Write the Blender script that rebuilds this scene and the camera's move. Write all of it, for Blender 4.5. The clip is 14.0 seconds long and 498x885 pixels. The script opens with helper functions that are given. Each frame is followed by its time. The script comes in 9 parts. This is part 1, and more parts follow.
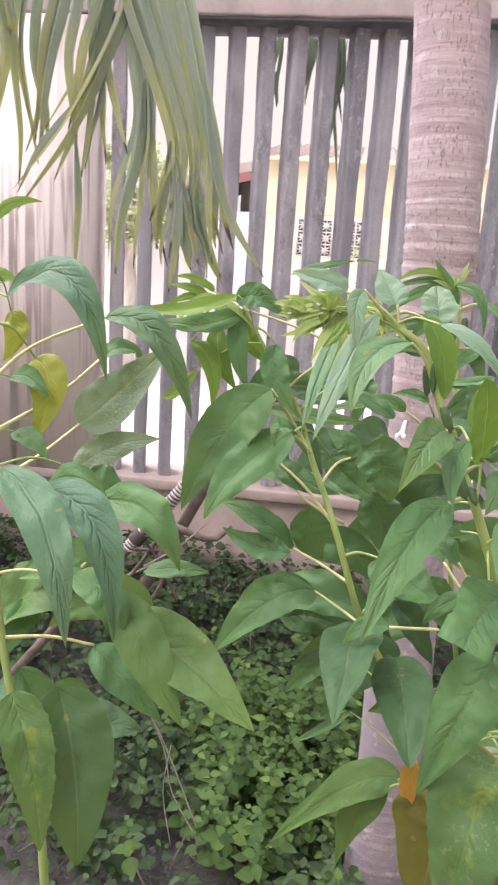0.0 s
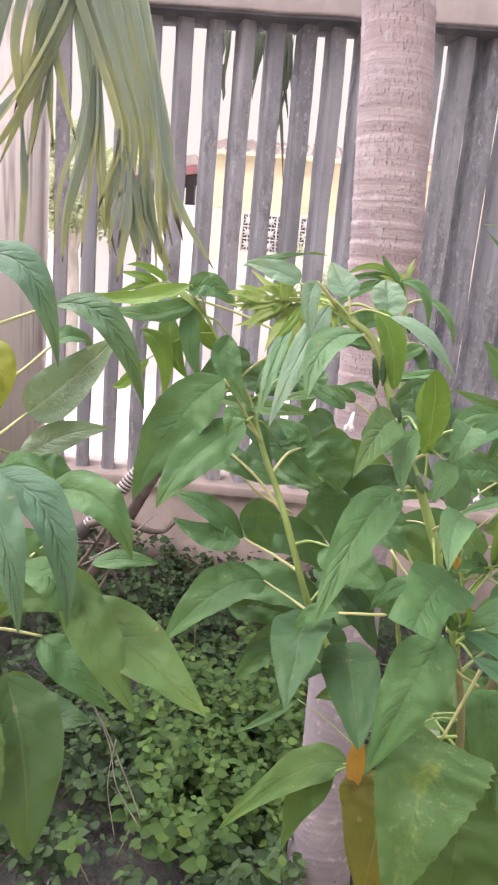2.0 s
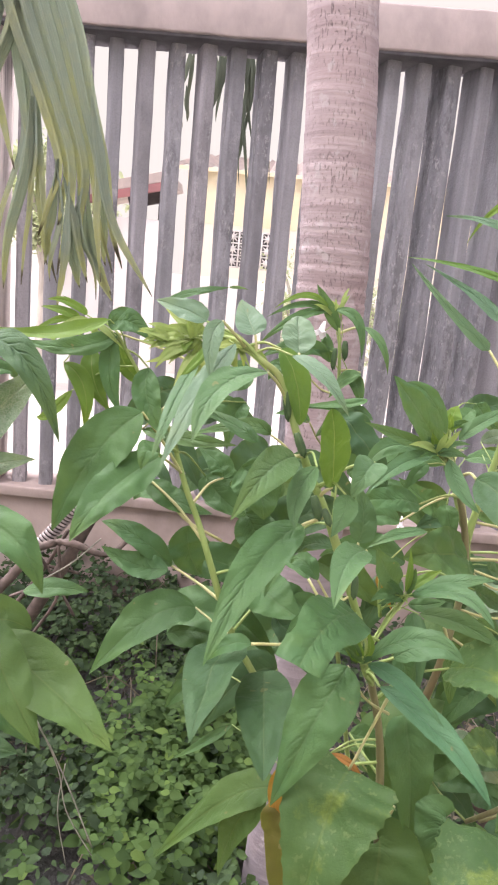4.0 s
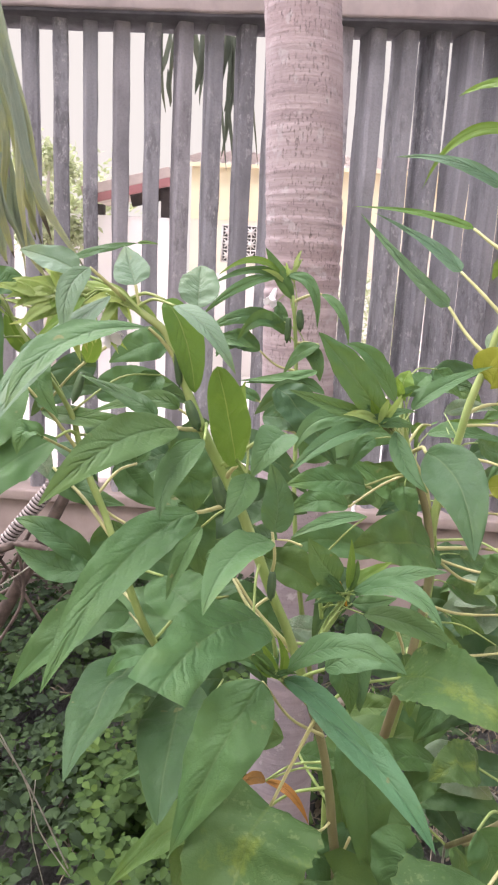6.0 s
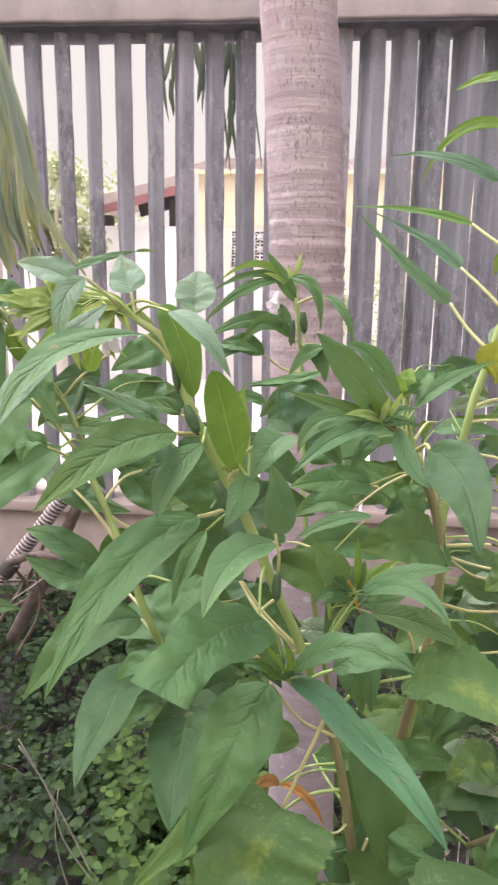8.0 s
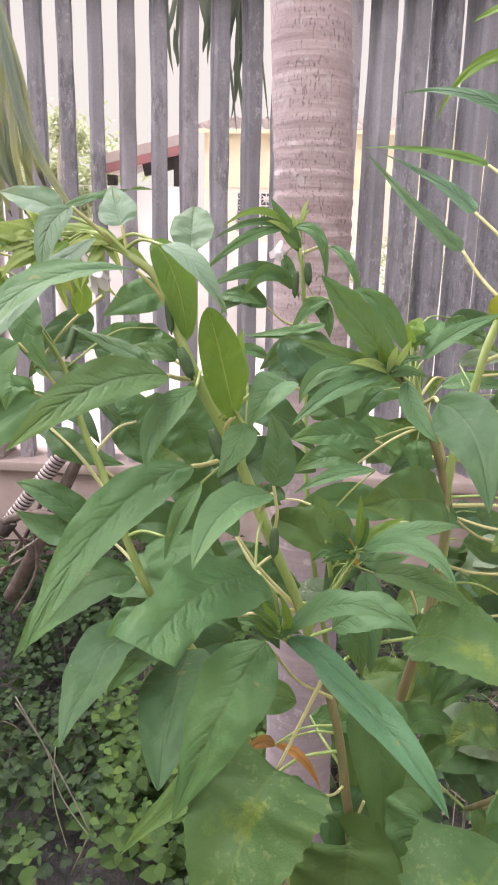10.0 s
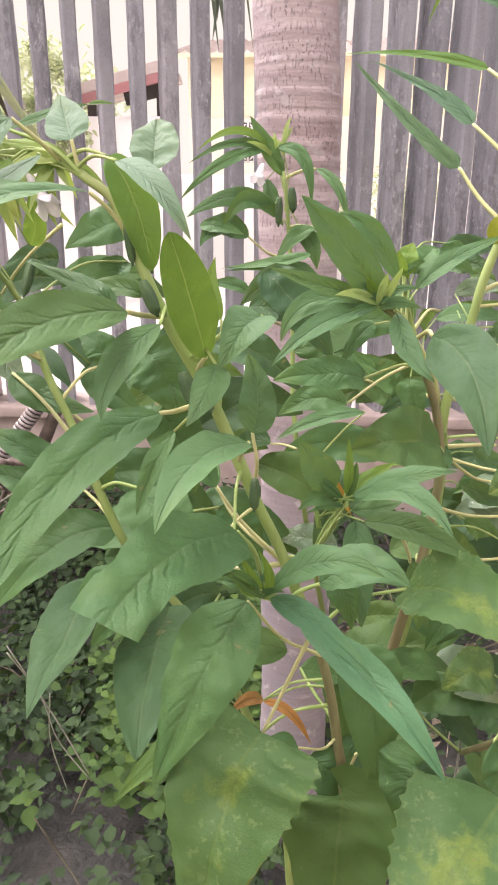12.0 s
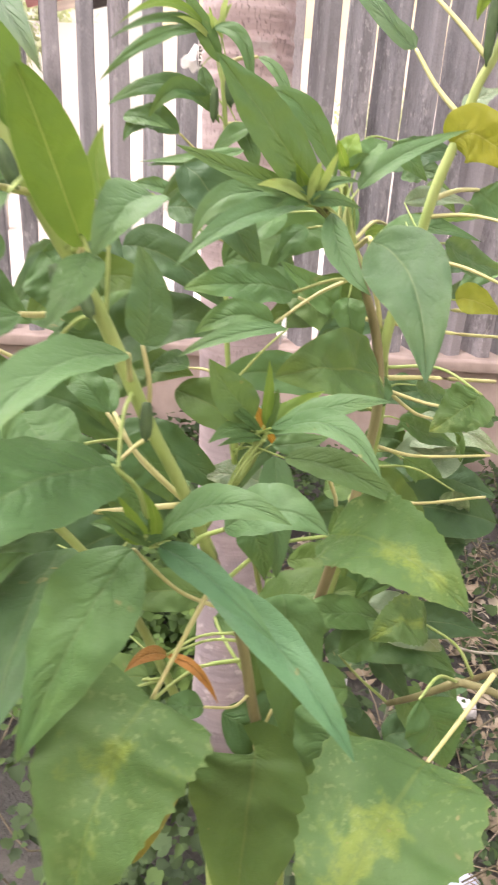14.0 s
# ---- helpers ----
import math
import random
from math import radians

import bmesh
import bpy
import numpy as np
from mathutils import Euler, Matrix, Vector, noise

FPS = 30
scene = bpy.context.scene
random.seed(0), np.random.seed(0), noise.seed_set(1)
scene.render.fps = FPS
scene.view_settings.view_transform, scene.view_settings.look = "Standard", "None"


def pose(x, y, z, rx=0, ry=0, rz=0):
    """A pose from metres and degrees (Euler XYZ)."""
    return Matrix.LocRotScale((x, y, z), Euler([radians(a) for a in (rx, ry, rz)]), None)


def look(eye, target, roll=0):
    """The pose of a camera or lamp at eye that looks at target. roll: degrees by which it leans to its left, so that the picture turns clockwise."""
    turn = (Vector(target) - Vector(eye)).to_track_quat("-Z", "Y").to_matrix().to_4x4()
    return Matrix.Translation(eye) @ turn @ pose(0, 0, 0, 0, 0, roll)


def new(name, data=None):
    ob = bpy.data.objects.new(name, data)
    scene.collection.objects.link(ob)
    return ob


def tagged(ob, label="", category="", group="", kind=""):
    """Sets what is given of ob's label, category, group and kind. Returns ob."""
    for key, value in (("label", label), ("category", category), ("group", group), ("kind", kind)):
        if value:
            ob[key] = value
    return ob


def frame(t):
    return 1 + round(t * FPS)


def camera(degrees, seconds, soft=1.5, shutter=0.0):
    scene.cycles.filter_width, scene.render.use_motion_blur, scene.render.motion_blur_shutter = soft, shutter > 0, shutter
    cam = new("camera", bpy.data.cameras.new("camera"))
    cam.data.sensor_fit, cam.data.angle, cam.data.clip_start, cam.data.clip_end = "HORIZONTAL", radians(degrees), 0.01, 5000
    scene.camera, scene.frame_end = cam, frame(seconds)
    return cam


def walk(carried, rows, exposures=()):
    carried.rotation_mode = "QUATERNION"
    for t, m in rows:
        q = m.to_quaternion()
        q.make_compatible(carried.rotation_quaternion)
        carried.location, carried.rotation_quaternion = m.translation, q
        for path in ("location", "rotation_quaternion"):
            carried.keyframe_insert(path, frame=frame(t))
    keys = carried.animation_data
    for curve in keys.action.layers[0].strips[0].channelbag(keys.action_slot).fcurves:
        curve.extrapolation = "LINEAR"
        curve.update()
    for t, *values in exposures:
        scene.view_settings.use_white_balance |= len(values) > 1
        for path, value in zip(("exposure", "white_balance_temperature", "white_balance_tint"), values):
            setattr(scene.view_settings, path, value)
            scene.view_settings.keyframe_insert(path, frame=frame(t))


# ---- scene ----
cam = camera(38.3, 14.0, soft=2.0, shutter=0.5)
PATH = [
    (0, (0.441, -0.284, 1.676), (0.173, 1.641, 1.205), 3.7),
    (0.5, (0.422, -0.282, 1.667), (0.245, 1.656, 1.207), 4.5),
    (1, (0.407, -0.288, 1.675), (0.239, 1.661, 1.261), 5.8),
    (1.5, (0.419, -0.289, 1.673), (0.27, 1.652, 1.215), 5.7),
    (2, (0.433, -0.291, 1.671), (0.323, 1.649, 1.198), 5.1),
    (2.5, (0.445, -0.302, 1.682), (0.376, 1.652, 1.261), 5.7),
    (3, (0.459, -0.31, 1.687), (0.406, 1.646, 1.274), 5.1),
    (3.2, (0.46, -0.327, 1.701), (0.437, 1.63, 1.287), 5.6),
    (5.3, (0.583, -0.197, 1.671), (0.446, 1.746, 1.219), 4.0),
    (5.5, (0.589, -0.188, 1.664), (0.451, 1.762, 1.242), 3.7),
    (6, (0.598, -0.18, 1.661), (0.493, 1.768, 1.219), 2.9),
    (6.5, (0.606, -0.172, 1.657), (0.512, 1.776, 1.212), 1.7),
    (7, (0.609, -0.173, 1.66), (0.523, 1.777, 1.221), 1.4),
    (7.5, (0.615, -0.177, 1.659), (0.511, 1.772, 1.22), 0.4),
    (8, (0.611, -0.181, 1.66), (0.46, 1.766, 1.23), 0.7),
    (8.2, (0.612, -0.183, 1.66), (0.428, 1.761, 1.226), 0.5),
    (10.3, (0.614, -0.142, 1.631), (0.459, 1.781, 1.101), 1.4),
    (10.5, (0.622, -0.134, 1.627), (0.465, 1.786, 1.088), 1.3),
    (11, (0.615, -0.104, 1.626), (0.458, 1.787, 0.996), 2.4),
    (11.5, (0.614, -0.098, 1.63), (0.451, 1.783, 0.97), 0.7),
    (12, (0.622, -0.102, 1.628), (0.487, 1.773, 0.946), 0.2),
    (12.5, (0.622, -0.097, 1.624), (0.492, 1.784, 0.956), 0.7),
    (13, (0.624, -0.091, 1.623), (0.523, 1.78, 0.925), 1.2),
    (13.5, (0.631, -0.068, 1.608), (0.555, 1.77, 0.822), 1.1),
    (14, (0.654, -0.023, 1.589), (0.65, 1.792, 0.748), 3.4),
]
walk(cam, [(t, look(eye, target, roll)) for t, eye, target, roll in PATH], [(0, 0.85, 6510, 24), (3, 0.85, 6510, 24), (6, 0.76, 6480, 24), (8, 0.75, 6480, 24), (10.5, 0.74, 6590, 24), (11, 0.77, 6650, 24), (12.5, 0.92, 6830, 24), (13.5, 1.02, 6960, 23), (14, 1.18, 7080, 24)])

# ---- world and sun: a bright overcast sky ----
world = bpy.data.worlds.new("world")
scene.world = world
world.use_nodes = True
wn, wl = world.node_tree.nodes, world.node_tree.links
sky = wn.new("ShaderNodeTexSky")
sky.sky_type = "NISHITA"
sky.sun_disc = False
sky.sun_elevation, sky.sun_rotation = radians(58), radians(310)
sky.dust_density, sky.air_density, sky.ozone_density = 6.0, 1.0, 0.5
veil = wn.new("ShaderNodeHueSaturation")
veil.inputs["Saturation"].default_value = 0.10
wl.new(sky.outputs["Color"], veil.inputs["Color"])
wl.new(veil.outputs["Color"], wn["Background"].inputs["Color"])
wn["Background"].inputs["Strength"].default_value = 0.25
lamp = bpy.data.lights.new("sun", "SUN")
lamp.energy, lamp.angle, lamp.color = 1.5, radians(25), (1.0, 0.95, 0.9)
new("sun", lamp).matrix_world = look((-2.4, -3.0, 6.0), (0.3, 0.3, 0.0))


# ---- materials ----
def socket(tree, value, target):
    if isinstance(value, (int, float)):
        target.default_value = value
    elif isinstance(value, tuple):
        target.default_value = (*value, 1.0)[: len(target.default_value)]
    else:
        tree.links.new(value, target)


class Mat:
    """A node material with short helpers."""

    def __init__(self, name, colour=(0.5, 0.5, 0.5), rough=0.7, metal=0.0):
        self.m = bpy.data.materials.new(name)
        self.m.use_nodes = True
        self.t = self.m.node_tree
        self.b = self.t.nodes["Principled BSDF"]
        self.set("Base Color", colour)
        self.set("Roughness", rough)
        self.set("Metallic", metal)

    def set(self, key, value):
        socket(self.t, value, self.b.inputs[key])

    def node(self, kind, **inputs):
        n = self.t.nodes.new(kind)
        for k, v in inputs.items():
            socket(self.t, v, n.inputs[k.replace("_", " ")])
        return n

    def coord(self, scale=(1, 1, 1), kind="Object"):
        n = self.t.nodes.new("ShaderNodeMapping")
        self.t.links.new(self.t.nodes.new("ShaderNodeTexCoord").outputs[kind], n.inputs["Vector"])
        n.inputs["Scale"].default_value = scale
        return n.outputs["Vector"]

    def noise(self, scale, detail=4.0, at=None, rough=0.55):
        return self.node("ShaderNodeTexNoise", Vector=at or self.coord(), Scale=scale, Detail=detail, Roughness=rough).outputs["Fac"]

    def ramp(self, fac, lo, hi, a=0.0, b=1.0):
        n = self.t.nodes.new("ShaderNodeMapRange")
        n.interpolation_type = "SMOOTHSTEP"
        for k, v in (("Value", fac), ("From Min", lo), ("From Max", hi), ("To Min", a), ("To Max", b)):
            socket(self.t, v, n.inputs[k])
        return n.outputs["Result"]

    def math(self, op, a, b=0.0):
        n = self.t.nodes.new("ShaderNodeMath")
        n.operation = op
        socket(self.t, a, n.inputs[0])
        socket(self.t, b, n.inputs[1])
        return n.outputs[0]

    def mix(self, fac, a, b, blend="MIX"):
        n = self.t.nodes.new("ShaderNodeMix")
        n.data_type, n.blend_type = "RGBA", blend
        socket(self.t, fac, n.inputs[0])
        socket(self.t, a, n.inputs[6])
        socket(self.t, b, n.inputs[7])
        return n.outputs[2]

    def bump(self, height, distance=0.002, strength=1.0):
        n = self.t.nodes.new("ShaderNodeBump")
        n.inputs["Distance"].default_value = distance
        n.inputs["Strength"].default_value = strength
        socket(self.t, height, n.inputs["Height"])
        self.t.links.new(n.outputs["Normal"], self.b.inputs["Normal"])
        return n

    def random(self):
        return self.t.nodes.new("ShaderNodeObjectInfo").outputs["Random"]

    def translucent(self, amount, colour):
        out = self.t.nodes["Material Output"]
        tr = self.node("ShaderNodeBsdfTranslucent", Color=colour)
        mx = self.node("ShaderNodeMixShader", Fac=amount)
        self.t.links.new(self.b.outputs[0], mx.inputs[1])
        self.t.links.new(tr.outputs[0], mx.inputs[2])
        self.t.links.new(mx.outputs[0], out.inputs["Surface"])
        return self


def leaf_material(name, base, second, vein, rib_tone, mottle=None, glow=0.2, rough=0.55, vein_depth=0.78, crease=0.6, lace=0.22, relief=1.0):
    """A blade with midrib, dark creases over the side veins and a thin pale rim; UV: x across, y along."""
    m = Mat(name, base, rough)
    m.set("Specular IOR Level", 0.26)
    uv = m.t.nodes.new("ShaderNodeSeparateXYZ")
    m.t.links.new(m.t.nodes.new("ShaderNodeTexCoord").outputs["UV"], uv.inputs[0])
    off = m.math("SUBTRACT", uv.outputs["X"], 0.5)
    across = m.math("ABSOLUTE", off)
    shift = m.random()
    wander = m.noise(34.0, 4.0)
    run = m.math("SUBTRACT", m.math("MULTIPLY", uv.outputs["Y"], 9.5), m.math("MULTIPLY", across, 4.4))
    run = m.math("ADD", run, m.math("MULTIPLY", wander, 1.5))
    run = m.math("ADD", run, m.math("MULTIPLY", m.math("SIGN", off), 0.22))
    saw = m.math("ABSOLUTE", m.math("SUBTRACT", m.math("FRACT", run), 0.5))
    patchy = m.ramp(m.noise(24.0, 4.0), 0.38, 0.62, 0.12, 1.0)
    amount = m.ramp(m.math("FRACT", m.math("MULTIPLY", shift, 7.31)), 0.1, 0.80, 0.58, 1.0)
    reach = m.math("MULTIPLY", m.math("MULTIPLY", m.ramp(across, 0.04, 0.40, 1.0, 0.08), patchy), amount)
    side = m.math("MULTIPLY", m.math("MULTIPLY", m.ramp(saw, 0.0, 0.12, 1.0, 0.0), reach), m.ramp(m.noise(120.0, 3.0), 0.34, 0.60, 0.3 * crease, 1.45 * crease))
    net = m.t.nodes.new("ShaderNodeTexVoronoi")
    net.feature = "DISTANCE_TO_EDGE"
    socket(m.t, m.mix(0.004, m.coord(), m.node("ShaderNodeTexNoise", Vector=m.coord(), Scale=70.0).outputs["Color"]), net.inputs["Vector"])
    net.inputs["Scale"].default_value = 300.0
    mesh_lines = m.math("MULTIPLY", m.ramp(net.outputs["Distance"], 0.0, 0.13, 1.0, 0.0), m.ramp(m.noise(24.0, 2.0), 0.38, 0.62, 0.25, 1.0))
    rib = m.ramp(across, 0.006, 0.022, 1.0, 0.0)
    beside = m.math("MULTIPLY", m.ramp(across, 0.02, 0.07, 1.0, 0.0), m.ramp(across, 0.010, 0.022))
    groove = m.ramp(across, 0.0, 0.07, 1.0, 0.0)
    small = m.noise(150.0, 4.0)
    fine = m.noise(420.0, 2.0)
    broad = m.noise(14.0, 4.0)
    col = m.mix(m.ramp(broad, 0.34, 0.70), base, second)
    col = m.mix(m.ramp(shift, 0.0, 1.0, 0.0, 0.48), col, (base[0] * 0.60, base[1] * 0.74, base[2] * 0.85))
    col = m.mix(m.ramp(shift, 0.80, 1.0, 0.0, 0.45), col, (base[0] * 1.5, base[1] * 1.15, base[2] * 0.6))
    tips = m.math("MULTIPLY", m.ramp(uv.outputs["Y"], 0.55, 1.0), m.ramp(m.noise(19.0, 3.0), 0.40, 0.65))
    col = m.mix(m.math("MULTIPLY", tips, 0.45), col, (base[0] * 1.55, base[1] * 1.12, base[2] * 0.45))
    # soft sheen on the blade put into the colour as paler patches
    pale_sheen = m.math("MULTIPLY", m.ramp(m.noise(9.0, 3.0), 0.44, 0.68), m.ramp(m.noise(95.0, 4.0), 0.30, 0.70, 0.45, 1.0))
    col = m.mix(m.math("MULTIPLY", pale_sheen, 0.22), col, (base[0] * 1.55 + 0.020, base[1] * 1.35 + 0.020, base[2] * 1.45 + 0.020))
    if mottle:
        blot = m.noise(75.0, 6.0, None, 0.70)
        near = m.math("ADD", m.ramp(across, 0.01, 0.30, 0.06, -0.16), m.ramp(m.noise(13.0, 3.0), 0.40, 0.60, -0.12, 0.17))
        patch = m.ramp(m.math("ADD", blot, near), 0.50, 0.78)
        col = m.mix(m.math("MULTIPLY", patch, 0.52), col, mottle)
        speck = m.math("MULTIPLY", m.ramp(m.noise(170.0, 3.0), 0.56, 0.64), m.ramp(m.noise(16.0, 3.0), 0.42, 0.60))
        col = m.mix(m.math("MULTIPLY", speck, 0.40), col, (mottle[0] * 0.9, mottle[1] * 0.95, mottle[2] * 2.2))
    col = m.mix(m.ramp(small, 0.45, 0.75, 0.0, 0.30), col, second)
    spots = m.math("MULTIPLY", m.ramp(m.noise(75.0, 1.0), 0.73, 0.76), m.ramp(broad, 0.5, 0.6))
    col = m.mix(m.math("MULTIPLY", spots, 0.7), col, (0.22, 0.20, 0.09))
    # crease darkness is put into the colour here, as well as the bumps
    col = m.mix(m.math("MULTIPLY", m.math("MAXIMUM", side, m.math("MULTIPLY", m.math("MULTIPLY", beside, 0.55), m.ramp(m.noise(110.0, 3.0), 0.40, 0.60))), vein_depth * 0.50), col, vein)
    col = m.mix(m.math("MULTIPLY", mesh_lines, vein_depth * lace), col, vein)
    col = m.mix(m.math("MULTIPLY", rib, 0.65), col, rib_tone)
    col = m.mix(m.ramp(across, 0.484, 0.496, 0.0, 0.45), col, rib_tone)
    m.set("Base Color", col)
    m.set("Roughness", m.ramp(small, 0.3, 0.8, rough - 0.07, rough + 0.13))
    pillow = m.math("MULTIPLY", m.math("MULTIPLY", m.ramp(saw, 0.0, 0.26), reach), 0.55)
    quilt = m.math("SUBTRACT", m.math("ADD", pillow, m.math("ADD", m.math("MULTIPLY", small, 0.40), m.math("MULTIPLY", fine, 0.12))), m.math("MULTIPLY", mesh_lines, 0.09))
    m.bump(m.math("SUBTRACT", quilt, m.math("MULTIPLY", groove, 0.40)), relief * (0.0018 + 0.0020 * max(0.0, crease - 0.6)), 0.85)
    lit = m.mix(0.5, col, (0.30, 0.42, 0.05))
    return m.translucent(glow, lit).m


# bluish sky sheen of these leaves is put into the base colour
SHEEN = leaf_material("leaf_bluish_sheen", (0.058, 0.134, 0.074), (0.080, 0.164, 0.092), (0.011, 0.044, 0.028), (0.110, 0.195, 0.105), rough=0.58, vein_depth=1.15, crease=1.3, lace=0.07)
# dimmer copy of GREEN: shade of the deeper leaf layers put into the colour
DIMMED = leaf_material("leaf_dimmed", (0.036, 0.090, 0.037), (0.049, 0.112, 0.045), (0.025, 0.056, 0.025), (0.090, 0.140, 0.062), rough=0.62)
OLIVE = leaf_material("leaf_aging", (0.070, 0.146, 0.042), (0.098, 0.180, 0.052), (0.036, 0.078, 0.024), (0.110, 0.165, 0.050), glow=0.24, vein_depth=0.7)
GREEN = leaf_material("leaf_green", (0.058, 0.139, 0.048), (0.080, 0.174, 0.060), (0.030, 0.080, 0.030), (0.086, 0.160, 0.064))
SMOOTH = leaf_material("leaf_smooth", (0.067, 0.150, 0.060), (0.086, 0.178, 0.072), (0.045, 0.110, 0.045), (0.105, 0.185, 0.090), vein_depth=0.55, crease=0.25)
BLUISH = leaf_material("leaf_bloom", (0.108, 0.192, 0.112), (0.142, 0.230, 0.142), (0.060, 0.128, 0.072), (0.180, 0.255, 0.160), vein_depth=0.7, crease=0.5, glow=0.24)
WITHERED = leaf_material("leaf_withered", (0.310, 0.160, 0.050), (0.200, 0.100, 0.038), (0.080, 0.045, 0.022), (0.240, 0.150, 0.070), glow=0.15, rough=0.75)
YOUNG = leaf_material("leaf_young", (0.105, 0.205, 0.032), (0.140, 0.250, 0.045), (0.075, 0.150, 0.025), (0.260, 0.340, 0.110), glow=0.32, relief=0.3)
BROWNING = leaf_material("leaf_browning", (0.120, 0.110, 0.022), (0.150, 0.135, 0.030), (0.080, 0.070, 0.018), (0.190, 0.170, 0.060), glow=0.3)
FRESH = leaf_material("leaf_tip", (0.290, 0.400, 0.130), (0.350, 0.450, 0.170), (0.180, 0.280, 0.080), (0.310, 0.370, 0.170), glow=0.36, relief=0.12)
MID = leaf_material("leaf_olive", (0.072, 0.170, 0.030), (0.094, 0.196, 0.036), (0.052, 0.112, 0.026), (0.240, 0.310, 0.110), glow=0.26)
PALE = leaf_material("leaf_underside", (0.135, 0.215, 0.125), (0.175, 0.258, 0.160), (0.340, 0.390, 0.280), (0.310, 0.370, 0.240), vein_depth=0.9, crease=0.9, lace=0.7)
MOTTLED = leaf_material("leaf_mottled", (0.058, 0.128, 0.040), (0.078, 0.155, 0.050), (0.030, 0.080, 0.024), (0.096, 0.160, 0.045), mottle=(0.230, 0.300, 0.050))
YELLOW = leaf_material("leaf_yellow", (0.215, 0.255, 0.028), (0.285, 0.290, 0.034), (0.120, 0.150, 0.025), (0.290, 0.300, 0.080), glow=0.32)
CRUMPLED = leaf_material("leaf_crumpled", (0.056, 0.158, 0.074), (0.082, 0.196, 0.096), (0.026, 0.092, 0.044), (0.110, 0.215, 0.110), rough=0.5, vein_depth=0.8, crease=0.7)
DRY = leaf_material("leaf_dry", (0.480, 0.250, 0.035), (0.360, 0.165, 0.032), (0.260, 0.120, 0.030), (0.440, 0.260, 0.070), glow=0.25, rough=0.7)


def plain(name, colour, second, scale, rough=0.7, bump=0.0, stretch=(1, 1, 1), third=None, glow=0.0):
    m = Mat(name, colour, rough)
    at = m.coord(stretch)
    fac = m.noise(scale, 6.0, at)
    col = m.mix(m.ramp(fac, 0.35, 0.68), colour, second)
    if third:
        col = m.mix(m.ramp(m.noise(scale * 0.23, 5.0, at), 0.50, 0.68), col, third)
    m.set("Base Color", col)
    if bump:
        m.bump(m.noise(scale * 3.0, 6.0, at), bump)
    if glow:
        m.translucent(glow, col)
    return m.m


STEM = plain("stem_green", (0.225, 0.330, 0.092), (0.295, 0.385, 0.135), 60, 0.6, 0.0006, (1, 1, 0.2), (0.215, 0.260, 0.080))
STEMBROWN = plain("stem_brown", (0.185, 0.182, 0.082), (0.235, 0.228, 0.108), 60, 0.65, 0.0008, (1, 1, 0.2), (0.165, 0.128, 0.064))
STALK = plain("stalk_yellow", (0.390, 0.405, 0.170), (0.460, 0.450, 0.220), 50, 0.5, 0.0004, (1, 1, 0.3))
POD = plain("capsule_green", (0.034, 0.075, 0.026), (0.052, 0.105, 0.034), 80, 0.6, 0.0008)
PETAL = plain("petal_white", (0.760, 0.720, 0.760), (0.820, 0.800, 0.800), 60, 0.6, 0.0004, glow=0.3)
PLASTER = plain("plaster_pink_grey", (0.465, 0.395, 0.385), (0.385, 0.330, 0.322), 9, 0.9, 0.003, (1, 1, 0.7), (0.270, 0.236, 0.226))
WALLP = plain("plaster_base", (0.390, 0.320, 0.295), (0.315, 0.255, 0.235), 7, 0.92, 0.004, (1, 1, 0.8), (0.215, 0.178, 0.160))


def concrete(name, a, b, dark, light):
    """Weathered cast concrete: broad tone from piece to piece, soft mottles, streaks running down, flaked pale patches."""
    m = Mat(name, a, 0.88)

    def at(scale):
        far = m.t.nodes.new("ShaderNodeVectorMath")
        socket(m.t, m.coord(scale), far.inputs[0])
        socket(m.t, m.math("MULTIPLY", m.random(), 37.0), far.inputs[1])
        return far.outputs[0]

    ob = at((1, 1, 1))
    run = at((17, 17, 0.5))
    col = m.mix(m.ramp(m.noise(1.0, 5.0, run), 0.34, 0.68), a, b)
    col = m.mix(m.ramp(m.math("FRACT", m.math("MULTIPLY", m.random(), 5.7)), 0.45, 1.0, 0.0, 0.50), col, (light[0] * 0.96, light[1] * 0.88, light[2] * 0.90))
    col = m.mix(m.ramp(m.noise(4.0, 6.0, at((1, 1, 0.5))), 0.46, 0.72, 0.0, 0.60), col, dark)
    gate = m.ramp(m.noise(1.7, 2.0, at((1, 1, 0.6))), 0.44, 0.58)
    stain = m.math("MULTIPLY", m.ramp(m.noise(1.0, 6.0, at((26, 26, 9.0)), 0.7), 0.48, 0.62), gate)
    col = m.mix(m.math("MULTIPLY", stain, 0.60), col, dark)
    flake = m.math("MULTIPLY", m.ramp(m.noise(38.0, 7.0, at((1, 1, 0.6)), 0.75), 0.54, 0.63), gate)
    col = m.mix(m.math("MULTIPLY", flake, 0.55), col, light)
    col = m.mix(m.ramp(m.noise(150.0, 5.0, ob), 0.40, 0.75, 0.0, 0.22), col, dark)
    m.set("Base Color", col)
    m.bump(m.math("ADD", m.noise(90.0, 6.0, ob), m.math("MULTIPLY", m.noise(1.0, 4.0, run), 0.8)), 0.003)
    return m.m


SLAT = concrete("slat_concrete", (0.308, 0.308, 0.334), (0.219, 0.220, 0.241), (0.100, 0.099, 0.107), (0.490, 0.480, 0.490))
# darker copy of SLAT, used for the fins right of x = 1.06
SLATDARK = concrete("slat_concrete_dark", (0.276, 0.278, 0.306), (0.190, 0.192, 0.214), (0.088, 0.088, 0.097), (0.440, 0.432, 0.446))
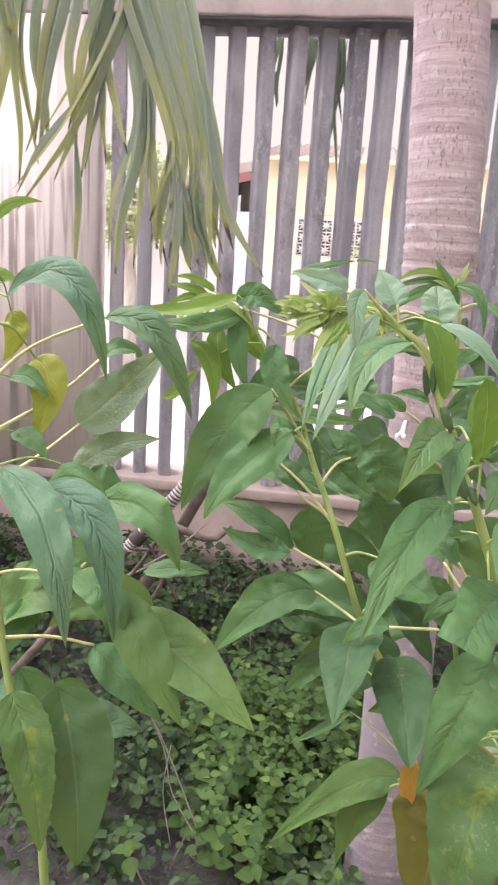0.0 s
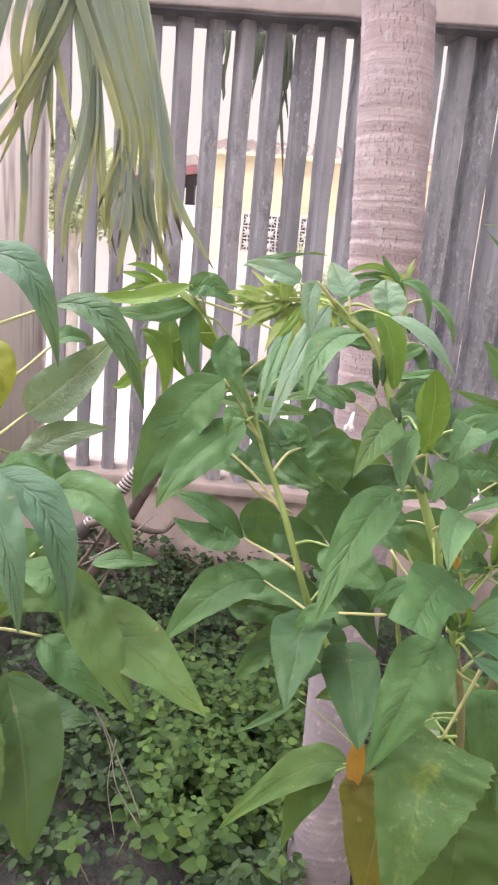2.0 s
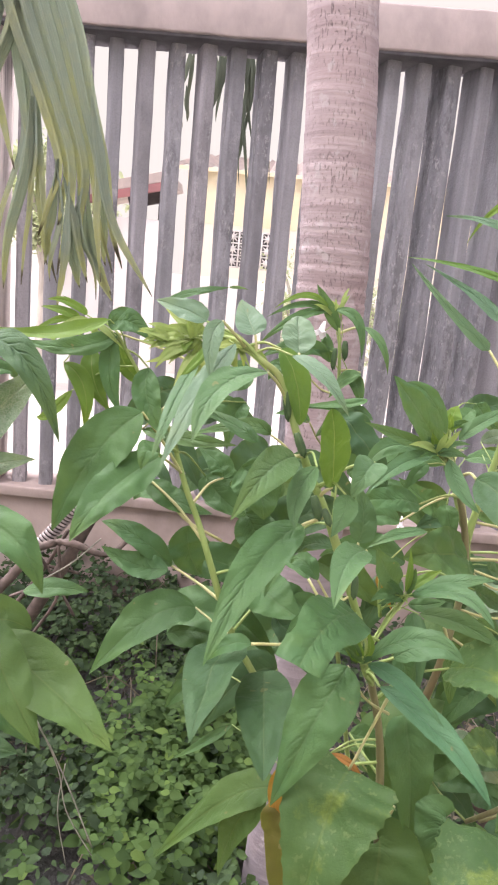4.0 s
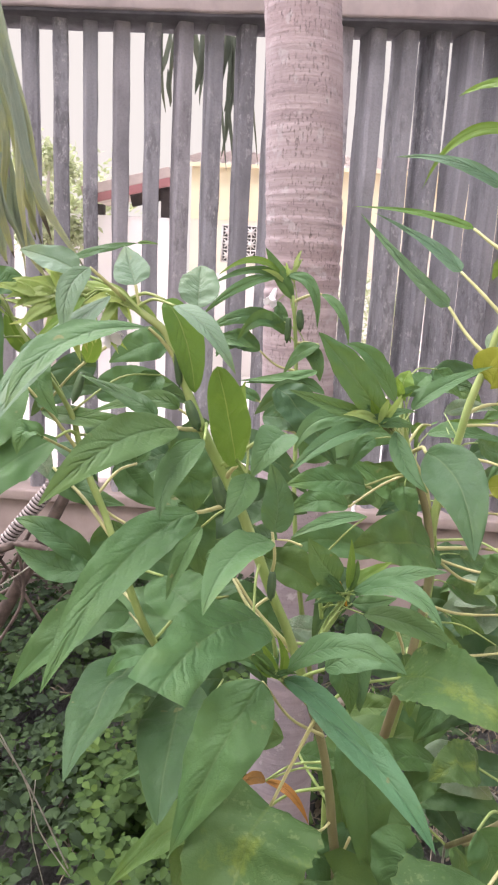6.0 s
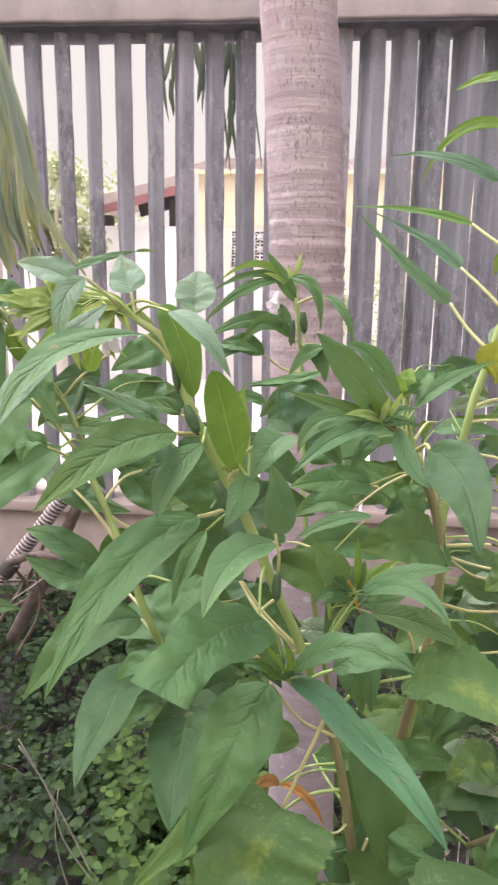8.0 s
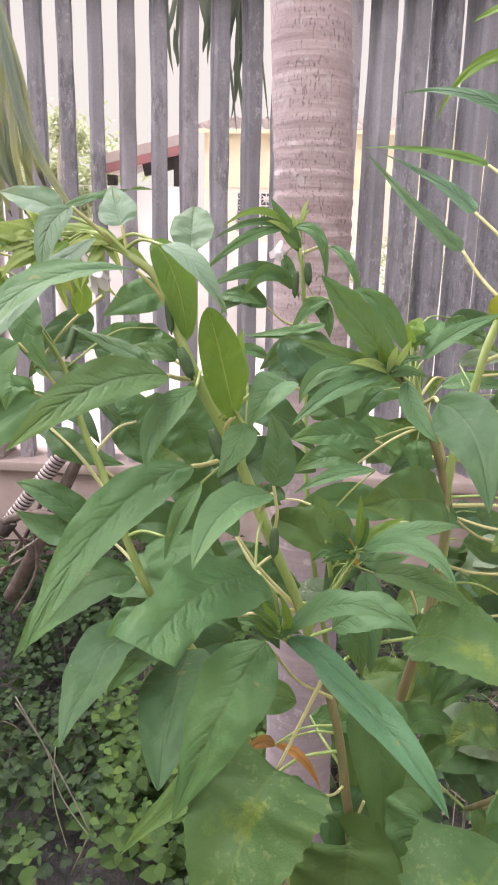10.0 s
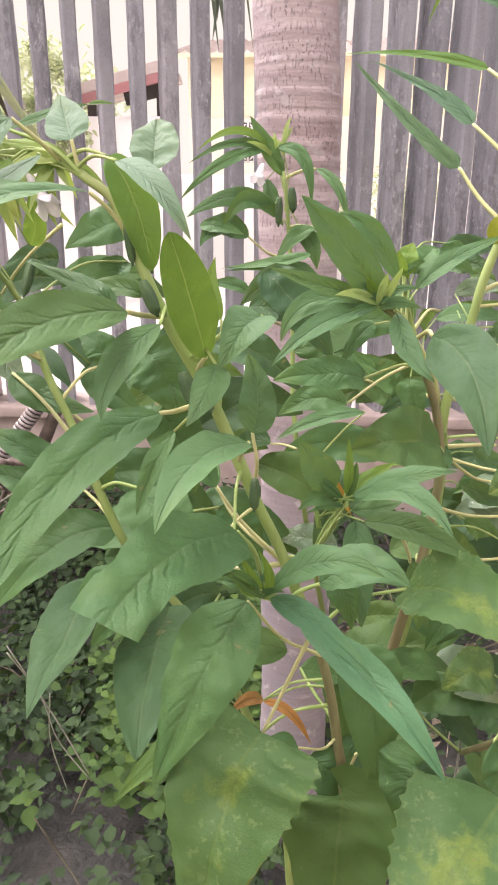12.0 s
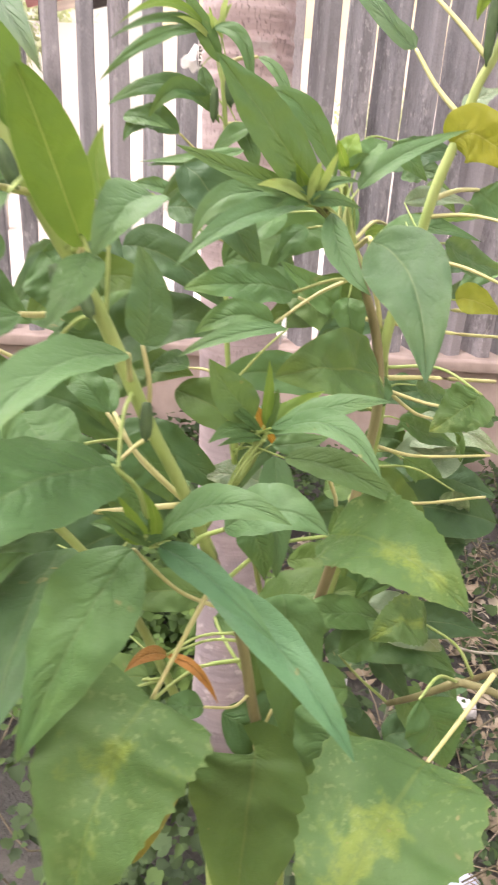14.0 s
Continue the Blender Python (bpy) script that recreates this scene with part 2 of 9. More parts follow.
SOFFITSHADE = plain("soffit_shade", (0.115, 0.112, 0.124), (0.160, 0.155, 0.170), 18, 0.92, 0.003, (1, 1, 1), (0.085, 0.083, 0.090))


def pillar_material():
    m = Mat("pillar_paint", (0.62, 0.53, 0.50), 0.9)
    run = m.coord((27, 27, 0.8))
    streak = m.ramp(m.noise(1.0, 5.0, run), 0.50, 0.60)
    low = m.ramp(m.noise(1.5, 3.0, m.coord()), 0.35, 0.65)
    col = m.mix(m.math("MULTIPLY", streak, low), (0.66, 0.595, 0.565), (0.27, 0.225, 0.21))
    m.set("Base Color", col)
    m.bump(m.noise(60.0, 6.0), 0.002)
    return m.m


PILLAR = pillar_material()


def bark_material():
    """Grey-pink palm bark: faint rings of leaf scars, many short dark upright cracks."""
    m = Mat("palm_bark", (0.37, 0.30, 0.29), 0.9)
    ob = m.coord()
    rings = m.noise(1.0, 5.0, m.coord((2.0, 2.0, 34.0)))
    fine = m.noise(1.0, 4.0, m.coord((6.0, 6.0, 150.0)))
    col = m.mix(m.ramp(rings, 0.36, 0.66), (0.350, 0.284, 0.290), (0.470, 0.394, 0.400))
    col = m.mix(m.ramp(fine, 0.40, 0.68, 0.0, 0.35), col, (0.215, 0.165, 0.166))
    col = m.mix(m.ramp(m.noise(5.0, 5.0, ob), 0.44, 0.72, 0.0, 0.50), col, (0.300, 0.215, 0.218))
    crack = m.ramp(m.noise(1.0, 2.0, m.coord((310, 310, 74)), 0.5), 0.595, 0.66)
    crack = m.math("MULTIPLY", crack, m.ramp(m.noise(16.0, 3.0, ob), 0.32, 0.50))
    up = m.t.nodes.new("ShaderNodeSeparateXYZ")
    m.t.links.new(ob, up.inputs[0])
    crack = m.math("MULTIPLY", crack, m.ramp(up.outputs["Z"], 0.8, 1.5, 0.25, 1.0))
    # darker and greyer towards the foot, in uneven patches
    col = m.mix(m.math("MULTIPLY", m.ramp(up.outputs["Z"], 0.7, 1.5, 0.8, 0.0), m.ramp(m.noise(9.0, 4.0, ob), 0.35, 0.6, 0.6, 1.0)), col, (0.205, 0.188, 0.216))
    col = m.mix(m.math("MULTIPLY", crack, 0.42), col, (0.120, 0.090, 0.092))
    lichen = m.ramp(m.noise(30.0, 6.0, ob), 0.58, 0.68)
    col = m.mix(m.math("MULTIPLY", lichen, 0.55), col, (0.47, 0.43, 0.44))
    m.set("Base Color", col)
    h = m.math("SUBTRACT", m.math("ADD", m.math("MULTIPLY", fine, 0.5), m.math("MULTIPLY", m.noise(120.0, 5.0, ob), 0.5)), m.math("MULTIPLY", crack, 0.7))
    m.bump(h, 0.003)
    return m.m


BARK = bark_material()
SOIL = plain("soil", (0.046, 0.047, 0.045), (0.068, 0.066, 0.060), 14, 0.95, 0.02, (1, 1, 1), (0.030, 0.030, 0.030))
VINE = plain("creeper_stem", (0.110, 0.100, 0.060), (0.080, 0.066, 0.045), 40, 0.85, 0.001)


def island_leaf(name, dark, light, bright, glow=0.25, rough=0.55):
    m = Mat(name, dark, rough)
    m.set("Specular IOR Level", 0.3)
    geo = m.t.nodes.new("ShaderNodeNewGeometry").outputs["Random Per Island"]
    col = m.mix(m.ramp(geo, 0.0, 0.8), dark, light)
    col = m.mix(m.ramp(geo, 0.86, 1.0), col, bright)
    col = m.mix(m.ramp(m.noise(2.2, 2.0), 0.50, 0.68, 0.0, 0.45), col, bright)
    m.set("Base Color", col)
    m.bump(m.noise(160.0, 3.0), 0.001)
    return m.translucent(glow, m.mix(0.4, col, (0.25, 0.40, 0.05))).m


CREEPER = island_leaf("creeper_leaf", (0.022, 0.042, 0.021), (0.038, 0.070, 0.028), (0.056, 0.104, 0.031), 0.14, 0.85)
HERB = island_leaf("herb_leaf", (0.034, 0.074, 0.020), (0.056, 0.112, 0.026), (0.105, 0.180, 0.038), 0.25, 0.75)


def frond_material():
    """Pleated palm leaflet: lengthwise stripes, grey-green near the rib, yellowed in patches towards the ends, dry dark tip."""
    m = Mat("palm_leaflet", (0.1, 0.15, 0.07), 0.5)
    sep = m.t.nodes.new("ShaderNodeSeparateXYZ")
    m.t.links.new(m.coord((1, 1, 1), "UV"), sep.inputs[0])
    rnd = m.random()
    stripe = m.noise(1.0, 4.0, m.coord((14, 0.8, 1), "UV"))
    age = m.math("ADD", m.math("MULTIPLY", sep.outputs["Y"], 0.95), m.math("MULTIPLY", m.noise(15.0, 5.0, None, 0.7), 0.9))
    age = m.math("ADD", age, m.math("MULTIPLY", rnd, 0.35))
    col = m.mix(m.ramp(age, 0.92, 1.45), (0.225, 0.295, 0.240), (0.395, 0.415, 0.170))
    col = m.mix(m.ramp(m.noise(70.0, 4.0), 0.42, 0.72, 0.0, 0.5), col, (0.290, 0.330, 0.230))
    col = m.mix(m.ramp(stripe, 0.46, 0.62, 0.0, 0.30), col, (0.420, 0.460, 0.360))
    col = m.mix(m.ramp(m.noise(1.0, 3.0, m.coord((30, 1.2, 1), "UV")), 0.54, 0.66, 0.0, 0.35), col, (0.100, 0.140, 0.090))
    end = m.math("ADD", sep.outputs["Y"], m.math("MULTIPLY", m.math("FRACT", m.math("MULTIPLY", rnd, 9.3)), 0.07))
    col = m.mix(m.ramp(m.math("ADD", end, m.math("MULTIPLY", m.noise(50.0, 3.0), 0.06)), 0.995, 1.04), col, (0.060, 0.042, 0.032))
    m.set("Base Color", col)
    m.bump(stripe, 0.002)
    return m.translucent(0.22, m.mix(0.4, col, (0.28, 0.34, 0.07))).m


FROND = frond_material()
BACKFROND = plain("palm_leaflet_far", (0.095, 0.122, 0.085), (0.140, 0.165, 0.110), 30, 0.6, 0.001, (1, 1, 0.1), (0.190, 0.190, 0.120), 0.15)
# distance haze put into the leaf colour, far paler than the near foliage
TREELEAF = island_leaf("tree_leaf_hazed", (0.44, 0.48, 0.30), (0.52, 0.55, 0.37), (0.60, 0.62, 0.44), 0.35)
PANE = plain("window_pane", (0.150, 0.140, 0.130), (0.085, 0.080, 0.078), 5, 0.3)
GRILLE = plain("grille_white", (0.70, 0.68, 0.66), (0.60, 0.58, 0.56), 12, 0.6)
TWIG = plain("dry_twig", (0.285, 0.285, 0.235), (0.190, 0.185, 0.145), 40, 0.85, 0.001)
# bark paled too, so the trunks fade against the white wall
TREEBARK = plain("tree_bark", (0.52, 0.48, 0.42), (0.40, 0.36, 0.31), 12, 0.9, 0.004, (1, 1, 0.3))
WOOD = plain("dark_branch", (0.090, 0.070, 0.060), (0.150, 0.115, 0.100), 40, 0.85, 0.002)
YELLOWWALL = plain("house_yellow", (0.86, 0.77, 0.55), (0.82, 0.72, 0.50), 1.5, 0.85, 0.002, (1, 1, 1), (0.72, 0.60, 0.38))
CREAM = plain("house_cream", (0.80, 0.73, 0.62), (0.76, 0.68, 0.56), 1.2, 0.85, 0.002)
WHITEWALL = plain("white_plaster", (0.82, 0.80, 0.78), (0.78, 0.75, 0.72), 1.0, 0.85, 0.002)
ROOF = plain("roof_sheet", (0.46, 0.385, 0.35), (0.37, 0.31, 0.285), 4, 0.7, 0.002)
REDROOF = plain("roof_red", (0.33, 0.135, 0.135), (0.27, 0.12, 0.12), 3, 0.6, 0.002)
SHADE = plain("dark_timber_shade", (0.045, 0.038, 0.036), (0.07, 0.06, 0.055), 6, 0.8)
PAVING = plain("paving_pale", (0.62, 0.58, 0.55), (0.54, 0.50, 0.47), 2.5, 0.9, 0.003)
CORDMAT = plain("cord_white", (0.42, 0.375, 0.365), (0.28, 0.245, 0.24), 60, 0.8, 0.001)
LITTER = plain("dry_litter", (0.240, 0.200, 0.140), (0.130, 0.105, 0.075), 30, 0.9, 0.002, (1, 1, 1), (0.330, 0.300, 0.240))
BLUE = plain("plastic_blue", (0.420, 0.500, 0.660), (0.560, 0.600, 0.700), 20, 0.3, 0.003)
PLASTIC = plain("plastic_litter", (0.42, 0.43, 0.46), (0.52, 0.52, 0.54), 20, 0.35, 0.003)


# ---- building helpers ----
def finish(name, bm, mat, smooth=True):
    me = bpy.data.meshes.new(name)
    bm.normal_update()
    bm.to_mesh(me)
    bm.free()
    me.materials.append(mat)
    me.polygons.foreach_set("use_smooth", [smooth] * len(me.polygons))
    return new(name, me)


def part(name, bm, mat, parent, label="", smooth=True):
    ob = finish(name, bm, mat, smooth)
    ob.parent = parent
    return tagged(ob, label)


def thing(name, label, category, place=(0, 0, 0), group="", kind=""):
    ob = new(name)
    ob.location = place
    ob.empty_display_size = 0.05
    return tagged(ob, label, category, group, kind)


def box(bm, lo, hi, m=None):
    """A box between two corners, turned by m if given."""
    r = bmesh.ops.create_cube(bm, size=1.0)["verts"]
    for v in r:
        v.co = Vector([(lo[i] + hi[i]) / 2 + v.co[i] * (hi[i] - lo[i]) for i in range(3)])
        if m:
            v.co = m @ v.co
    return r


def soft_box(lo, hi, bevel=0.006, m=None):
    bm = bmesh.new()
    box(bm, lo, hi, m)
    bmesh.ops.bevel(bm, geom=bm.edges[:], offset=bevel, segments=2, affect="EDGES", profile=0.6)
    return bm


def curve_points(points, steps=6):
    """Catmull-Rom through points (tuples of any length)."""
    pts = [np.array(p, float) for p in points]
    pts = [2 * pts[0] - pts[1]] + pts + [2 * pts[-1] - pts[-2]]
    out = []
    for i in range(1, len(pts) - 2):
        a, b, c, d = pts[i - 1 : i + 3]
        for s in range(steps):
            t = s / steps
            out.append(0.5 * (2 * b + (c - a) * t + (2 * a - 5 * b + 4 * c - d) * t * t + (3 * b - a - 3 * c + d) * t ** 3))
    out.append(pts[-2])
    return out


def tube(bm, points, sides=8, caps=True):
    """A round tube along (x, y, z, radius) points."""
    rings, last = [], Vector((0.3, 0.2, 1)).normalized()
    n = len(points)
    for i, p in enumerate(points):
        a, b = points[max(i - 1, 0)], points[min(i + 1, n - 1)]
        d = Vector(b[:3]) - Vector(a[:3])
        d = d.normalized() if d.length > 1e-9 else Vector((0, 0, 1))
        u = d.cross(Vector((0.91, 0.13, 0.05)))
        if u.length < 0.15:
            u = d.cross(Vector((0, 1, 0)))
        u.normalize()
        w = d.cross(u)
        rings.append([bm.verts.new(Vector(p[:3]) + (u * math.cos(k * math.tau / sides) + w * math.sin(k * math.tau / sides)) * p[3]) for k in range(sides)])
    for r, s in zip(rings, rings[1:]):
        for k in range(sides):
            bm.faces.new((r[k], r[(k + 1) % sides], s[(k + 1) % sides], s[k]))
    if caps:
        bm.faces.new(rings[0][::-1])
        bm.faces.new(rings[-1])


# ---- large structure ----
def ground_height(x, y):
    rise = 0.20 * min(max((y - 1.5) / 1.3, 0.0), 1.0)
    flat = 1.0 if y < 4.0 else 0.0
    return (rise + 0.05 * noise.noise((x * 1.3, y * 1.3, 0.0)) + 0.02 * noise.noise((x * 6, y * 6, 3.0))) * flat


bm = bmesh.new()
xs = [-400, -60, -15, -6] + [-3 + 0.1 * i for i in range(71)] + [7, 15, 60, 400]
ys = [-300, -40, -8] + [-2 + 0.1 * i for i in range(50)] + [3.05, 4, 8, 30, 400]
grid = [[bm.verts.new((x, y, ground_height(x, y) if abs(x) < 6 and -5 < y < 3.0 else 0.0)) for x in xs] for y in ys]
for r, s in zip(grid, grid[1:]):
    for k in range(len(xs) - 1):
        bm.faces.new((r[k], r[k + 1], s[k + 1], s[k]))
tagged(finish("ground", bm, SOIL), "dark damp garden soil under creeping plants", "ground", kind="structure")

bm = bmesh.new()
box(bm, (-60, 3.2, -0.3), (60, 90, 0.008))
tagged(finish("pavement", bm, PAVING, False), "pale sunlit paving of the yard beyond", "pavement", kind="structure")

# unseen wall added behind the garden to cut sky light on low plants
bm = bmesh.new()
box(bm, (-9, -2.4, -0.2), (9, -2.1, 3.0))
tagged(finish("unseen_wall_south", bm, CREAM, False), "unseen plain cream wall added behind to block sky light", "wall", kind="structure")
# unseen side walls, added to close the garden
for x in (-4.6, 5.6):
    bm = bmesh.new()
    box(bm, (x - 0.1, -2.1, -0.2), (x + 0.1, 2.8, 2.2))
    tagged(finish("unseen_wall_side", bm, CREAM, False), "unseen plain cream wall added at the garden's side", "wall", kind="structure")

# fence: base wall, slanting fins, top beam, pillar
FENCE_Y, PITCH, FIRST = 2.896, 0.125, 0.134
fence = thing("fence", "tall concrete fence of slanting upright fins on a plaster wall", "fence", (0, FENCE_Y, 0), kind="structure")


def to_parent(ob, parent):
    ob.parent = parent
    ob.matrix_parent_inverse = Matrix.Translation(parent.location).inverted()
    return ob


def rough_box(lo, hi, bevel, amount, cuts, axis=0):
    """A cast block whose long faces are slightly uneven."""
    bm = bmesh.new()
    box(bm, lo, hi)
    long = [e for e in bm.edges if abs(e.verts[0].co[axis] - e.verts[1].co[axis]) > 1e-4]
    bmesh.ops.subdivide_edges(bm, edges=long, cuts=cuts, use_grid_fill=True)
    edges = [e for e in bm.edges if e.is_manifold and e.calc_face_angle(0) > 0.5]
    bmesh.ops.bevel(bm, geom=edges, offset=bevel, segments=2, affect="EDGES", profile=0.6)
    for v in bm.verts:
        n = Vector(v.co) * 7
        v.co += Vector((0, noise.noise(n), noise.noise(n + Vector((9, 4, 2))))) * amount
    return bm


base = to_parent(finish("base_wall", rough_box((-4.5, 2.83, -0.15), (5.5, 3.11, 0.70), 0.02, 0.006, 120), WALLP), fence)
tagged(base, "stained pinkish plaster base wall")
ledge = to_parent(finish("ledge", rough_box((-4.5, 2.80, 0.655), (5.5, 2.835, 0.705), 0.008, 0.004, 120), WALLP), fence)
beam = to_parent(finish("top_beam", rough_box((-4.5, 2.80, 2.640), (5.5, 3.02, 2.808), 0.010, 0.005, 160), PLASTER), fence)
tagged(beam, "pale pink-grey plastered top beam")
# thin strip added under the beam; its dark colour stands for the underside's shade
shade_strip = to_parent(finish("shade_strip", rough_box((-4.5, 2.812, 2.628), (5.5, 3.03, 2.642), 0.003, 0.002, 160), SOFFITSHADE), fence)
tagged(shade_strip, "thin dark concrete strip, added for the shade under the beam")
rng = random.Random(4)


def fin_mesh(seed):
    """One cast fin, 60 x 140 mm, uneven, with a chamfered front corner; its front right edge is the origin."""
    r = random.Random(seed)
    outline = [(-0.060, 0.013), (-0.052, 0.003), (-0.049, 0.0), (-0.005, 0.0), (-0.001, 0.002), (0.0, 0.006), (0.0, 0.134), (-0.006, 0.140), (-0.054, 0.140), (-0.060, 0.132)]
    bm = bmesh.new()
    rows = []
    for i in range(41):
        z = 1.99 * i / 40
        row = []
        for k, (x, y) in enumerate(outline):
            n = Vector((x * 9 + seed * 3.1, y * 9, z * 5))
            chip = 0.0035 * max(0.0, noise.noise((seed * 5.0 + k // 6, z * 17, 2.0)) - 0.25) if k in (3, 4, 5) else 0.0
            row.append(bm.verts.new((x + noise.noise(n) * 0.004 - chip, y + noise.noise(n + Vector((7, 1, 5))) * 0.004 + chip, z)))
        rows.append(row)
    m = len(outline)
    for u, v in zip(rows, rows[1:]):
        for k in range(m):
            bm.faces.new((u[k], u[(k + 1) % m], v[(k + 1) % m], v[k]))
    bm.faces.new(rows[0][::-1])
    bm.faces.new(rows[-1])
    return bm


fins, dark_fins = [], []
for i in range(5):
    for kept, mat in ((fins, SLAT), (dark_fins, SLATDARK)):
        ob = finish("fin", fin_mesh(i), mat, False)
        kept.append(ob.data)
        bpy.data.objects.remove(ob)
for k in range(-34, 40):
    x = FIRST + PITCH * k
    if -1.36 < x < -0.72 or not -4.3 < x < 5.3:
        continue
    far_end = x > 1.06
    ob = new("fin", (dark_fins if far_end else fins)[(k * 3 + k // 4) % 5])
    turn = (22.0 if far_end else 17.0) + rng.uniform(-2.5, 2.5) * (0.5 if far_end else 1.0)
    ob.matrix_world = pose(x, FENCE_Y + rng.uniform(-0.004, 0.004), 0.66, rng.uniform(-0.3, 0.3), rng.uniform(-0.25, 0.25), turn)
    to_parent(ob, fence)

bm = bmesh.new()
box(bm, (-1.30, 2.80, 0.69), (-0.745, 3.02, 2.645))
bmesh.ops.bevel(bm, geom=bm.edges[:], offset=0.012, segments=2, affect="EDGES")
tagged(finish("fence_pillar", bm, PILLAR), "pale painted fence pillar with dark run-off streaks", "pillar", kind="structure")


# palm trunk
def trunk_axis(z):
    pts = [(0.0, 0.628, 1.33), (0.45, 0.630, 1.36), (1.0, 0.622, 1.395), (1.75, 0.607, 1.42), (2.1, 0.586, 1.44), (2.5, 0.548, 1.47), (4.2, 0.40, 1.62)]
    z = max(z, 0.0)
    for a, b in zip(pts, pts[1:]):
        if z <= b[0] or b is pts[-1]:
            t = (z - a[0]) / (b[0] - a[0])
            return a[1] + (b[1] - a[1]) * t, a[2] + (b[2] - a[2]) * t


def palm_trunk():
    palm = thing("palm_tree", "ringed grey-pink palm trunk with hanging fronds", "palm tree", (0.628, 1.33, 0))
    bm = bmesh.new()
    r = random.Random(11)
    scars, z = [], -0.1
    while z < 4.2:
        scars.append(z)
        z += r.uniform(0.028, 0.060) if 1.55 < z < 1.85 else r.uniform(0.05, 0.095)
    rows, n, sides = [], 760, 56
    for i in range(n + 1):
        z = -0.1 + 4.3 * i / n
        x, y = trunk_axis(z)
        rad = 0.0805 + 0.012 * max(0, 1 - z / 0.5) ** 2 - 0.004 * max(z - 2, 0)
        rad += 0.0022 * noise.noise((z * 3, 0, 0))
        ring = []
        for k in range(sides):
            a = k * math.tau / sides
            zz = z + 0.014 * noise.noise((math.cos(a) * 1.2, math.sin(a) * 1.2, z * 2)) + 0.006 * math.sin(a + 1)
            near = min(scars, key=lambda s: abs(s - zz)) - zz
            deep = 1.3 if 1.60 < zz < 1.86 else 0.65
            step = deep * 0.0015 * math.exp(-((near - 0.004) / 0.006) ** 2) - deep * 0.0012 * math.exp(-((near + 0.006) / 0.004) ** 2)
            q = rad + step + 0.0012 * noise.noise((math.cos(a) * 4, math.sin(a) * 4, z * 12))
            ring.append(bm.verts.new((x + q * math.cos(a) - 0.628, y + q * math.sin(a) - 1.33, z)))
        rows.append(ring)
    for u, v in zip(rows, rows[1:]):
        for k in range(sides):
            bm.faces.new((u[k], u[(k + 1) % sides], v[(k + 1) % sides], v[k]))
    bm.faces.new(rows[-1])
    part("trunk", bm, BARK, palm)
    return palm


palm = palm_trunk()


# ---- what stands beyond the fence ----
def sky_backdrop():
    """A far bowed sheet of pale overcast sky behind the houses."""
    mat = bpy.data.materials.new("overcast_sky")
    mat.use_nodes = True
    nt = mat.node_tree
    nt.nodes.clear()
    out, em, cloud, ramp = (nt.nodes.new(k) for k in ("ShaderNodeOutputMaterial", "ShaderNodeEmission", "ShaderNodeTexNoise", "ShaderNodeMix"))
    cloud.inputs["Scale"].default_value = 0.6
    ramp.data_type = "RGBA"
    ramp.inputs[6].default_value = (0.516, 0.510, 0.460, 1)
    ramp.inputs[7].default_value = (0.552, 0.546, 0.494, 1)
    nt.links.new(cloud.outputs["Fac"], ramp.inputs["Factor"])
    nt.links.new(ramp.outputs[2], em.inputs["Color"])
    nt.links.new(em.outputs["Emission"], out.inputs["Surface"])
    bm = bmesh.new()
    rows = []
    for i in range(25):
        a = radians(-48 + 4 * i)
        rows.append([bm.verts.new((90 * math.sin(a), 90 * math.cos(a), z)) for z in (-2, 15, 32, 48)])
    for u, v in zip(rows, rows[1:]):
        for k in range(3):
            bm.faces.new((u[k], v[k], v[k + 1], u[k + 1]))
    tagged(finish("backdrop", bm, mat, True), "pale cream overcast sky far behind the houses", "sky", kind="structure")


sky_backdrop()


def corrugated(lo, hi, z0, z1, waves, depth):
    """A roof sheet that rises from z0 at y=lo[1] to z1 at y=hi[1]."""
    bm = bmesh.new()
    n = waves * 4
    a, b = [], []
    for i in range(n + 1):
        x = lo[0] + (hi[0] - lo[0]) * i / n
        d = depth * math.sin(i * math.pi / 2)
        a.append(bm.verts.new((x, lo[1], z0 + d)))
        b.append(bm.verts.new((x, hi[1], z1 + d)))
    for i in range(n):
        bm.faces.new((a[i], a[i + 1], b[i + 1], b[i]))
    bmesh.ops.solidify(bm, geom=bm.faces[:], thickness=0.03)
    return bm


house = thing("house", "yellow house with corrugated roof and white window grille", "house", (2.0, 14, 0))


def hpart(name, bm, mat, label="", smooth=False, parent=None):
    ob = finish(name, bm, mat, smooth)
    tagged(ob, label)
    return to_parent(ob, parent or house)


bm = bmesh.new()
for lo, hi in (((-1.5, 14, 0), (-0.88, 14.25, 2.75)), ((0.45, 14, 0), (9.0, 14.25, 2.75)), ((-0.88, 14, 0), (0.45, 14.25, 1.98)), ((-0.88, 14, 2.66), (0.45, 14.25, 2.75)), ((-1.5, 14.25, 0), (-1.3, 20, 2.75))):
    box(bm, lo, hi)
hpart("wall", bm, CREAM, "cream lower wall")
bm = bmesh.new()
box(bm, (-1.5, 13.985, 2.75), (9.0, 14.25, 3.70))
hpart("upper_wall", bm, YELLOWWALL, "bright yellow upper wall")
hpart("roof", corrugated((-1.75, 13.80), (9.2, 18), 3.75, 4.62, 60, 0.03), ROOF, "faded pinkish corrugated roof")
bm = bmesh.new()
box(bm, (-1.75, 13.79, 3.67), (9.2, 13.84, 3.735))
hpart("fascia", bm, YELLOWWALL)
win = hpart("window", soft_box((-0.88, 14.12, 1.98), (0.45, 14.16, 2.66), 0.004), PANE, "dark window pane behind a white grille")


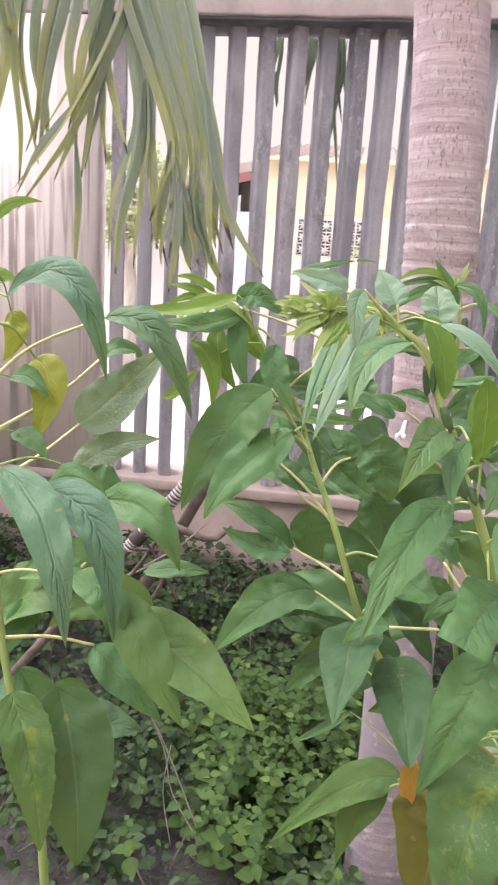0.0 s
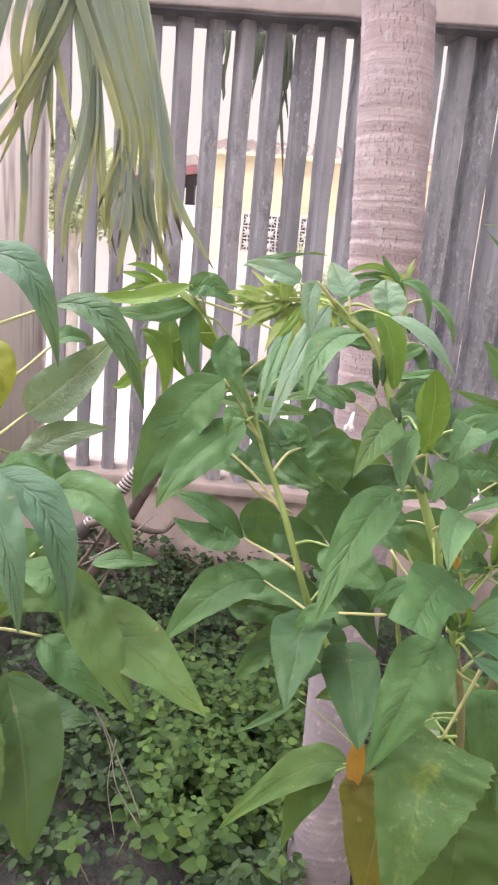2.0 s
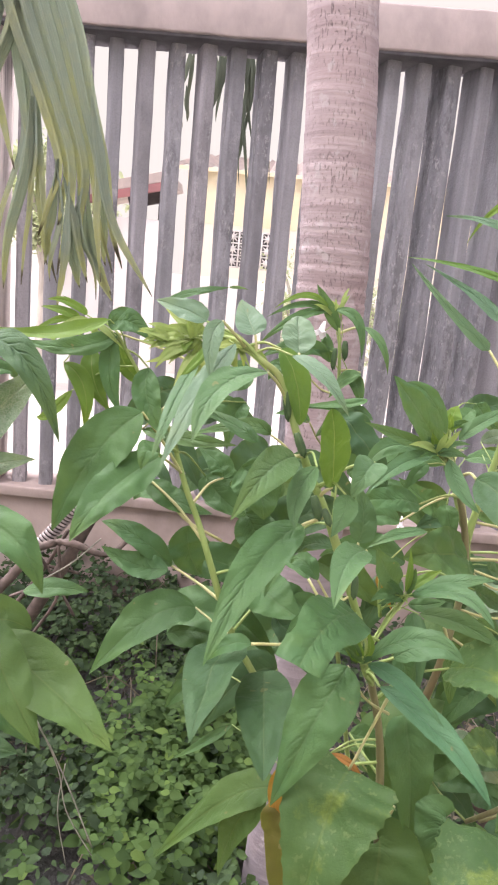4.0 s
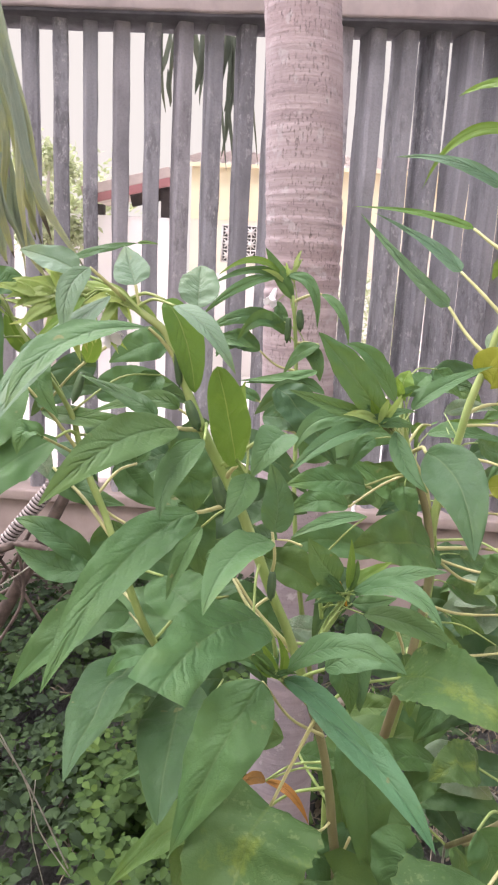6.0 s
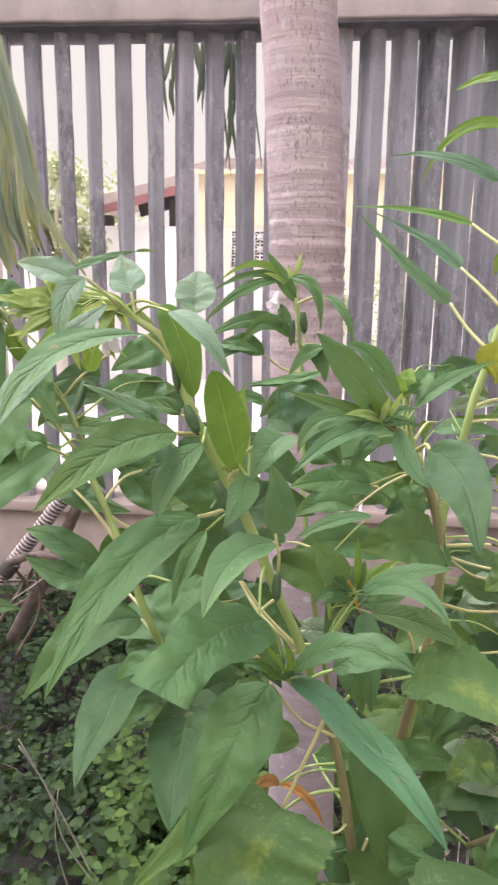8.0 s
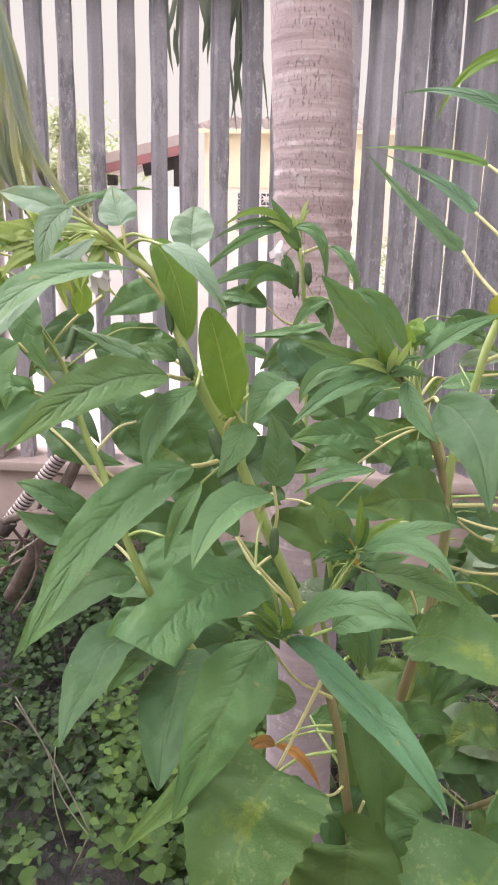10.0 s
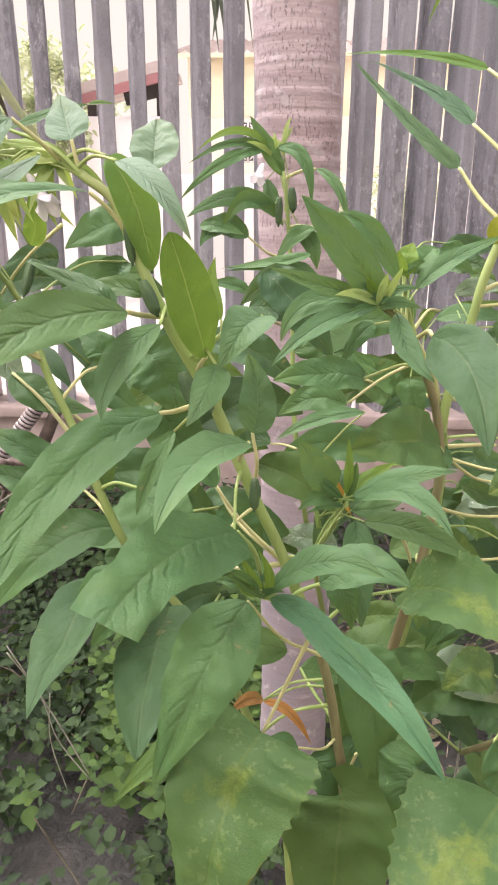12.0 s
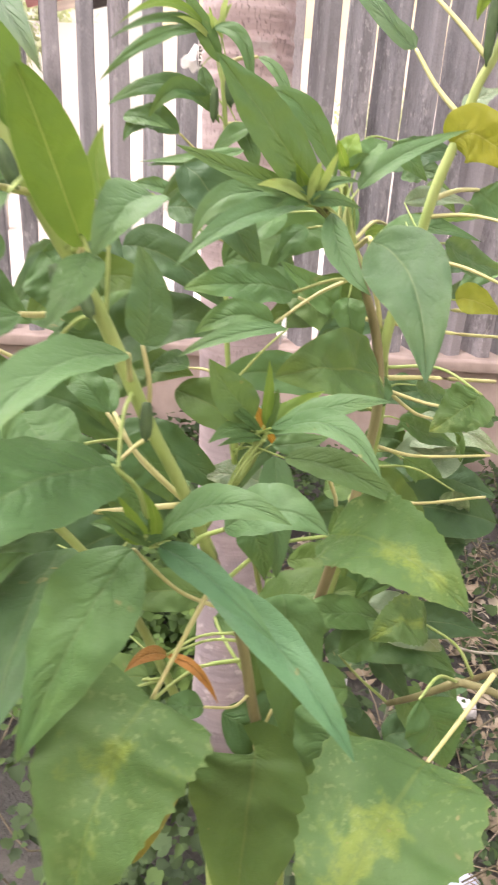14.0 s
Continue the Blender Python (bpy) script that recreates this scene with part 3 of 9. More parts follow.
def grille_part(name, bm):
    ob = finish(name, bm, GRILLE)
    ob.parent = win


for i in range(7):
    bm = bmesh.new()
    x = -0.875 + i * 0.2205
    box(bm, (x - 0.018, 13.985, 1.98), (x + 0.018, 14.02, 2.66))
    grille_part("grille_bar", bm)
for i in range(6):
    for j in range(3):
        x, z = -0.875 + (i + 0.5) * 0.2205, 1.98 + (j + 0.5) * 0.2267
        bm = bmesh.new()
        for k in range(4):
            a = k * math.pi / 4
            c, d = 0.105 * math.cos(a), 0.105 * math.sin(a)
            tube(bm, [(x - c, 14.005, z - d, 0.010), (x, 13.99, z, 0.026), (x + c, 14.005, z + d, 0.010)], 5)
        grille_part("grille_star", bm)
for j in range(4):
    bm = bmesh.new()
    z = 1.985 + j * 0.2233
    box(bm, (-0.88, 13.995, z - 0.014), (0.45, 14.015, z + 0.014))
    grille_part("grille_rail", bm)

canopy = thing("canopy", "small lean-to with faded red sloping roof edge", "canopy", (-1.8, 10, 0))
slope = pose(-1.27, 10.0, 3.085, 0, -13.9, 0)
# the third box is a dark block for the shaded space under the roof
for name, lo, hi, mat in (("roof", (-1.20, -0.02, -0.135), (0.05, 1.4, 0.0), ROOF), ("fascia", (-1.18, -0.035, -0.245), (0.035, 0.03, -0.137), REDROOF), ("rafter", (-0.62, 0.30, -0.36), (0.0, 0.38, -0.14), SHADE)):
    to_parent(finish(name, soft_box(lo, hi, 0.008, slope), mat, False), canopy)
for x in (-1.31, -2.25):
    to_parent(finish("post", soft_box((x - 0.06, 10.26, 2.44), (x + 0.06, 10.40, 2.84 + (x + 1.27) * 0.247), 0.006), SHADE, False), canopy)

bm = bmesh.new()
box(bm, (-12, 10.22, 0), (-1.22, 10.48, 2.45))
tagged(finish("yard_wall", bm, WHITEWALL, False), "sunlit white yard wall beyond the fence", "wall", kind="structure")
bm = bmesh.new()
box(bm, (-1.45, 12.4, 0), (9, 12.6, 1.75))
tagged(finish("yard_wall", bm, WHITEWALL, False), "low white yard wall before the house", "wall", kind="structure")


def small_leaf(bm, at, direction, up, length, width):
    """A rounded folded leaf with a short point."""
    d = direction.normalized()
    s = d.cross(up)
    s = s.normalized() if s.length > 1e-6 else Vector((1, 0, 0))
    n = s.cross(d)
    rim = ((0.0, 0.0), (0.12, 0.32), (0.34, 0.50), (0.58, 0.42), (0.82, 0.17), (1.0, 0.0))
    right = [at + d * length * a + s * width * b + n * width * (0.22 * b - 0.18 * a * a) for a, b in rim]
    left = [at + d * length * a - s * width * b + n * width * (0.22 * b - 0.18 * a * a) for a, b in rim[1:-1]]
    v = [bm.verts.new(p) for p in right]
    w = [v[0]] + [bm.verts.new(p) for p in left] + [v[-1]]
    mid = [v[0]] + [bm.verts.new(at + d * length * a - n * width * 0.18 * a * a) for a, b in rim[1:-1]] + [v[-1]]
    for side, flip in ((v, False), (w, True)):
        for i in range(5):
            ring = []
            for q in (mid[i], side[i], side[i + 1], mid[i + 1]):
                if q not in ring:
                    ring.append(q)
            bm.faces.new(ring[::-1] if flip else ring)


def tree(name, label, place, height, spread, count, leaf_size, seed, low=0.35):
    """A tapered trunk with limbs and a crown of loose leaf clumps."""
    r = random.Random(seed)
    top = thing(name, label, "tree", place)
    bm = bmesh.new()
    tube(bm, curve_points([(0, 0, -0.1, 0.12), (0.05, 0, height * 0.4, 0.09), (0.0, 0.05, height * 0.7, 0.05)], 4), 10)
    ends = []
    for i in range(11):
        a = i * 2.4
        z = height * r.uniform(low, 0.7)
        e = Vector((math.cos(a) * spread * r.uniform(0.4, 1), math.sin(a) * spread * r.uniform(0.4, 1), z + height * r.uniform(0.0, 0.35)))
        tube(bm, curve_points([(0.03, 0.02, z * 0.8, 0.045), (e.x * 0.5, e.y * 0.5, (z + e.z) / 2, 0.028), (e.x, e.y, e.z, 0.010)], 4), 6)
        ends.append(e)
    part("trunk", bm, TREEBARK, top)
    bm = bmesh.new()
    for i in range(count):
        e = ends[i % len(ends)]
        p = e + Vector((r.gauss(0, 1), r.gauss(0, 1), r.gauss(0, 0.8))) * spread * 0.28
        d = Vector((r.gauss(0, 1), r.gauss(0, 1), r.gauss(-0.4, 0.7)))
        small_leaf(bm, p, d, Vector((r.gauss(0, 0.5), r.gauss(0, 0.5), 1)), leaf_size * r.uniform(0.6, 1.3), leaf_size * 0.5)
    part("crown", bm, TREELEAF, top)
    return top


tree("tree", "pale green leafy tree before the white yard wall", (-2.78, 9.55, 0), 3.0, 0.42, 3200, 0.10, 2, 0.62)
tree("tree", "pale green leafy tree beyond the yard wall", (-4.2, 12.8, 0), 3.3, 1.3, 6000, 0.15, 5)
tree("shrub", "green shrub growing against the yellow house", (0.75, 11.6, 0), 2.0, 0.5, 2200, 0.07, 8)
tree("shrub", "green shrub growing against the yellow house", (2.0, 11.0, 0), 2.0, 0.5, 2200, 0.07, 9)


# ---- palm fronds ----
def leaflet(bm, pts, width, r):
    """A long pleated leaflet along a curve, tapering to its tip."""
    c = curve_points(pts, 5)
    n = len(c)
    uv = bm.loops.layers.uv.new("UVMap")
    face = Vector((r.uniform(-1.5, 1.5), -1, r.uniform(-0.1, 0.5))).normalized()
    seed = r.uniform(0, 80)
    rows = []
    for i, p in enumerate(c):
        a, b = c[max(i - 1, 0)], c[min(i + 1, n - 1)]
        d = Vector(b) - Vector(a)
        s = d.cross(face).normalized()
        t = i / (n - 1)
        w = width * 0.56 * min(1, 0.12 + 2.8 * t) * (1 - t ** 3.4) * (1 + 0.25 * noise.noise((t * 4 + seed, 0.5, seed))) + 0.0006
        nrm = s.cross(d).normalized()
        P = Vector(p) + Vector((noise.noise((t * 3, seed, 1.0)), 0.5 * noise.noise((t * 3, seed, 5.0)), 0)) * 0.004 * min(1, 2 * t)
        rows.append([bm.verts.new(P - s * w), bm.verts.new(P - s * w * 0.5 + nrm * w * 0.5), bm.verts.new(P - nrm * w * 0.1), bm.verts.new(P + s * w * 0.5 + nrm * w * 0.5), bm.verts.new(P + s * w)])
    for i, (u, v) in enumerate(zip(rows, rows[1:])):
        for k in range(4):
            f = bm.faces.new((u[k], u[k + 1], v[k + 1], v[k]))
            for lp, (a, b) in zip(f.loops, ((k, i), (k + 1, i), (k + 1, i + 1), (k, i + 1))):
                lp[uv].uv = (a / 4, b / (n - 1))


def frond(label, spine, leaflets, seed, rib=0.006, mat=FROND):
    """A hanging frond: a rib and its drooping leaflets, each a part."""
    r = random.Random(seed)
    top = thing("palm_frond", label, "palm frond")
    bm = bmesh.new()
    tube(bm, [(*p[:3], rib) for p in curve_points(spine, 5)], 7)
    part("rib", bm, STALK, top)
    for pts, width in leaflets:
        bm = bmesh.new()
        leaflet(bm, pts, width, r)
        part("leaflet", bm, mat, top)
    return top


spine = [(0.40, 1.62, 4.15), (0.22, 1.35, 4.30), (0.02, 1.02, 3.60), (-0.10, 0.92, 2.85), (-0.04, 0.90, 2.45), (0.10, 0.90, 2.30), (0.26, 0.90, 2.26)]
bm = bmesh.new()
tube(bm, [(p[0] - 0.628, p[1] - 1.33, p[2], 0.009 - 0.0045 * i / 31) for i, p in enumerate(curve_points(spine, 5))], 8)
palm_frond = part("frond", bm, STALK, palm, "green frond with yellowing drooping leaflets")
hang_random = random.Random(17)


def hang(pts, width):
    """One leaflet of the drooping frond; broad ones are split into strips that part towards their ends."""
    r = hang_random
    strips = 3 if width > 0.03 else 2 if width > 0.0175 else 1
    for k in range(strips):
        side = (k - (strips - 1) / 2) * width * {1: 0, 2: 0.44, 3: 0.34}[strips]
        stretch = r.uniform(0.86, 1.06) if strips > 1 else 1.0
        swing = r.uniform(-0.022, 0.022) + side * 0.9 if strips > 1 else 0.0
        x0, y0, z0 = pts[0]
        line = []
        for i, (x, y, z) in enumerate(pts):
            t = i / (len(pts) - 1)
            reach = 1 + (stretch - 1) * t
            line.append((x + side * (1 - 0.45 * t) + swing * t ** 2.5 - 0.628, y + 0.006 * k - 1.33, z0 + (z - z0) * reach))
        bm = bmesh.new()
        leaflet(bm, line, width * {1: 1.05, 2: 0.72, 3: 0.52}[strips], r)
        part("leaflet", bm, FROND, palm_frond)


def pleated_fan(rows, count, reach, seed):
    """A folded sheet of leaflets still joined above, split into single drooping ends below. rows: left x, right x, y, z."""
    r = random.Random(seed)
    for k in range(count):
        u = (k + 0.5) / count
        path = [(xl + (xr - xl) * u - 0.628, y + 0.010 * (k % 2) - 1.33, z) for xl, xr, y, z in rows]
        x, y, z = path[-1]
        length = reach * r.uniform(0.55, 1.1)
        lean = (u - 0.45) * 0.085 + r.uniform(-0.020, 0.020)
        path += [(x + lean * 0.35, y + r.uniform(-0.012, 0.012), z - length * 0.5), (x + lean, y + r.uniform(-0.02, 0.02), z - length)]
        c = curve_points(path, 5)
        n, joined = len(c), 5 * (len(rows) - 1)
        bm = bmesh.new()
        uv = bm.loops.layers.uv.new("UVMap")
        seed_here, face = r.uniform(0, 50), Vector((r.uniform(-0.25, 0.25), -1, 0.1))
        lines = []
        for i, p in enumerate(c):
            d = (Vector(c[min(i + 1, n - 1)]) - Vector(c[max(i - 1, 0)])).normalized()
            f = min(i / 5, len(rows) - 1)
            a, b = rows[int(f)], rows[min(int(f) + 1, len(rows) - 1)]
            wide = (a[1] - a[0] + (b[1] - b[0] - a[1] + a[0]) * (f - int(f))) / count
            end = max(0.0, (i - joined) / (n - 1 - joined))
            w = wide * 0.56 * (1 - end ** 2.2) * (1 + end * 0.5 * noise.noise((end * 3, seed_here, 1.0))) + 0.0007
            turned = face + Vector((1.1 * end * noise.noise((seed_here, 2.0, 1.0)), 0, 0))
            side = d.cross(turned).normalized()
            out = side.cross(d).normalized()
            P = Vector(p) + side * 0.004 * noise.noise((i * 0.3, seed_here, 4.0)) * end
            lines.append([bm.verts.new(P - side * w), bm.verts.new(P - side * w * 0.45 + out * w * 0.45), bm.verts.new(P), bm.verts.new(P + side * w * 0.45 + out * w * 0.45), bm.verts.new(P + side * w)])
        for i, (p, q) in enumerate(zip(lines, lines[1:])):
            for j in range(4):
                f = bm.faces.new((p[j], p[j + 1], q[j + 1], q[j]))
                for lp, (aa, bb) in zip(f.loops, ((j, i), (j + 1, i), (j + 1, i + 1), (j, i + 1))):
                    lp[uv].uv = (aa / 4, bb / (n - 1))
        part("leaflet", bm, FROND, palm_frond)


pleated_fan([(-0.020, 0.075, 0.890, 2.270), (0.004, 0.105, 0.895, 2.170), (0.036, 0.148, 0.900, 2.060), (0.082, 0.174, 0.905, 1.950), (0.112, 0.197, 0.910, 1.860)], 8, 0.175, 3)
pleated_fan([(0.010, 0.055, 0.915, 2.270), (0.026, 0.066, 0.920, 2.080), (0.046, 0.078, 0.925, 1.950), (0.062, 0.086, 0.930, 1.860)], 3, 0.20, 6)
pleated_fan([(-0.040, 0.010, 0.925, 2.270), (-0.034, 0.012, 0.930, 2.120), (-0.030, 0.004, 0.935, 2.000)], 3, 0.26, 11)
# the drooping frond of the palm, and one that hangs over the fence from the yard behind
for pts, width in [
    ([(0.172, 0.890, 1.960), (0.186, 0.895, 1.880), (0.215, 0.900, 1.770), (0.282, 0.905, 1.663)], 0.0150),
    ([(0.154, 0.928, 1.827), (0.163, 0.938, 1.740), (0.183, 0.948, 1.677), (0.199, 0.958, 1.631)], 0.0189),
    ([(0.144, 0.880, 1.829), (0.140, 0.890, 1.736), (0.132, 0.900, 1.682), (0.124, 0.910, 1.627)], 0.0164),
    ([(0.163, 0.892, 1.823), (0.143, 0.902, 1.737), (0.152, 0.912, 1.693), (0.156, 0.922, 1.666)], 0.0165),
    ([(0.118, 0.904, 1.865), (0.109, 0.914, 1.797), (0.098, 0.924, 1.745), (0.091, 0.934, 1.699)], 0.0129),
    ([(0.069, 0.916, 1.957), (0.060, 0.926, 1.858), (0.030, 0.936, 1.742), (0.016, 0.946, 1.652)], 0.0166),
    ([(0.047, 0.928, 1.951), (0.049, 0.938, 1.886), (0.011, 0.948, 1.779), (-0.003, 0.958, 1.666)], 0.0149),
    ([(0.043, 0.892, 2.240), (0.045, 0.902, 2.088), (0.008, 0.912, 1.996), (-0.061, 0.922, 1.883), (-0.148, 0.932, 1.777)], 0.0190),
    ([(0.015, 0.904, 2.246), (0.008, 0.914, 2.092), (-0.019, 0.924, 1.999), (-0.056, 0.934, 1.907), (-0.098, 0.944, 1.823)], 0.0210),
    ([(-0.054, 0.916, 2.252), (-0.080, 0.926, 2.096), (-0.110, 0.936, 2.008), (-0.125, 0.946, 1.916), (-0.146, 0.956, 1.853)], 0.0179),
    ([(-0.102, 0.928, 2.259), (-0.143, 0.938, 2.099), (-0.161, 0.948, 2.011), (-0.149, 0.958, 1.909), (-0.146, 0.968, 1.846)], 0.0200),
    ([(-0.114, 0.880, 2.236), (-0.164, 0.890, 2.082), (-0.157, 0.900, 1.989), (-0.167, 0.910, 1.924), (-0.176, 0.920, 1.857)], 0.0176),
    ([(-0.016, 0.892, 2.241), (-0.033, 0.902, 2.088), (-0.055, 0.912, 1.986), (-0.051, 0.922, 1.905), (-0.049, 0.932, 1.828)], 0.0140),
]:
    hang(pts, width)
for pts, width in [
    ([(-0.040, 0.904, 1.868), (-0.040, 0.914, 1.791), (-0.045, 0.924, 1.728), (-0.051, 0.934, 1.648)], 0.0113),
    ([(-0.021, 0.916, 1.947), (-0.082, 0.926, 1.883), (-0.127, 0.936, 1.834), (-0.163, 0.946, 1.777)], 0.0131),
    ([(0.008, 0.928, 2.000), (-0.011, 0.938, 1.927), (-0.032, 0.948, 1.867), (-0.045, 0.958, 1.823)], 0.0111),
    ([(-0.098, 0.880, 2.236), (-0.142, 0.890, 2.082), (-0.144, 0.900, 2.030), (-0.159, 0.910, 2.017), (-0.172, 0.920, 2.007)], 0.0123),
    ([(0.165, 0.916, 1.952), (0.184, 0.926, 1.828), (0.190, 0.936, 1.741), (0.192, 0.946, 1.705)], 0.0147),
    ([(-0.082, 0.928, 2.258), (-0.116, 0.938, 2.099), (-0.129, 0.948, 1.994), (-0.116, 0.958, 1.910), (-0.117, 0.968, 1.867)], 0.0163),
    ([(0.135, 0.880, 1.837), (0.152, 0.890, 1.771), (0.161, 0.900, 1.720), (0.172, 0.910, 1.676)], 0.0126),
    ([(0.154, 0.892, 1.822), (0.161, 0.902, 1.755), (0.177, 0.912, 1.712), (0.184, 0.922, 1.649)], 0.0110),
    ([(0.113, 0.904, 1.865), (0.122, 0.914, 1.789), (0.107, 0.924, 1.718), (0.102, 0.934, 1.672)], 0.0110),
    ([(0.074, 0.916, 1.974), (0.074, 0.926, 1.876), (0.062, 0.936, 1.798), (0.051, 0.946, 1.734)], 0.0129),
    ([(0.010, 0.892, 2.240), (0.001, 0.902, 2.088), (-0.029, 0.912, 2.011), (-0.046, 0.922, 1.939), (-0.065, 0.932, 1.880)], 0.0156),
    ([(-0.036, 0.904, 2.247), (-0.058, 0.914, 2.092), (-0.085, 0.924, 1.997), (-0.107, 0.934, 1.914), (-0.125, 0.944, 1.836)], 0.0141),
    ([(-0.122, 0.916, 2.253), (-0.170, 0.926, 2.095), (-0.161, 0.936, 1.990), (-0.155, 0.946, 1.889), (-0.164, 0.956, 1.790)], 0.0145),
    ([(0.015, 0.928, 2.257), (0.011, 0.938, 2.101), (-0.018, 0.948, 2.030), (-0.047, 0.958, 1.956), (-0.068, 0.968, 1.900)], 0.0125),
]:
    hang(pts, width)
frond("grey-green palm frond hanging down behind the fence", [(0.58, 2.98, 2.808), (0.52, 3.12, 2.835), (0.40, 3.30, 2.86), (0.22, 3.42, 2.80), (0.05, 3.46, 2.70)], [
    ([(-0.042, 3.400, 2.781), (-0.059, 3.410, 2.690), (-0.077, 3.420, 2.621), (-0.084, 3.430, 2.588)], 0.0363),
    ([(0.091, 3.412, 2.809), (0.101, 3.422, 2.672), (0.085, 3.432, 2.579), (0.068, 3.442, 2.496)], 0.0364),
    ([(0.120, 3.424, 2.813), (0.110, 3.434, 2.651), (0.094, 3.444, 2.533), (0.088, 3.454, 2.450)], 0.0261),
    ([(0.212, 3.436, 2.795), (0.240, 3.446, 2.656), (0.231, 3.456, 2.538), (0.200, 3.466, 2.417)], 0.0366),
    ([(0.237, 3.448, 2.775), (0.229, 3.458, 2.587), (0.216, 3.468, 2.368), (0.196, 3.478, 2.218)], 0.0237),
    ([(0.345, 3.400, 2.574), (0.342, 3.410, 2.457), (0.360, 3.420, 2.337), (0.380, 3.430, 2.184)], 0.0131),
    ([(-0.060, 3.412, 2.595), (-0.056, 3.422, 2.526), (-0.050, 3.432, 2.479), (-0.049, 3.442, 2.438)], 0.0210),
    ([(0.172, 3.424, 2.767), (0.141, 3.434, 2.676), (0.146, 3.444, 2.583), (0.127, 3.454, 2.536)], 0.0312),
    ([(0.056, 3.436, 2.805), (0.066, 3.446, 2.702), (0.086, 3.456, 2.609), (0.094, 3.466, 2.514)], 0.0366),
    ([(0.099, 3.448, 2.809), (0.133, 3.458, 2.706), (0.143, 3.468, 2.613), (0.153, 3.478, 2.543)], 0.0340),
    ([(0.200, 3.400, 2.795), (0.216, 3.410, 2.717), (0.201, 3.420, 2.625), (0.191, 3.430, 2.531)], 0.0309),
    ([(0.230, 3.412, 2.776), (0.252, 3.422, 2.697), (0.258, 3.432, 2.605), (0.254, 3.442, 2.511)], 0.0259),
    ([(0.182, 3.424, 2.802), (0.199, 3.434, 2.676), (0.184, 3.444, 2.535), (0.169, 3.454, 2.439)], 0.0234),
    ([(0.207, 3.436, 2.806), (0.224, 3.446, 2.632), (0.247, 3.456, 2.490), (0.270, 3.466, 2.381)], 0.0209),
    ([(0.247, 3.448, 2.799), (0.260, 3.458, 2.636), (0.284, 3.468, 2.469), (0.308, 3.478, 2.322)], 0.0184),
    ([(0.196, 3.400, 2.737), (0.183, 3.410, 2.550), (0.206, 3.420, 2.359), (0.229, 3.430, 2.161)], 0.0156),
    ([(0.236, 3.412, 2.741), (0.224, 3.422, 2.506), (0.248, 3.432, 2.312), (0.273, 3.442, 2.087)], 0.0157),
    ([(-0.088, 3.424, 2.788), (-0.100, 3.434, 2.672), (-0.092, 3.444, 2.530), (-0.073, 3.454, 2.410)], 0.0235),
    ([(-0.033, 3.436, 2.792), (-0.045, 3.446, 2.676), (-0.057, 3.456, 2.558), (-0.048, 3.466, 2.463)], 0.0183),
    ([(0.264, 3.448, 2.752), (0.251, 3.458, 2.564), (0.232, 3.468, 2.418), (0.217, 3.478, 2.295)], 0.0185),
], 3, 0.006, BACKFROND)


# ---- the sesame plants ----
def plant(label):
    return thing("sesame_plant", label, "plant", group="sesame plants by the fence")


def stem(parent, points, mat=STEM):
    bm = bmesh.new()
    tube(bm, curve_points(points, 5), 10)
    part("stem", bm, mat, parent, "brownish stem" if mat is STEMBROWN else "")


def petiole(parent, a, b, c, radius, mat=None):
    bm = bmesh.new()
    tube(bm, curve_points([(*a, radius * 1.25), (*b, radius), (*c, radius * 0.85)], 6), 7)
    part("leaf_stalk", bm, mat or STALK, parent, "" if mat else "yellowish leaf stalk")


SHAPES = {
    "lance": lambda v: (math.sin(math.pi * v ** 0.76) ** 0.86) * (1 - 0.22 * v) * 1.10,
    "oval": lambda v: (math.sin(math.pi * v ** 0.66) ** 0.72) * (1 - 0.12 * v) * 1.05,
    "oblong": lambda v: min(1.0, math.sin(math.pi * v ** 0.9) ** 0.55),
    "cordate": lambda v: (math.sin(math.pi * v ** 0.52) ** 0.62) * (1 - 0.10 * v),
    "taper": lambda v: (math.sin(math.pi * v ** 0.50) ** 0.70) * (1 - 0.40 * v),
    "broken": lambda v: (math.sin(math.pi * min(v, 0.70) ** 0.62) ** 0.75),
}
leaf_random = random.Random(21)


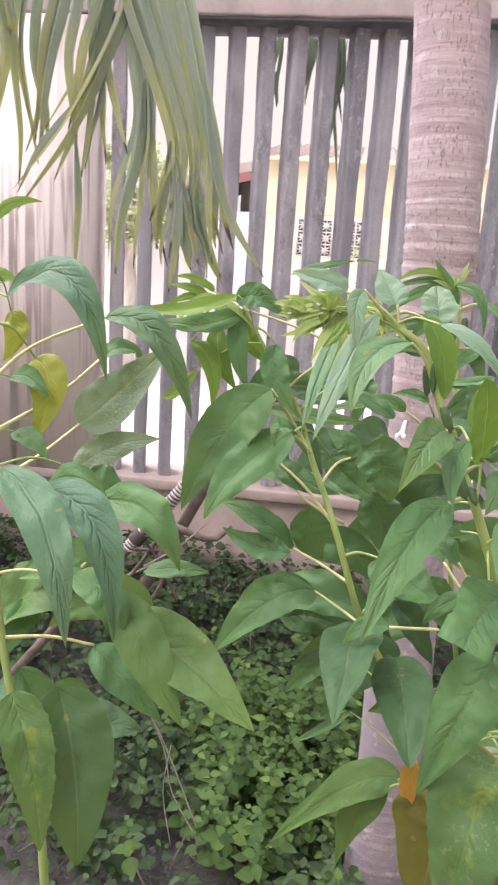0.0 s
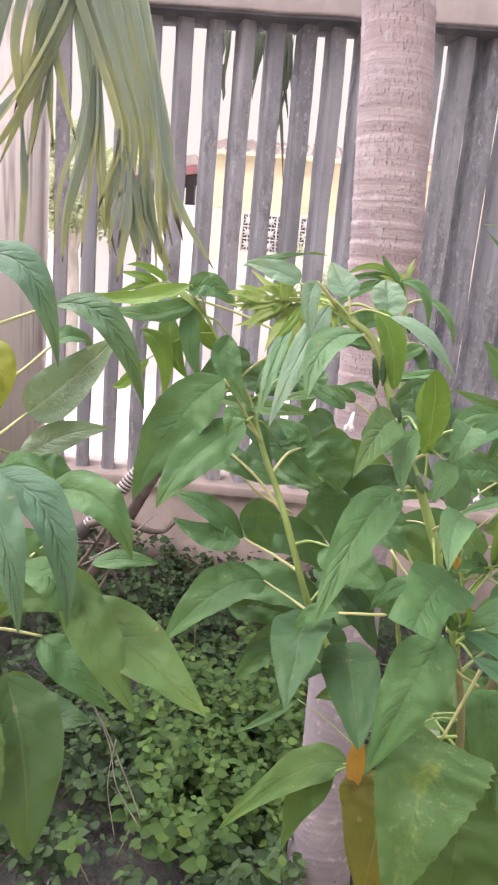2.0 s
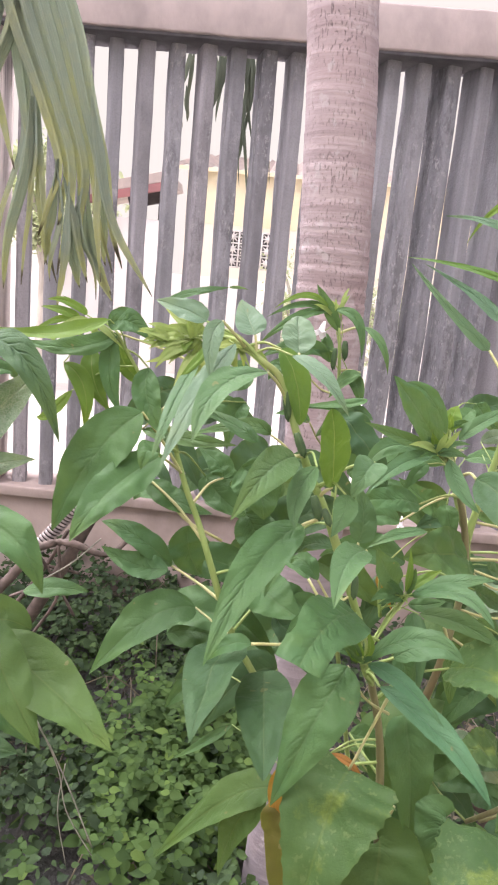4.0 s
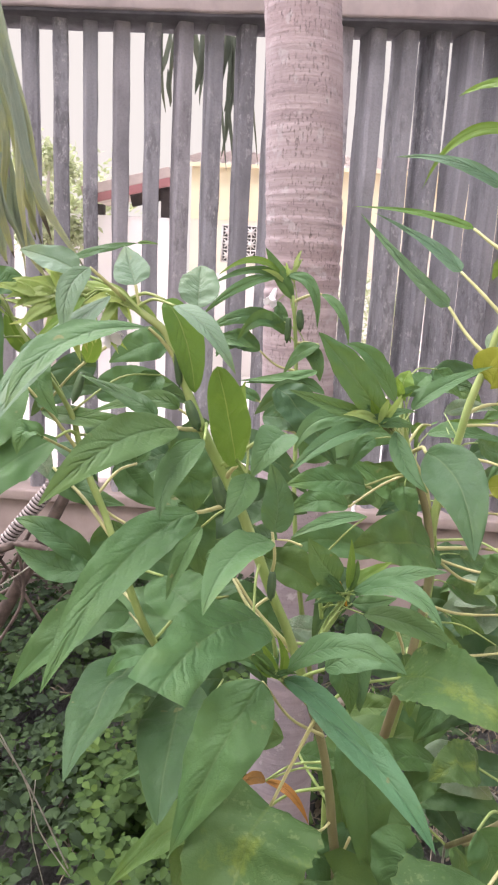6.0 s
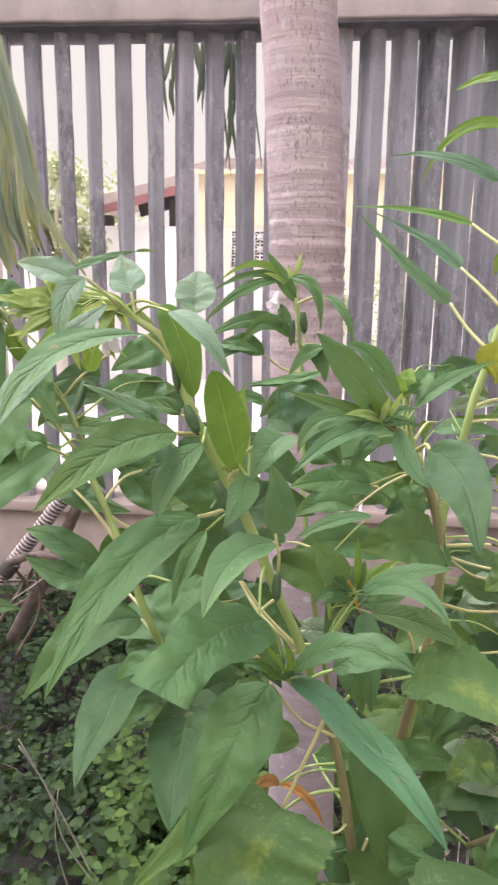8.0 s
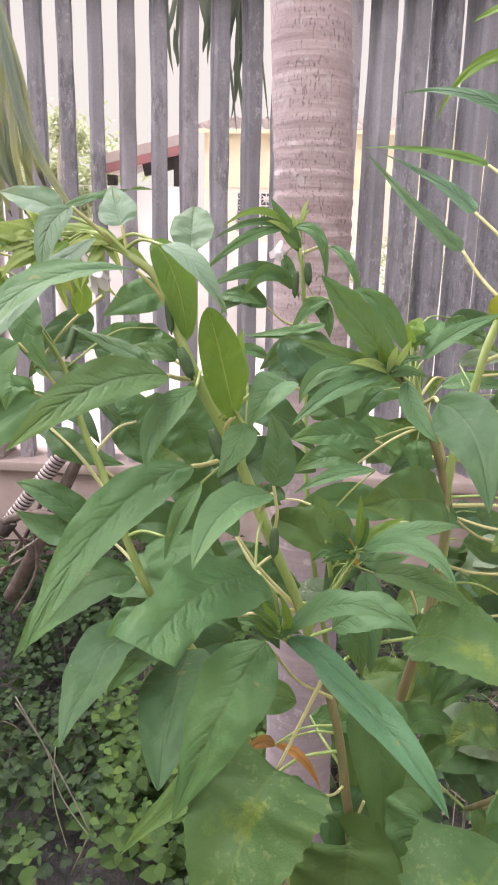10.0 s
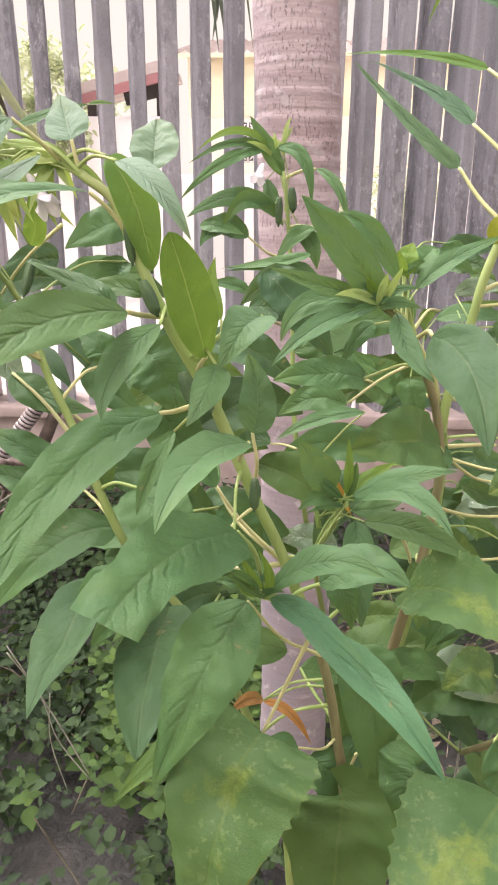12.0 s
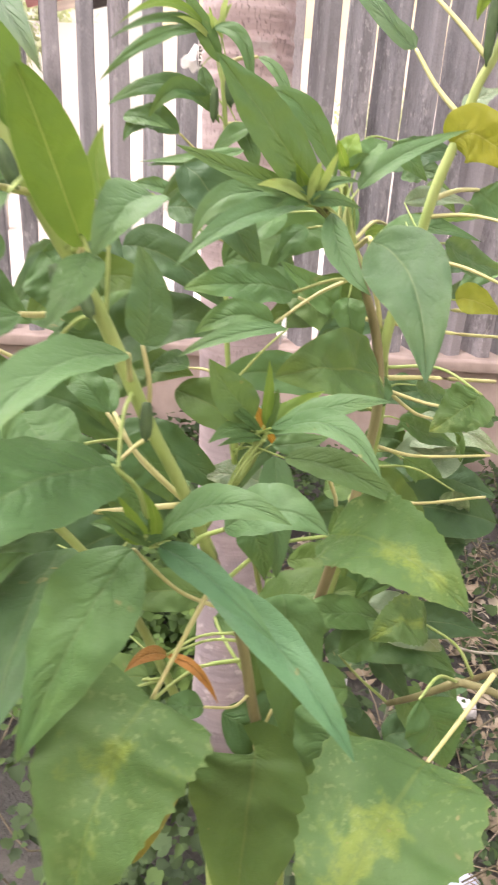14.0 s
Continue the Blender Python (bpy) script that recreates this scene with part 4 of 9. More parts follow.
def leaf(parent, base, mid, tip, face, width, mat, shape="lance"):
    """A blade from base to tip through mid; face: the way its upper side looks."""
    r = leaf_random
    B, M, T, N = Vector(base), Vector(mid), Vector(tip), Vector(face).normalized()
    C = M * 2 - (B + T) * 0.5
    form = SHAPES[shape]
    size = (T - B).length
    rows = 40 if width > 0.03 else 24
    half = 7
    seed = r.uniform(0, 90)
    fold, curl = r.uniform(0.16, 0.34), r.uniform(-0.16, 0.04)
    twist, wave, phase = r.uniform(-0.35, 0.35), r.uniform(0.02, 0.07), r.uniform(0, 6)
    saw = 0.045 if mat is MOTTLED else 0.010 if mat is GREEN and width > 0.035 else 0.0
    bm = bmesh.new()
    uv = bm.loops.layers.uv.new("UVMap")
    grid, place = [], {}
    for i in range(rows + 1):
        v = i / rows
        p = B * (1 - v) ** 2 + C * 2 * v * (1 - v) + T * v * v
        d = ((C - B) * (1 - v) + (T - C) * v).normalized()
        s = d.cross(N).normalized()
        n = s.cross(d).normalized()
        a = twist * (v - 0.4)
        s, n = s * math.cos(a) + n * math.sin(a), n * math.cos(a) - s * math.sin(a)
        w = width * 0.5 * max(form(v), 0.012)
        row = []
        for k in range(-half, half + 1):
            u = k / half
            ww = w
            if abs(k) == half and saw:
                ww = w * (1 + saw * (1 if i % 3 == 1 else -0.4) * r.uniform(0.1, 1.6))
            lift = fold * abs(u) + curl * u * u + wave * math.sin(v * 17 + phase + u * 2) * abs(u) ** 1.5
            flat = 0.5 if shape == "broken" or mat in (BLUISH, SMOOTH) else 1.0
            lift += flat * (0.30 if parent is E else 0.22) * noise.noise((v * 5 + seed, u * 1.3, seed)) + 0.14 * noise.noise((v * 11 + seed, u * 2.2, 3.0)) * abs(u)
            lift -= 0.05 * (1 - abs(2 * ((v * 11.5 - 2.8 * abs(u)) % 1.0) - 1)) * (1 - abs(u)) * (1 if k else 0)
            if shape == "broken" and v > 0.8:
                ww *= 1 - 0.4 * noise.noise((u * 4, 1.0, 2.0))
            q = bm.verts.new(p + s * u * ww + n * lift * w)
            place[q] = (0.5 + 0.5 * u, v)
            row.append(q)
        grid.append(row)
    for a, b in zip(grid, grid[1:]):
        for k in range(2 * half):
            f = bm.faces.new((a[k], a[k + 1], b[k + 1], b[k]))
            for lp in f.loops:
                lp[uv].uv = place[lp.vert]
    names = {"leaf_browning": "yellow-brown withering leaf", "leaf_bluish_sheen": "bluish-green creased leaf", "leaf_dimmed": "dark green leaf, shade put into its colour", "leaf_aging": "dull olive-green leaf", "leaf_tip": "small bright leaf at the growing tip", "leaf_young": "fresh yellow-green leaf", "leaf_mottled": "leaf mottled with yellow", "leaf_yellow": "yellowing leaf", "leaf_dry": "dried orange-brown leaf", "leaf_underside": "pale leaf underside", "leaf_bloom": "pale bluish young leaf", "leaf_withered": "withered brown curled leaf"}
    part("leaf", bm, mat, parent, names.get(mat.name, ""))


def capsule(parent, a, b, radius):
    """A ribbed seed capsule with four grooves and a beak."""
    A, B = Vector(a), Vector(b)
    d = (B - A).normalized()
    u = d.cross(Vector((0.9, 0.3, 0.1))).normalized()
    w = d.cross(u)
    bm = bmesh.new()
    rows = []
    for i in range(15):
        t = i / 14
        rad = radius * max(0.06, math.sin(math.pi * (0.10 + 0.86 * t)) ** 0.45) * (1 if t < 0.9 else 0.5)
        rows.append([bm.verts.new(A.lerp(B, t) + (u * math.cos(k * math.tau / 16) + w * math.sin(k * math.tau / 16)) * rad * (1 + 0.10 * math.cos(k * math.tau / 4))) for k in range(16)])
    for p, q in zip(rows, rows[1:]):
        for k in range(16):
            bm.faces.new((p[k], p[(k + 1) % 16], q[(k + 1) % 16], q[k]))
    bm.faces.new(rows[0][::-1])
    bm.faces.new(rows[-1])
    part("seed_capsule", bm, POD, parent, "dark green ribbed seed capsule")


def flower(parent, a, b, radius):
    """A drooping bell flower with five flared lobes."""
    A, B = Vector(a), Vector(b)
    d = (B - A).normalized()
    u = d.cross(Vector((0.9, 0.3, 0.1))).normalized()
    w = d.cross(u)
    bm = bmesh.new()
    rows = []
    for i in range(13):
        t = i / 12
        rad = radius * (0.28 + 0.45 * t ** 0.7 + 0.55 * max(0, t - 0.72) / 0.28)
        row = []
        for k in range(30):
            ang = k * math.tau / 30
            lobe = abs(math.cos(ang * 2.5))
            t2 = t * (1 - 0.22 * max(0, t - 0.6) / 0.4 * (1 - lobe))
            row.append(bm.verts.new(A.lerp(B, t2) + (u * math.cos(ang) + w * math.sin(ang)) * rad))
        rows.append(row)
    for p, q in zip(rows, rows[1:]):
        for k in range(30):
            bm.faces.new((p[k], p[(k + 1) % 30], q[(k + 1) % 30], q[k]))
    part("flower", bm, PETAL, parent, "white bell-shaped flower")


B = plant("tall green sesame plant with arching tip and drooping leaves")
A = plant("green sesame plant with narrow drooping leaves and seed capsules")
H = plant("leafy green sesame plant with broad hanging lower leaves")
C = plant("slender young sesame plant with a white flower")
D = plant("green sesame plant with spreading leaf whorl and thick stem")
E = plant("thin-leaved sesame plant with long yellow leaf stalks")
N = plant("low branching sesame plant with yellow-mottled broad leaves")

stem(B, [(0.407, 0.390, 1.644, 0.0019), (0.448, 0.390, 1.647, 0.0023), (0.466, 0.385, 1.640, 0.0027), (0.482, 0.380, 1.630, 0.0030), (0.500, 0.375, 1.617, 0.0034), (0.511, 0.370, 1.594, 0.0037), (0.520, 0.370, 1.570, 0.0037), (0.535, 0.375, 1.534, 0.0042), (0.549, 0.380, 1.506, 0.0043), (0.562, 0.380, 1.481, 0.0043), (0.578, 0.380, 1.443, 0.0048), (0.594, 0.380, 1.404, 0.0042), (0.610, 0.390, 1.364, 0.0043), (0.631, 0.410, 1.296, 0.0049)])
stem(B, [(0.631, 0.410, 1.296, 0.0041), (0.652, 0.430, 1.222, 0.0044), (0.667, 0.450, 1.131, 0.0050), (0.684, 0.480, 0.970, 0.0057), (0.699, 0.520, 0.437, 0.0066), (0.704, 0.540, -0.020, 0.0075)], STEMBROWN)
stem(B, [(0.602, 0.320, 1.365, 0.0015), (0.614, 0.360, 1.331, 0.0020), (0.633, 0.410, 1.291, 0.0026)])
leaf(B, (0.521, 0.310, 1.557), (0.498, 0.223, 1.564), (0.476, 0.155, 1.546), (0.556, -0.419, 0.702), 0.029, SMOOTH)
leaf(B, (0.540, 0.310, 1.550), (0.524, 0.268, 1.535), (0.523, 0.235, 1.515), (0.204, -0.456, 0.866), 0.020, SMOOTH)
leaf(B, (0.534, 0.330, 1.489), (0.496, 0.249, 1.478), (0.464, 0.186, 1.421), (0.131, -0.472, 0.872), 0.038, GREEN)
leaf(B, (0.592, 0.310, 1.478), (0.568, 0.247, 1.488), (0.556, 0.197, 1.472), (0.248, -0.126, 0.960), 0.028, SMOOTH)
leaf(B, (0.587, 0.290, 1.427), (0.557, 0.229, 1.443), (0.534, 0.180, 1.431), (0.359, -0.132, 0.924), 0.054, GREEN, "broken")
leaf(B, (0.560, 0.360, 1.519), (0.555, 0.329, 1.563), (0.547, 0.310, 1.602), (0.471, -0.812, -0.344), 0.031, MID, "oblong")
leaf(B, (0.510, 0.350, 1.640), (0.537, 0.320, 1.627), (0.561, 0.300, 1.598), (0.125, -0.560, 0.819), 0.018, BLUISH)
leaf(B, (0.499, 0.370, 1.643), (0.516, 0.366, 1.616), (0.524, 0.370, 1.573), (0.478, -0.863, 0.164), 0.027, MID, "oblong")
leaf(B, (0.518, 0.420, 1.636), (0.516, 0.437, 1.652), (0.514, 0.460, 1.671), (0.044, -0.699, 0.714), 0.035, BLUISH, "oblong")
leaf(B, (0.474, 0.380, 1.653), (0.466, 0.397, 1.666), (0.456, 0.420, 1.683), (-0.089, -0.615, 0.783), 0.029, BLUISH, "oval")
leaf(B, (0.444, 0.360, 1.664), (0.438, 0.326, 1.646), (0.444, 0.300, 1.614), (0.373, -0.617, 0.692), 0.018, BLUISH)
leaf(B, (0.428, 0.380, 1.661), (0.405, 0.387, 1.670), (0.376, 0.400, 1.676), (-0.053, -0.741, 0.669), 0.025, BLUISH, "oval")
leaf(B, (0.489, 0.360, 1.622), (0.454, 0.269, 1.617), (0.442, 0.200, 1.585), (0.132, -0.349, 0.928), 0.028, SMOOTH)
leaf(B, (0.434, 0.380, 1.642), (0.424, 0.351, 1.626), (0.411, 0.330, 1.611), (0.421, -0.610, 0.672), 0.009, YOUNG)
leaf(B, (0.414, 0.450, 1.582), (0.423, 0.442, 1.600), (0.422, 0.440, 1.629), (0.157, -0.960, -0.231), 0.017, YOUNG)
leaf(B, (0.425, 0.420, 1.646), (0.403, 0.423, 1.653), (0.379, 0.432, 1.669), (0.153, -0.720, 0.677), 0.0115, FRESH)
leaf(B, (0.417, 0.400, 1.640), (0.393, 0.397, 1.635), (0.361, 0.400, 1.636), (-0.036, -0.838, 0.544), 0.0086, FRESH)
leaf(B, (0.418, 0.400, 1.637), (0.395, 0.389, 1.625), (0.371, 0.384, 1.617), (0.092, -0.880, 0.466), 0.0079, FRESH)
leaf(B, (0.421, 0.400, 1.635), (0.411, 0.381, 1.619), (0.402, 0.369, 1.596), (-0.010, -0.780, 0.626), 0.0086, FRESH)
leaf(B, (0.417, 0.410, 1.644), (0.387, 0.411, 1.643), (0.366, 0.418, 1.640), (-0.166, -0.837, 0.522), 0.0079, FRESH)
leaf(B, (0.425, 0.370, 1.629), (0.414, 0.296, 1.596), (0.407, 0.240, 1.559), (-0.120, -0.860, 0.500), 0.014, SMOOTH)
leaf(B, (0.457, 0.370, 1.644), (0.435, 0.285, 1.607), (0.417, 0.220, 1.559), (-0.100, -0.860, 0.500), 0.022, BLUISH)
leaf(B, (0.411, 0.400, 1.652), (0.410, 0.388, 1.640), (0.408, 0.380, 1.631), (-0.090, -0.727, 0.680), 0.013, YOUNG)
leaf(B, (0.570, 0.330, 1.522), (0.568, 0.307, 1.512), (0.557, 0.290, 1.494), (0.094, -0.603, 0.792), 0.022, SMOOTH)
leaf(B, (0.530, 0.400, 1.453), (0.517, 0.376, 1.431), (0.507, 0.360, 1.401), (-0.110, -0.764, 0.636), 0.017, GREEN)
leaf(B, (0.597, 0.360, 1.547), (0.587, 0.337, 1.543), (0.574, 0.320, 1.522), (0.092, -0.560, 0.824), 0.029, SMOOTH, "oval")
leaf(B, (0.591, 0.360, 1.467), (0.594, 0.367, 1.491), (0.586, 0.380, 1.518), (0.015, -0.930, 0.367), 0.026, SMOOTH, "oval")
leaf(B, (0.566, 0.400, 1.537), (0.558, 0.407, 1.554), (0.560, 0.420, 1.578), (0.048, -0.896, 0.442), 0.014, YOUNG)
leaf(B, (0.473, 0.450, 1.304), (0.463, 0.345, 1.324), (0.453, 0.260, 1.303), (-0.200, -0.400, 0.900), 0.060, DIMMED)
leaf(B, (0.547, 0.420, 1.172), (0.545, 0.416, 1.135), (0.546, 0.420, 1.095), (-0.351, -0.936, 0.003), 0.021, DRY)
leaf(B, (0.598, 0.420, 1.194), (0.585, 0.402, 1.209), (0.570, 0.390, 1.202), (0.054, -0.628, 0.776), 0.012, WITHERED)
leaf(B, (0.598, 0.420, 1.193), (0.622, 0.408, 1.192), (0.641, 0.400, 1.166), (0.055, -0.607, 0.793), 0.009, WITHERED)
leaf(B, (0.578, 0.420, 1.136), (0.576, 0.402, 1.083), (0.569, 0.400, 0.969), (-0.350, -0.928, 0.130), 0.093, BROWNING, "oval")
leaf(B, (0.427, 0.395, 1.636), (0.446, 0.383, 1.624), (0.462, 0.377, 1.599), (-0.020, -0.906, 0.424), 0.0108, FRESH)
leaf(B, (0.425, 0.395, 1.640), (0.421, 0.392, 1.621), (0.427, 0.394, 1.589), (0.259, -0.966, 0.020), 0.0137, FRESH)
leaf(B, (0.428, 0.395, 1.636), (0.426, 0.403, 1.623), (0.432, 0.415, 1.600), (0.302, -0.844, -0.444), 0.0072, FRESH)
leaf(B, (0.425, 0.395, 1.636), (0.437, 0.403, 1.624), (0.460, 0.418, 1.598), (0.470, -0.878, -0.090), 0.0101, FRESH)
leaf(B, (0.426, 0.395, 1.638), (0.428, 0.383, 1.623), (0.438, 0.376, 1.599), (0.136, -0.869, 0.476), 0.0094, FRESH)
leaf(B, (0.423, 0.395, 1.640), (0.427, 0.388, 1.626), (0.435, 0.386, 1.603), (0.186, -0.936, 0.299), 0.0094, FRESH)
leaf(B, (0.424, 0.395, 1.640), (0.406, 0.403, 1.632), (0.389, 0.417, 1.613), (-0.511, -0.859, -0.023), 0.0094, FRESH)
leaf(B, (0.422, 0.395, 1.640), (0.399, 0.383, 1.632), (0.383, 0.376, 1.613), (0.129, -0.886, 0.446), 0.0108, FRESH)
leaf(B, (0.424, 0.395, 1.640), (0.418, 0.401, 1.628), (0.415, 0.411, 1.608), (-0.376, -0.862, -0.340), 0.0086, FRESH)
leaf(B, (0.457, 0.390, 1.639), (0.456, 0.384, 1.627), (0.464, 0.381, 1.608), (0.161, -0.943, 0.292), 0.0072, FRESH)
leaf(B, (0.463, 0.390, 1.644), (0.471, 0.391, 1.637), (0.484, 0.395, 1.624), (0.298, -0.953, 0.061), 0.0058, FRESH)
leaf(B, (0.461, 0.390, 1.641), (0.475, 0.399, 1.632), (0.489, 0.412, 1.615), (0.523, -0.840, -0.145), 0.0072, FRESH)
leaf(B, (0.457, 0.390, 1.644), (0.462, 0.399, 1.634), (0.465, 0.413, 1.616), (0.345, -0.772, -0.534), 0.0058, FRESH)
leaf(B, (0.457, 0.390, 1.640), (0.476, 0.392, 1.636), (0.490, 0.398, 1.623), (0.297, -0.943, 0.149), 0.0079, FRESH)
leaf(B, (0.461, 0.390, 1.642), (0.464, 0.384, 1.634), (0.473, 0.381, 1.621), (0.022, -0.906, 0.423), 0.0050, FRESH)
leaf(B, (0.461, 0.390, 1.641), (0.453, 0.378, 1.629), (0.445, 0.370, 1.607), (-0.123, -0.837, 0.533), 0.0086, FRESH)
leaf(B, (0.415, 0.385, 1.644), (0.413, 0.375, 1.655), (0.411, 0.369, 1.660), (0.738, -0.559, -0.379), 0.0072, FRESH)
leaf(B, (0.416, 0.385, 1.644), (0.420, 0.386, 1.654), (0.425, 0.390, 1.660), (0.142, -0.967, 0.214), 0.0050, FRESH)
leaf(B, (0.413, 0.385, 1.643), (0.414, 0.383, 1.650), (0.414, 0.381, 1.654), (0.568, -0.778, -0.269), 0.0043, FRESH)
leaf(B, (0.415, 0.385, 1.645), (0.407, 0.384, 1.652), (0.401, 0.384, 1.655), (0.279, -0.893, 0.353), 0.0058, FRESH)
petiole(B, (0.560, 0.380, 1.484), (0.540, 0.355, 1.483), (0.534, 0.330, 1.489), 0.0018)
petiole(B, (0.531, 0.374, 1.543), (0.521, 0.350, 1.548), (0.521, 0.310, 1.557), 0.0018)
petiole(B, (0.504, 0.373, 1.608), (0.510, 0.400, 1.622), (0.518, 0.420, 1.636), 0.0015)
petiole(B, (0.478, 0.381, 1.632), (0.476, 0.380, 1.643), (0.474, 0.380, 1.653), 0.0014)
petiole(B, (0.466, 0.385, 1.640), (0.455, 0.370, 1.653), (0.444, 0.360, 1.664), 0.0015)
petiole(B, (0.509, 0.371, 1.597), (0.499, 0.365, 1.612), (0.489, 0.360, 1.622), 0.0015)
petiole(B, (0.551, 0.380, 1.503), (0.555, 0.370, 1.512), (0.560, 0.360, 1.519), 0.0018)
leaf(B, (0.573, 0.370, 1.388), (0.549, 0.380, 1.371), (0.533, 0.390, 1.342), (0.056, -0.545, 0.837), 0.021, GREEN)
petiole(B, (0.594, 0.380, 1.404), (0.584, 0.375, 1.398), (0.573, 0.370, 1.388), 0.0013)
petiole(B, (0.590, 0.380, 1.413), (0.594, 0.365, 1.442), (0.591, 0.360, 1.467), 0.0014)
petiole(B, (0.580, 0.380, 1.438), (0.585, 0.350, 1.457), (0.592, 0.310, 1.478), 0.0016)
leaf(B, (0.561, 0.400, 1.408), (0.543, 0.410, 1.424), (0.532, 0.420, 1.415), (0.063, -0.587, 0.807), 0.022, GREEN)
petiole(B, (0.615, 0.395, 1.347), (0.582, 0.400, 1.378), (0.561, 0.400, 1.408), 0.0015)
leaf(B, (0.499, 0.360, 1.350), (0.474, 0.360, 1.346), (0.457, 0.364, 1.325), (0.128, -0.514, 0.848), 0.021, GREEN)
petiole(B, (0.615, 0.395, 1.347), (0.546, 0.380, 1.344), (0.499, 0.360, 1.350), 0.0018)
petiole(B, (0.531, 0.374, 1.543), (0.537, 0.346, 1.554), (0.540, 0.310, 1.550), 0.0012, STEM)
petiole(B, (0.602, 0.320, 1.365), (0.597, 0.310, 1.401), (0.587, 0.290, 1.427), 0.0016, STEM)
petiole(B, (0.474, 0.383, 1.635), (0.490, 0.369, 1.643), (0.510, 0.350, 1.640), 0.0012, STEM)
petiole(B, (0.466, 0.385, 1.640), (0.482, 0.378, 1.647), (0.499, 0.370, 1.643), 0.0014, STEM)
petiole(B, (0.482, 0.380, 1.630), (0.460, 0.378, 1.649), (0.428, 0.380, 1.661), 0.0014, STEM)
petiole(B, (0.448, 0.390, 1.647), (0.441, 0.386, 1.647), (0.434, 0.380, 1.642), 0.0008, STEM)
petiole(B, (0.407, 0.390, 1.644), (0.410, 0.421, 1.613), (0.414, 0.450, 1.582), 0.0008, STEM)
petiole(B, (0.478, 0.381, 1.632), (0.456, 0.399, 1.642), (0.425, 0.420, 1.646), 0.0008, STEM)
petiole(B, (0.470, 0.384, 1.637), (0.448, 0.392, 1.643), (0.417, 0.400, 1.640), 0.0008, STEM)
petiole(B, (0.457, 0.388, 1.644), (0.440, 0.395, 1.645), (0.418, 0.400, 1.637), 0.0008, STEM)
petiole(B, (0.438, 0.390, 1.646), (0.430, 0.396, 1.644), (0.421, 0.400, 1.635), 0.0008, STEM)
petiole(B, (0.468, 0.384, 1.639), (0.447, 0.396, 1.646), (0.417, 0.410, 1.644), 0.0008, STEM)
petiole(B, (0.443, 0.390, 1.647), (0.439, 0.382, 1.643), (0.425, 0.370, 1.629), 0.0008, STEM)
petiole(B, (0.452, 0.389, 1.645), (0.451, 0.381, 1.645), (0.457, 0.370, 1.644), 0.0008, STEM)
petiole(B, (0.417, 0.390, 1.645), (0.414, 0.396, 1.650), (0.411, 0.400, 1.652), 0.0008, STEM)
petiole(B, (0.545, 0.379, 1.513), (0.559, 0.358, 1.525), (0.570, 0.330, 1.522), 0.0012, STEM)
petiole(B, (0.564, 0.380, 1.476), (0.548, 0.392, 1.471), (0.530, 0.400, 1.453), 0.0012, STEM)
petiole(B, (0.547, 0.379, 1.510), (0.574, 0.374, 1.536), (0.597, 0.360, 1.547), 0.0015, STEM)
petiole(B, (0.566, 0.380, 1.471), (0.567, 0.388, 1.505), (0.566, 0.400, 1.537), 0.0012, STEM)
petiole(B, (0.656, 0.435, 1.200), (0.630, 0.430, 1.203), (0.598, 0.420, 1.194), 0.0012, STEM)
petiole(B, (0.654, 0.432, 1.211), (0.623, 0.428, 1.208), (0.598, 0.420, 1.194), 0.0012, STEM)
petiole(B, (0.660, 0.440, 1.177), (0.619, 0.431, 1.171), (0.578, 0.420, 1.136), 0.0016, STEM)
petiole(B, (0.407, 0.390, 1.644), (0.416, 0.393, 1.643), (0.427, 0.395, 1.636), 0.0008, STEM)
petiole(B, (0.427, 0.390, 1.645), (0.428, 0.392, 1.642), (0.428, 0.395, 1.636), 0.0008, STEM)
petiole(B, (0.407, 0.390, 1.644), (0.415, 0.392, 1.643), (0.425, 0.395, 1.636), 0.0008, STEM)
petiole(B, (0.412, 0.390, 1.644), (0.419, 0.393, 1.644), (0.426, 0.395, 1.638), 0.0008, STEM)
petiole(B, (0.412, 0.390, 1.644), (0.418, 0.393, 1.644), (0.423, 0.395, 1.640), 0.0008, STEM)
petiole(B, (0.462, 0.386, 1.642), (0.445, 0.389, 1.646), (0.424, 0.395, 1.640), 0.0008, STEM)
petiole(B, (0.452, 0.389, 1.645), (0.439, 0.393, 1.647), (0.422, 0.395, 1.640), 0.0008, STEM)
petiole(B, (0.438, 0.390, 1.646), (0.431, 0.392, 1.646), (0.424, 0.395, 1.640), 0.0008, STEM)
petiole(B, (0.448, 0.390, 1.647), (0.452, 0.390, 1.645), (0.457, 0.390, 1.639), 0.0008, STEM)
petiole(B, (0.427, 0.390, 1.645), (0.443, 0.389, 1.649), (0.463, 0.390, 1.644), 0.0008, STEM)
petiole(B, (0.427, 0.390, 1.645), (0.442, 0.389, 1.647), (0.461, 0.390, 1.641), 0.0008, STEM)
petiole(B, (0.412, 0.390, 1.644), (0.432, 0.389, 1.647), (0.457, 0.390, 1.640), 0.0008, STEM)
petiole(B, (0.438, 0.390, 1.646), (0.448, 0.391, 1.647), (0.461, 0.390, 1.642), 0.0008, STEM)
petiole(B, (0.407, 0.390, 1.644), (0.411, 0.387, 1.644), (0.416, 0.385, 1.644), 0.0008, STEM)
petiole(B, (0.478, 0.381, 1.632), (0.451, 0.383, 1.641), (0.415, 0.385, 1.645), 0.0008, STEM)
capsule(B, (0.521, 0.355, 1.569), (0.531, 0.350, 1.547), 0.0041)
capsule(B, (0.544, 0.360, 1.509), (0.552, 0.355, 1.486), 0.0045)
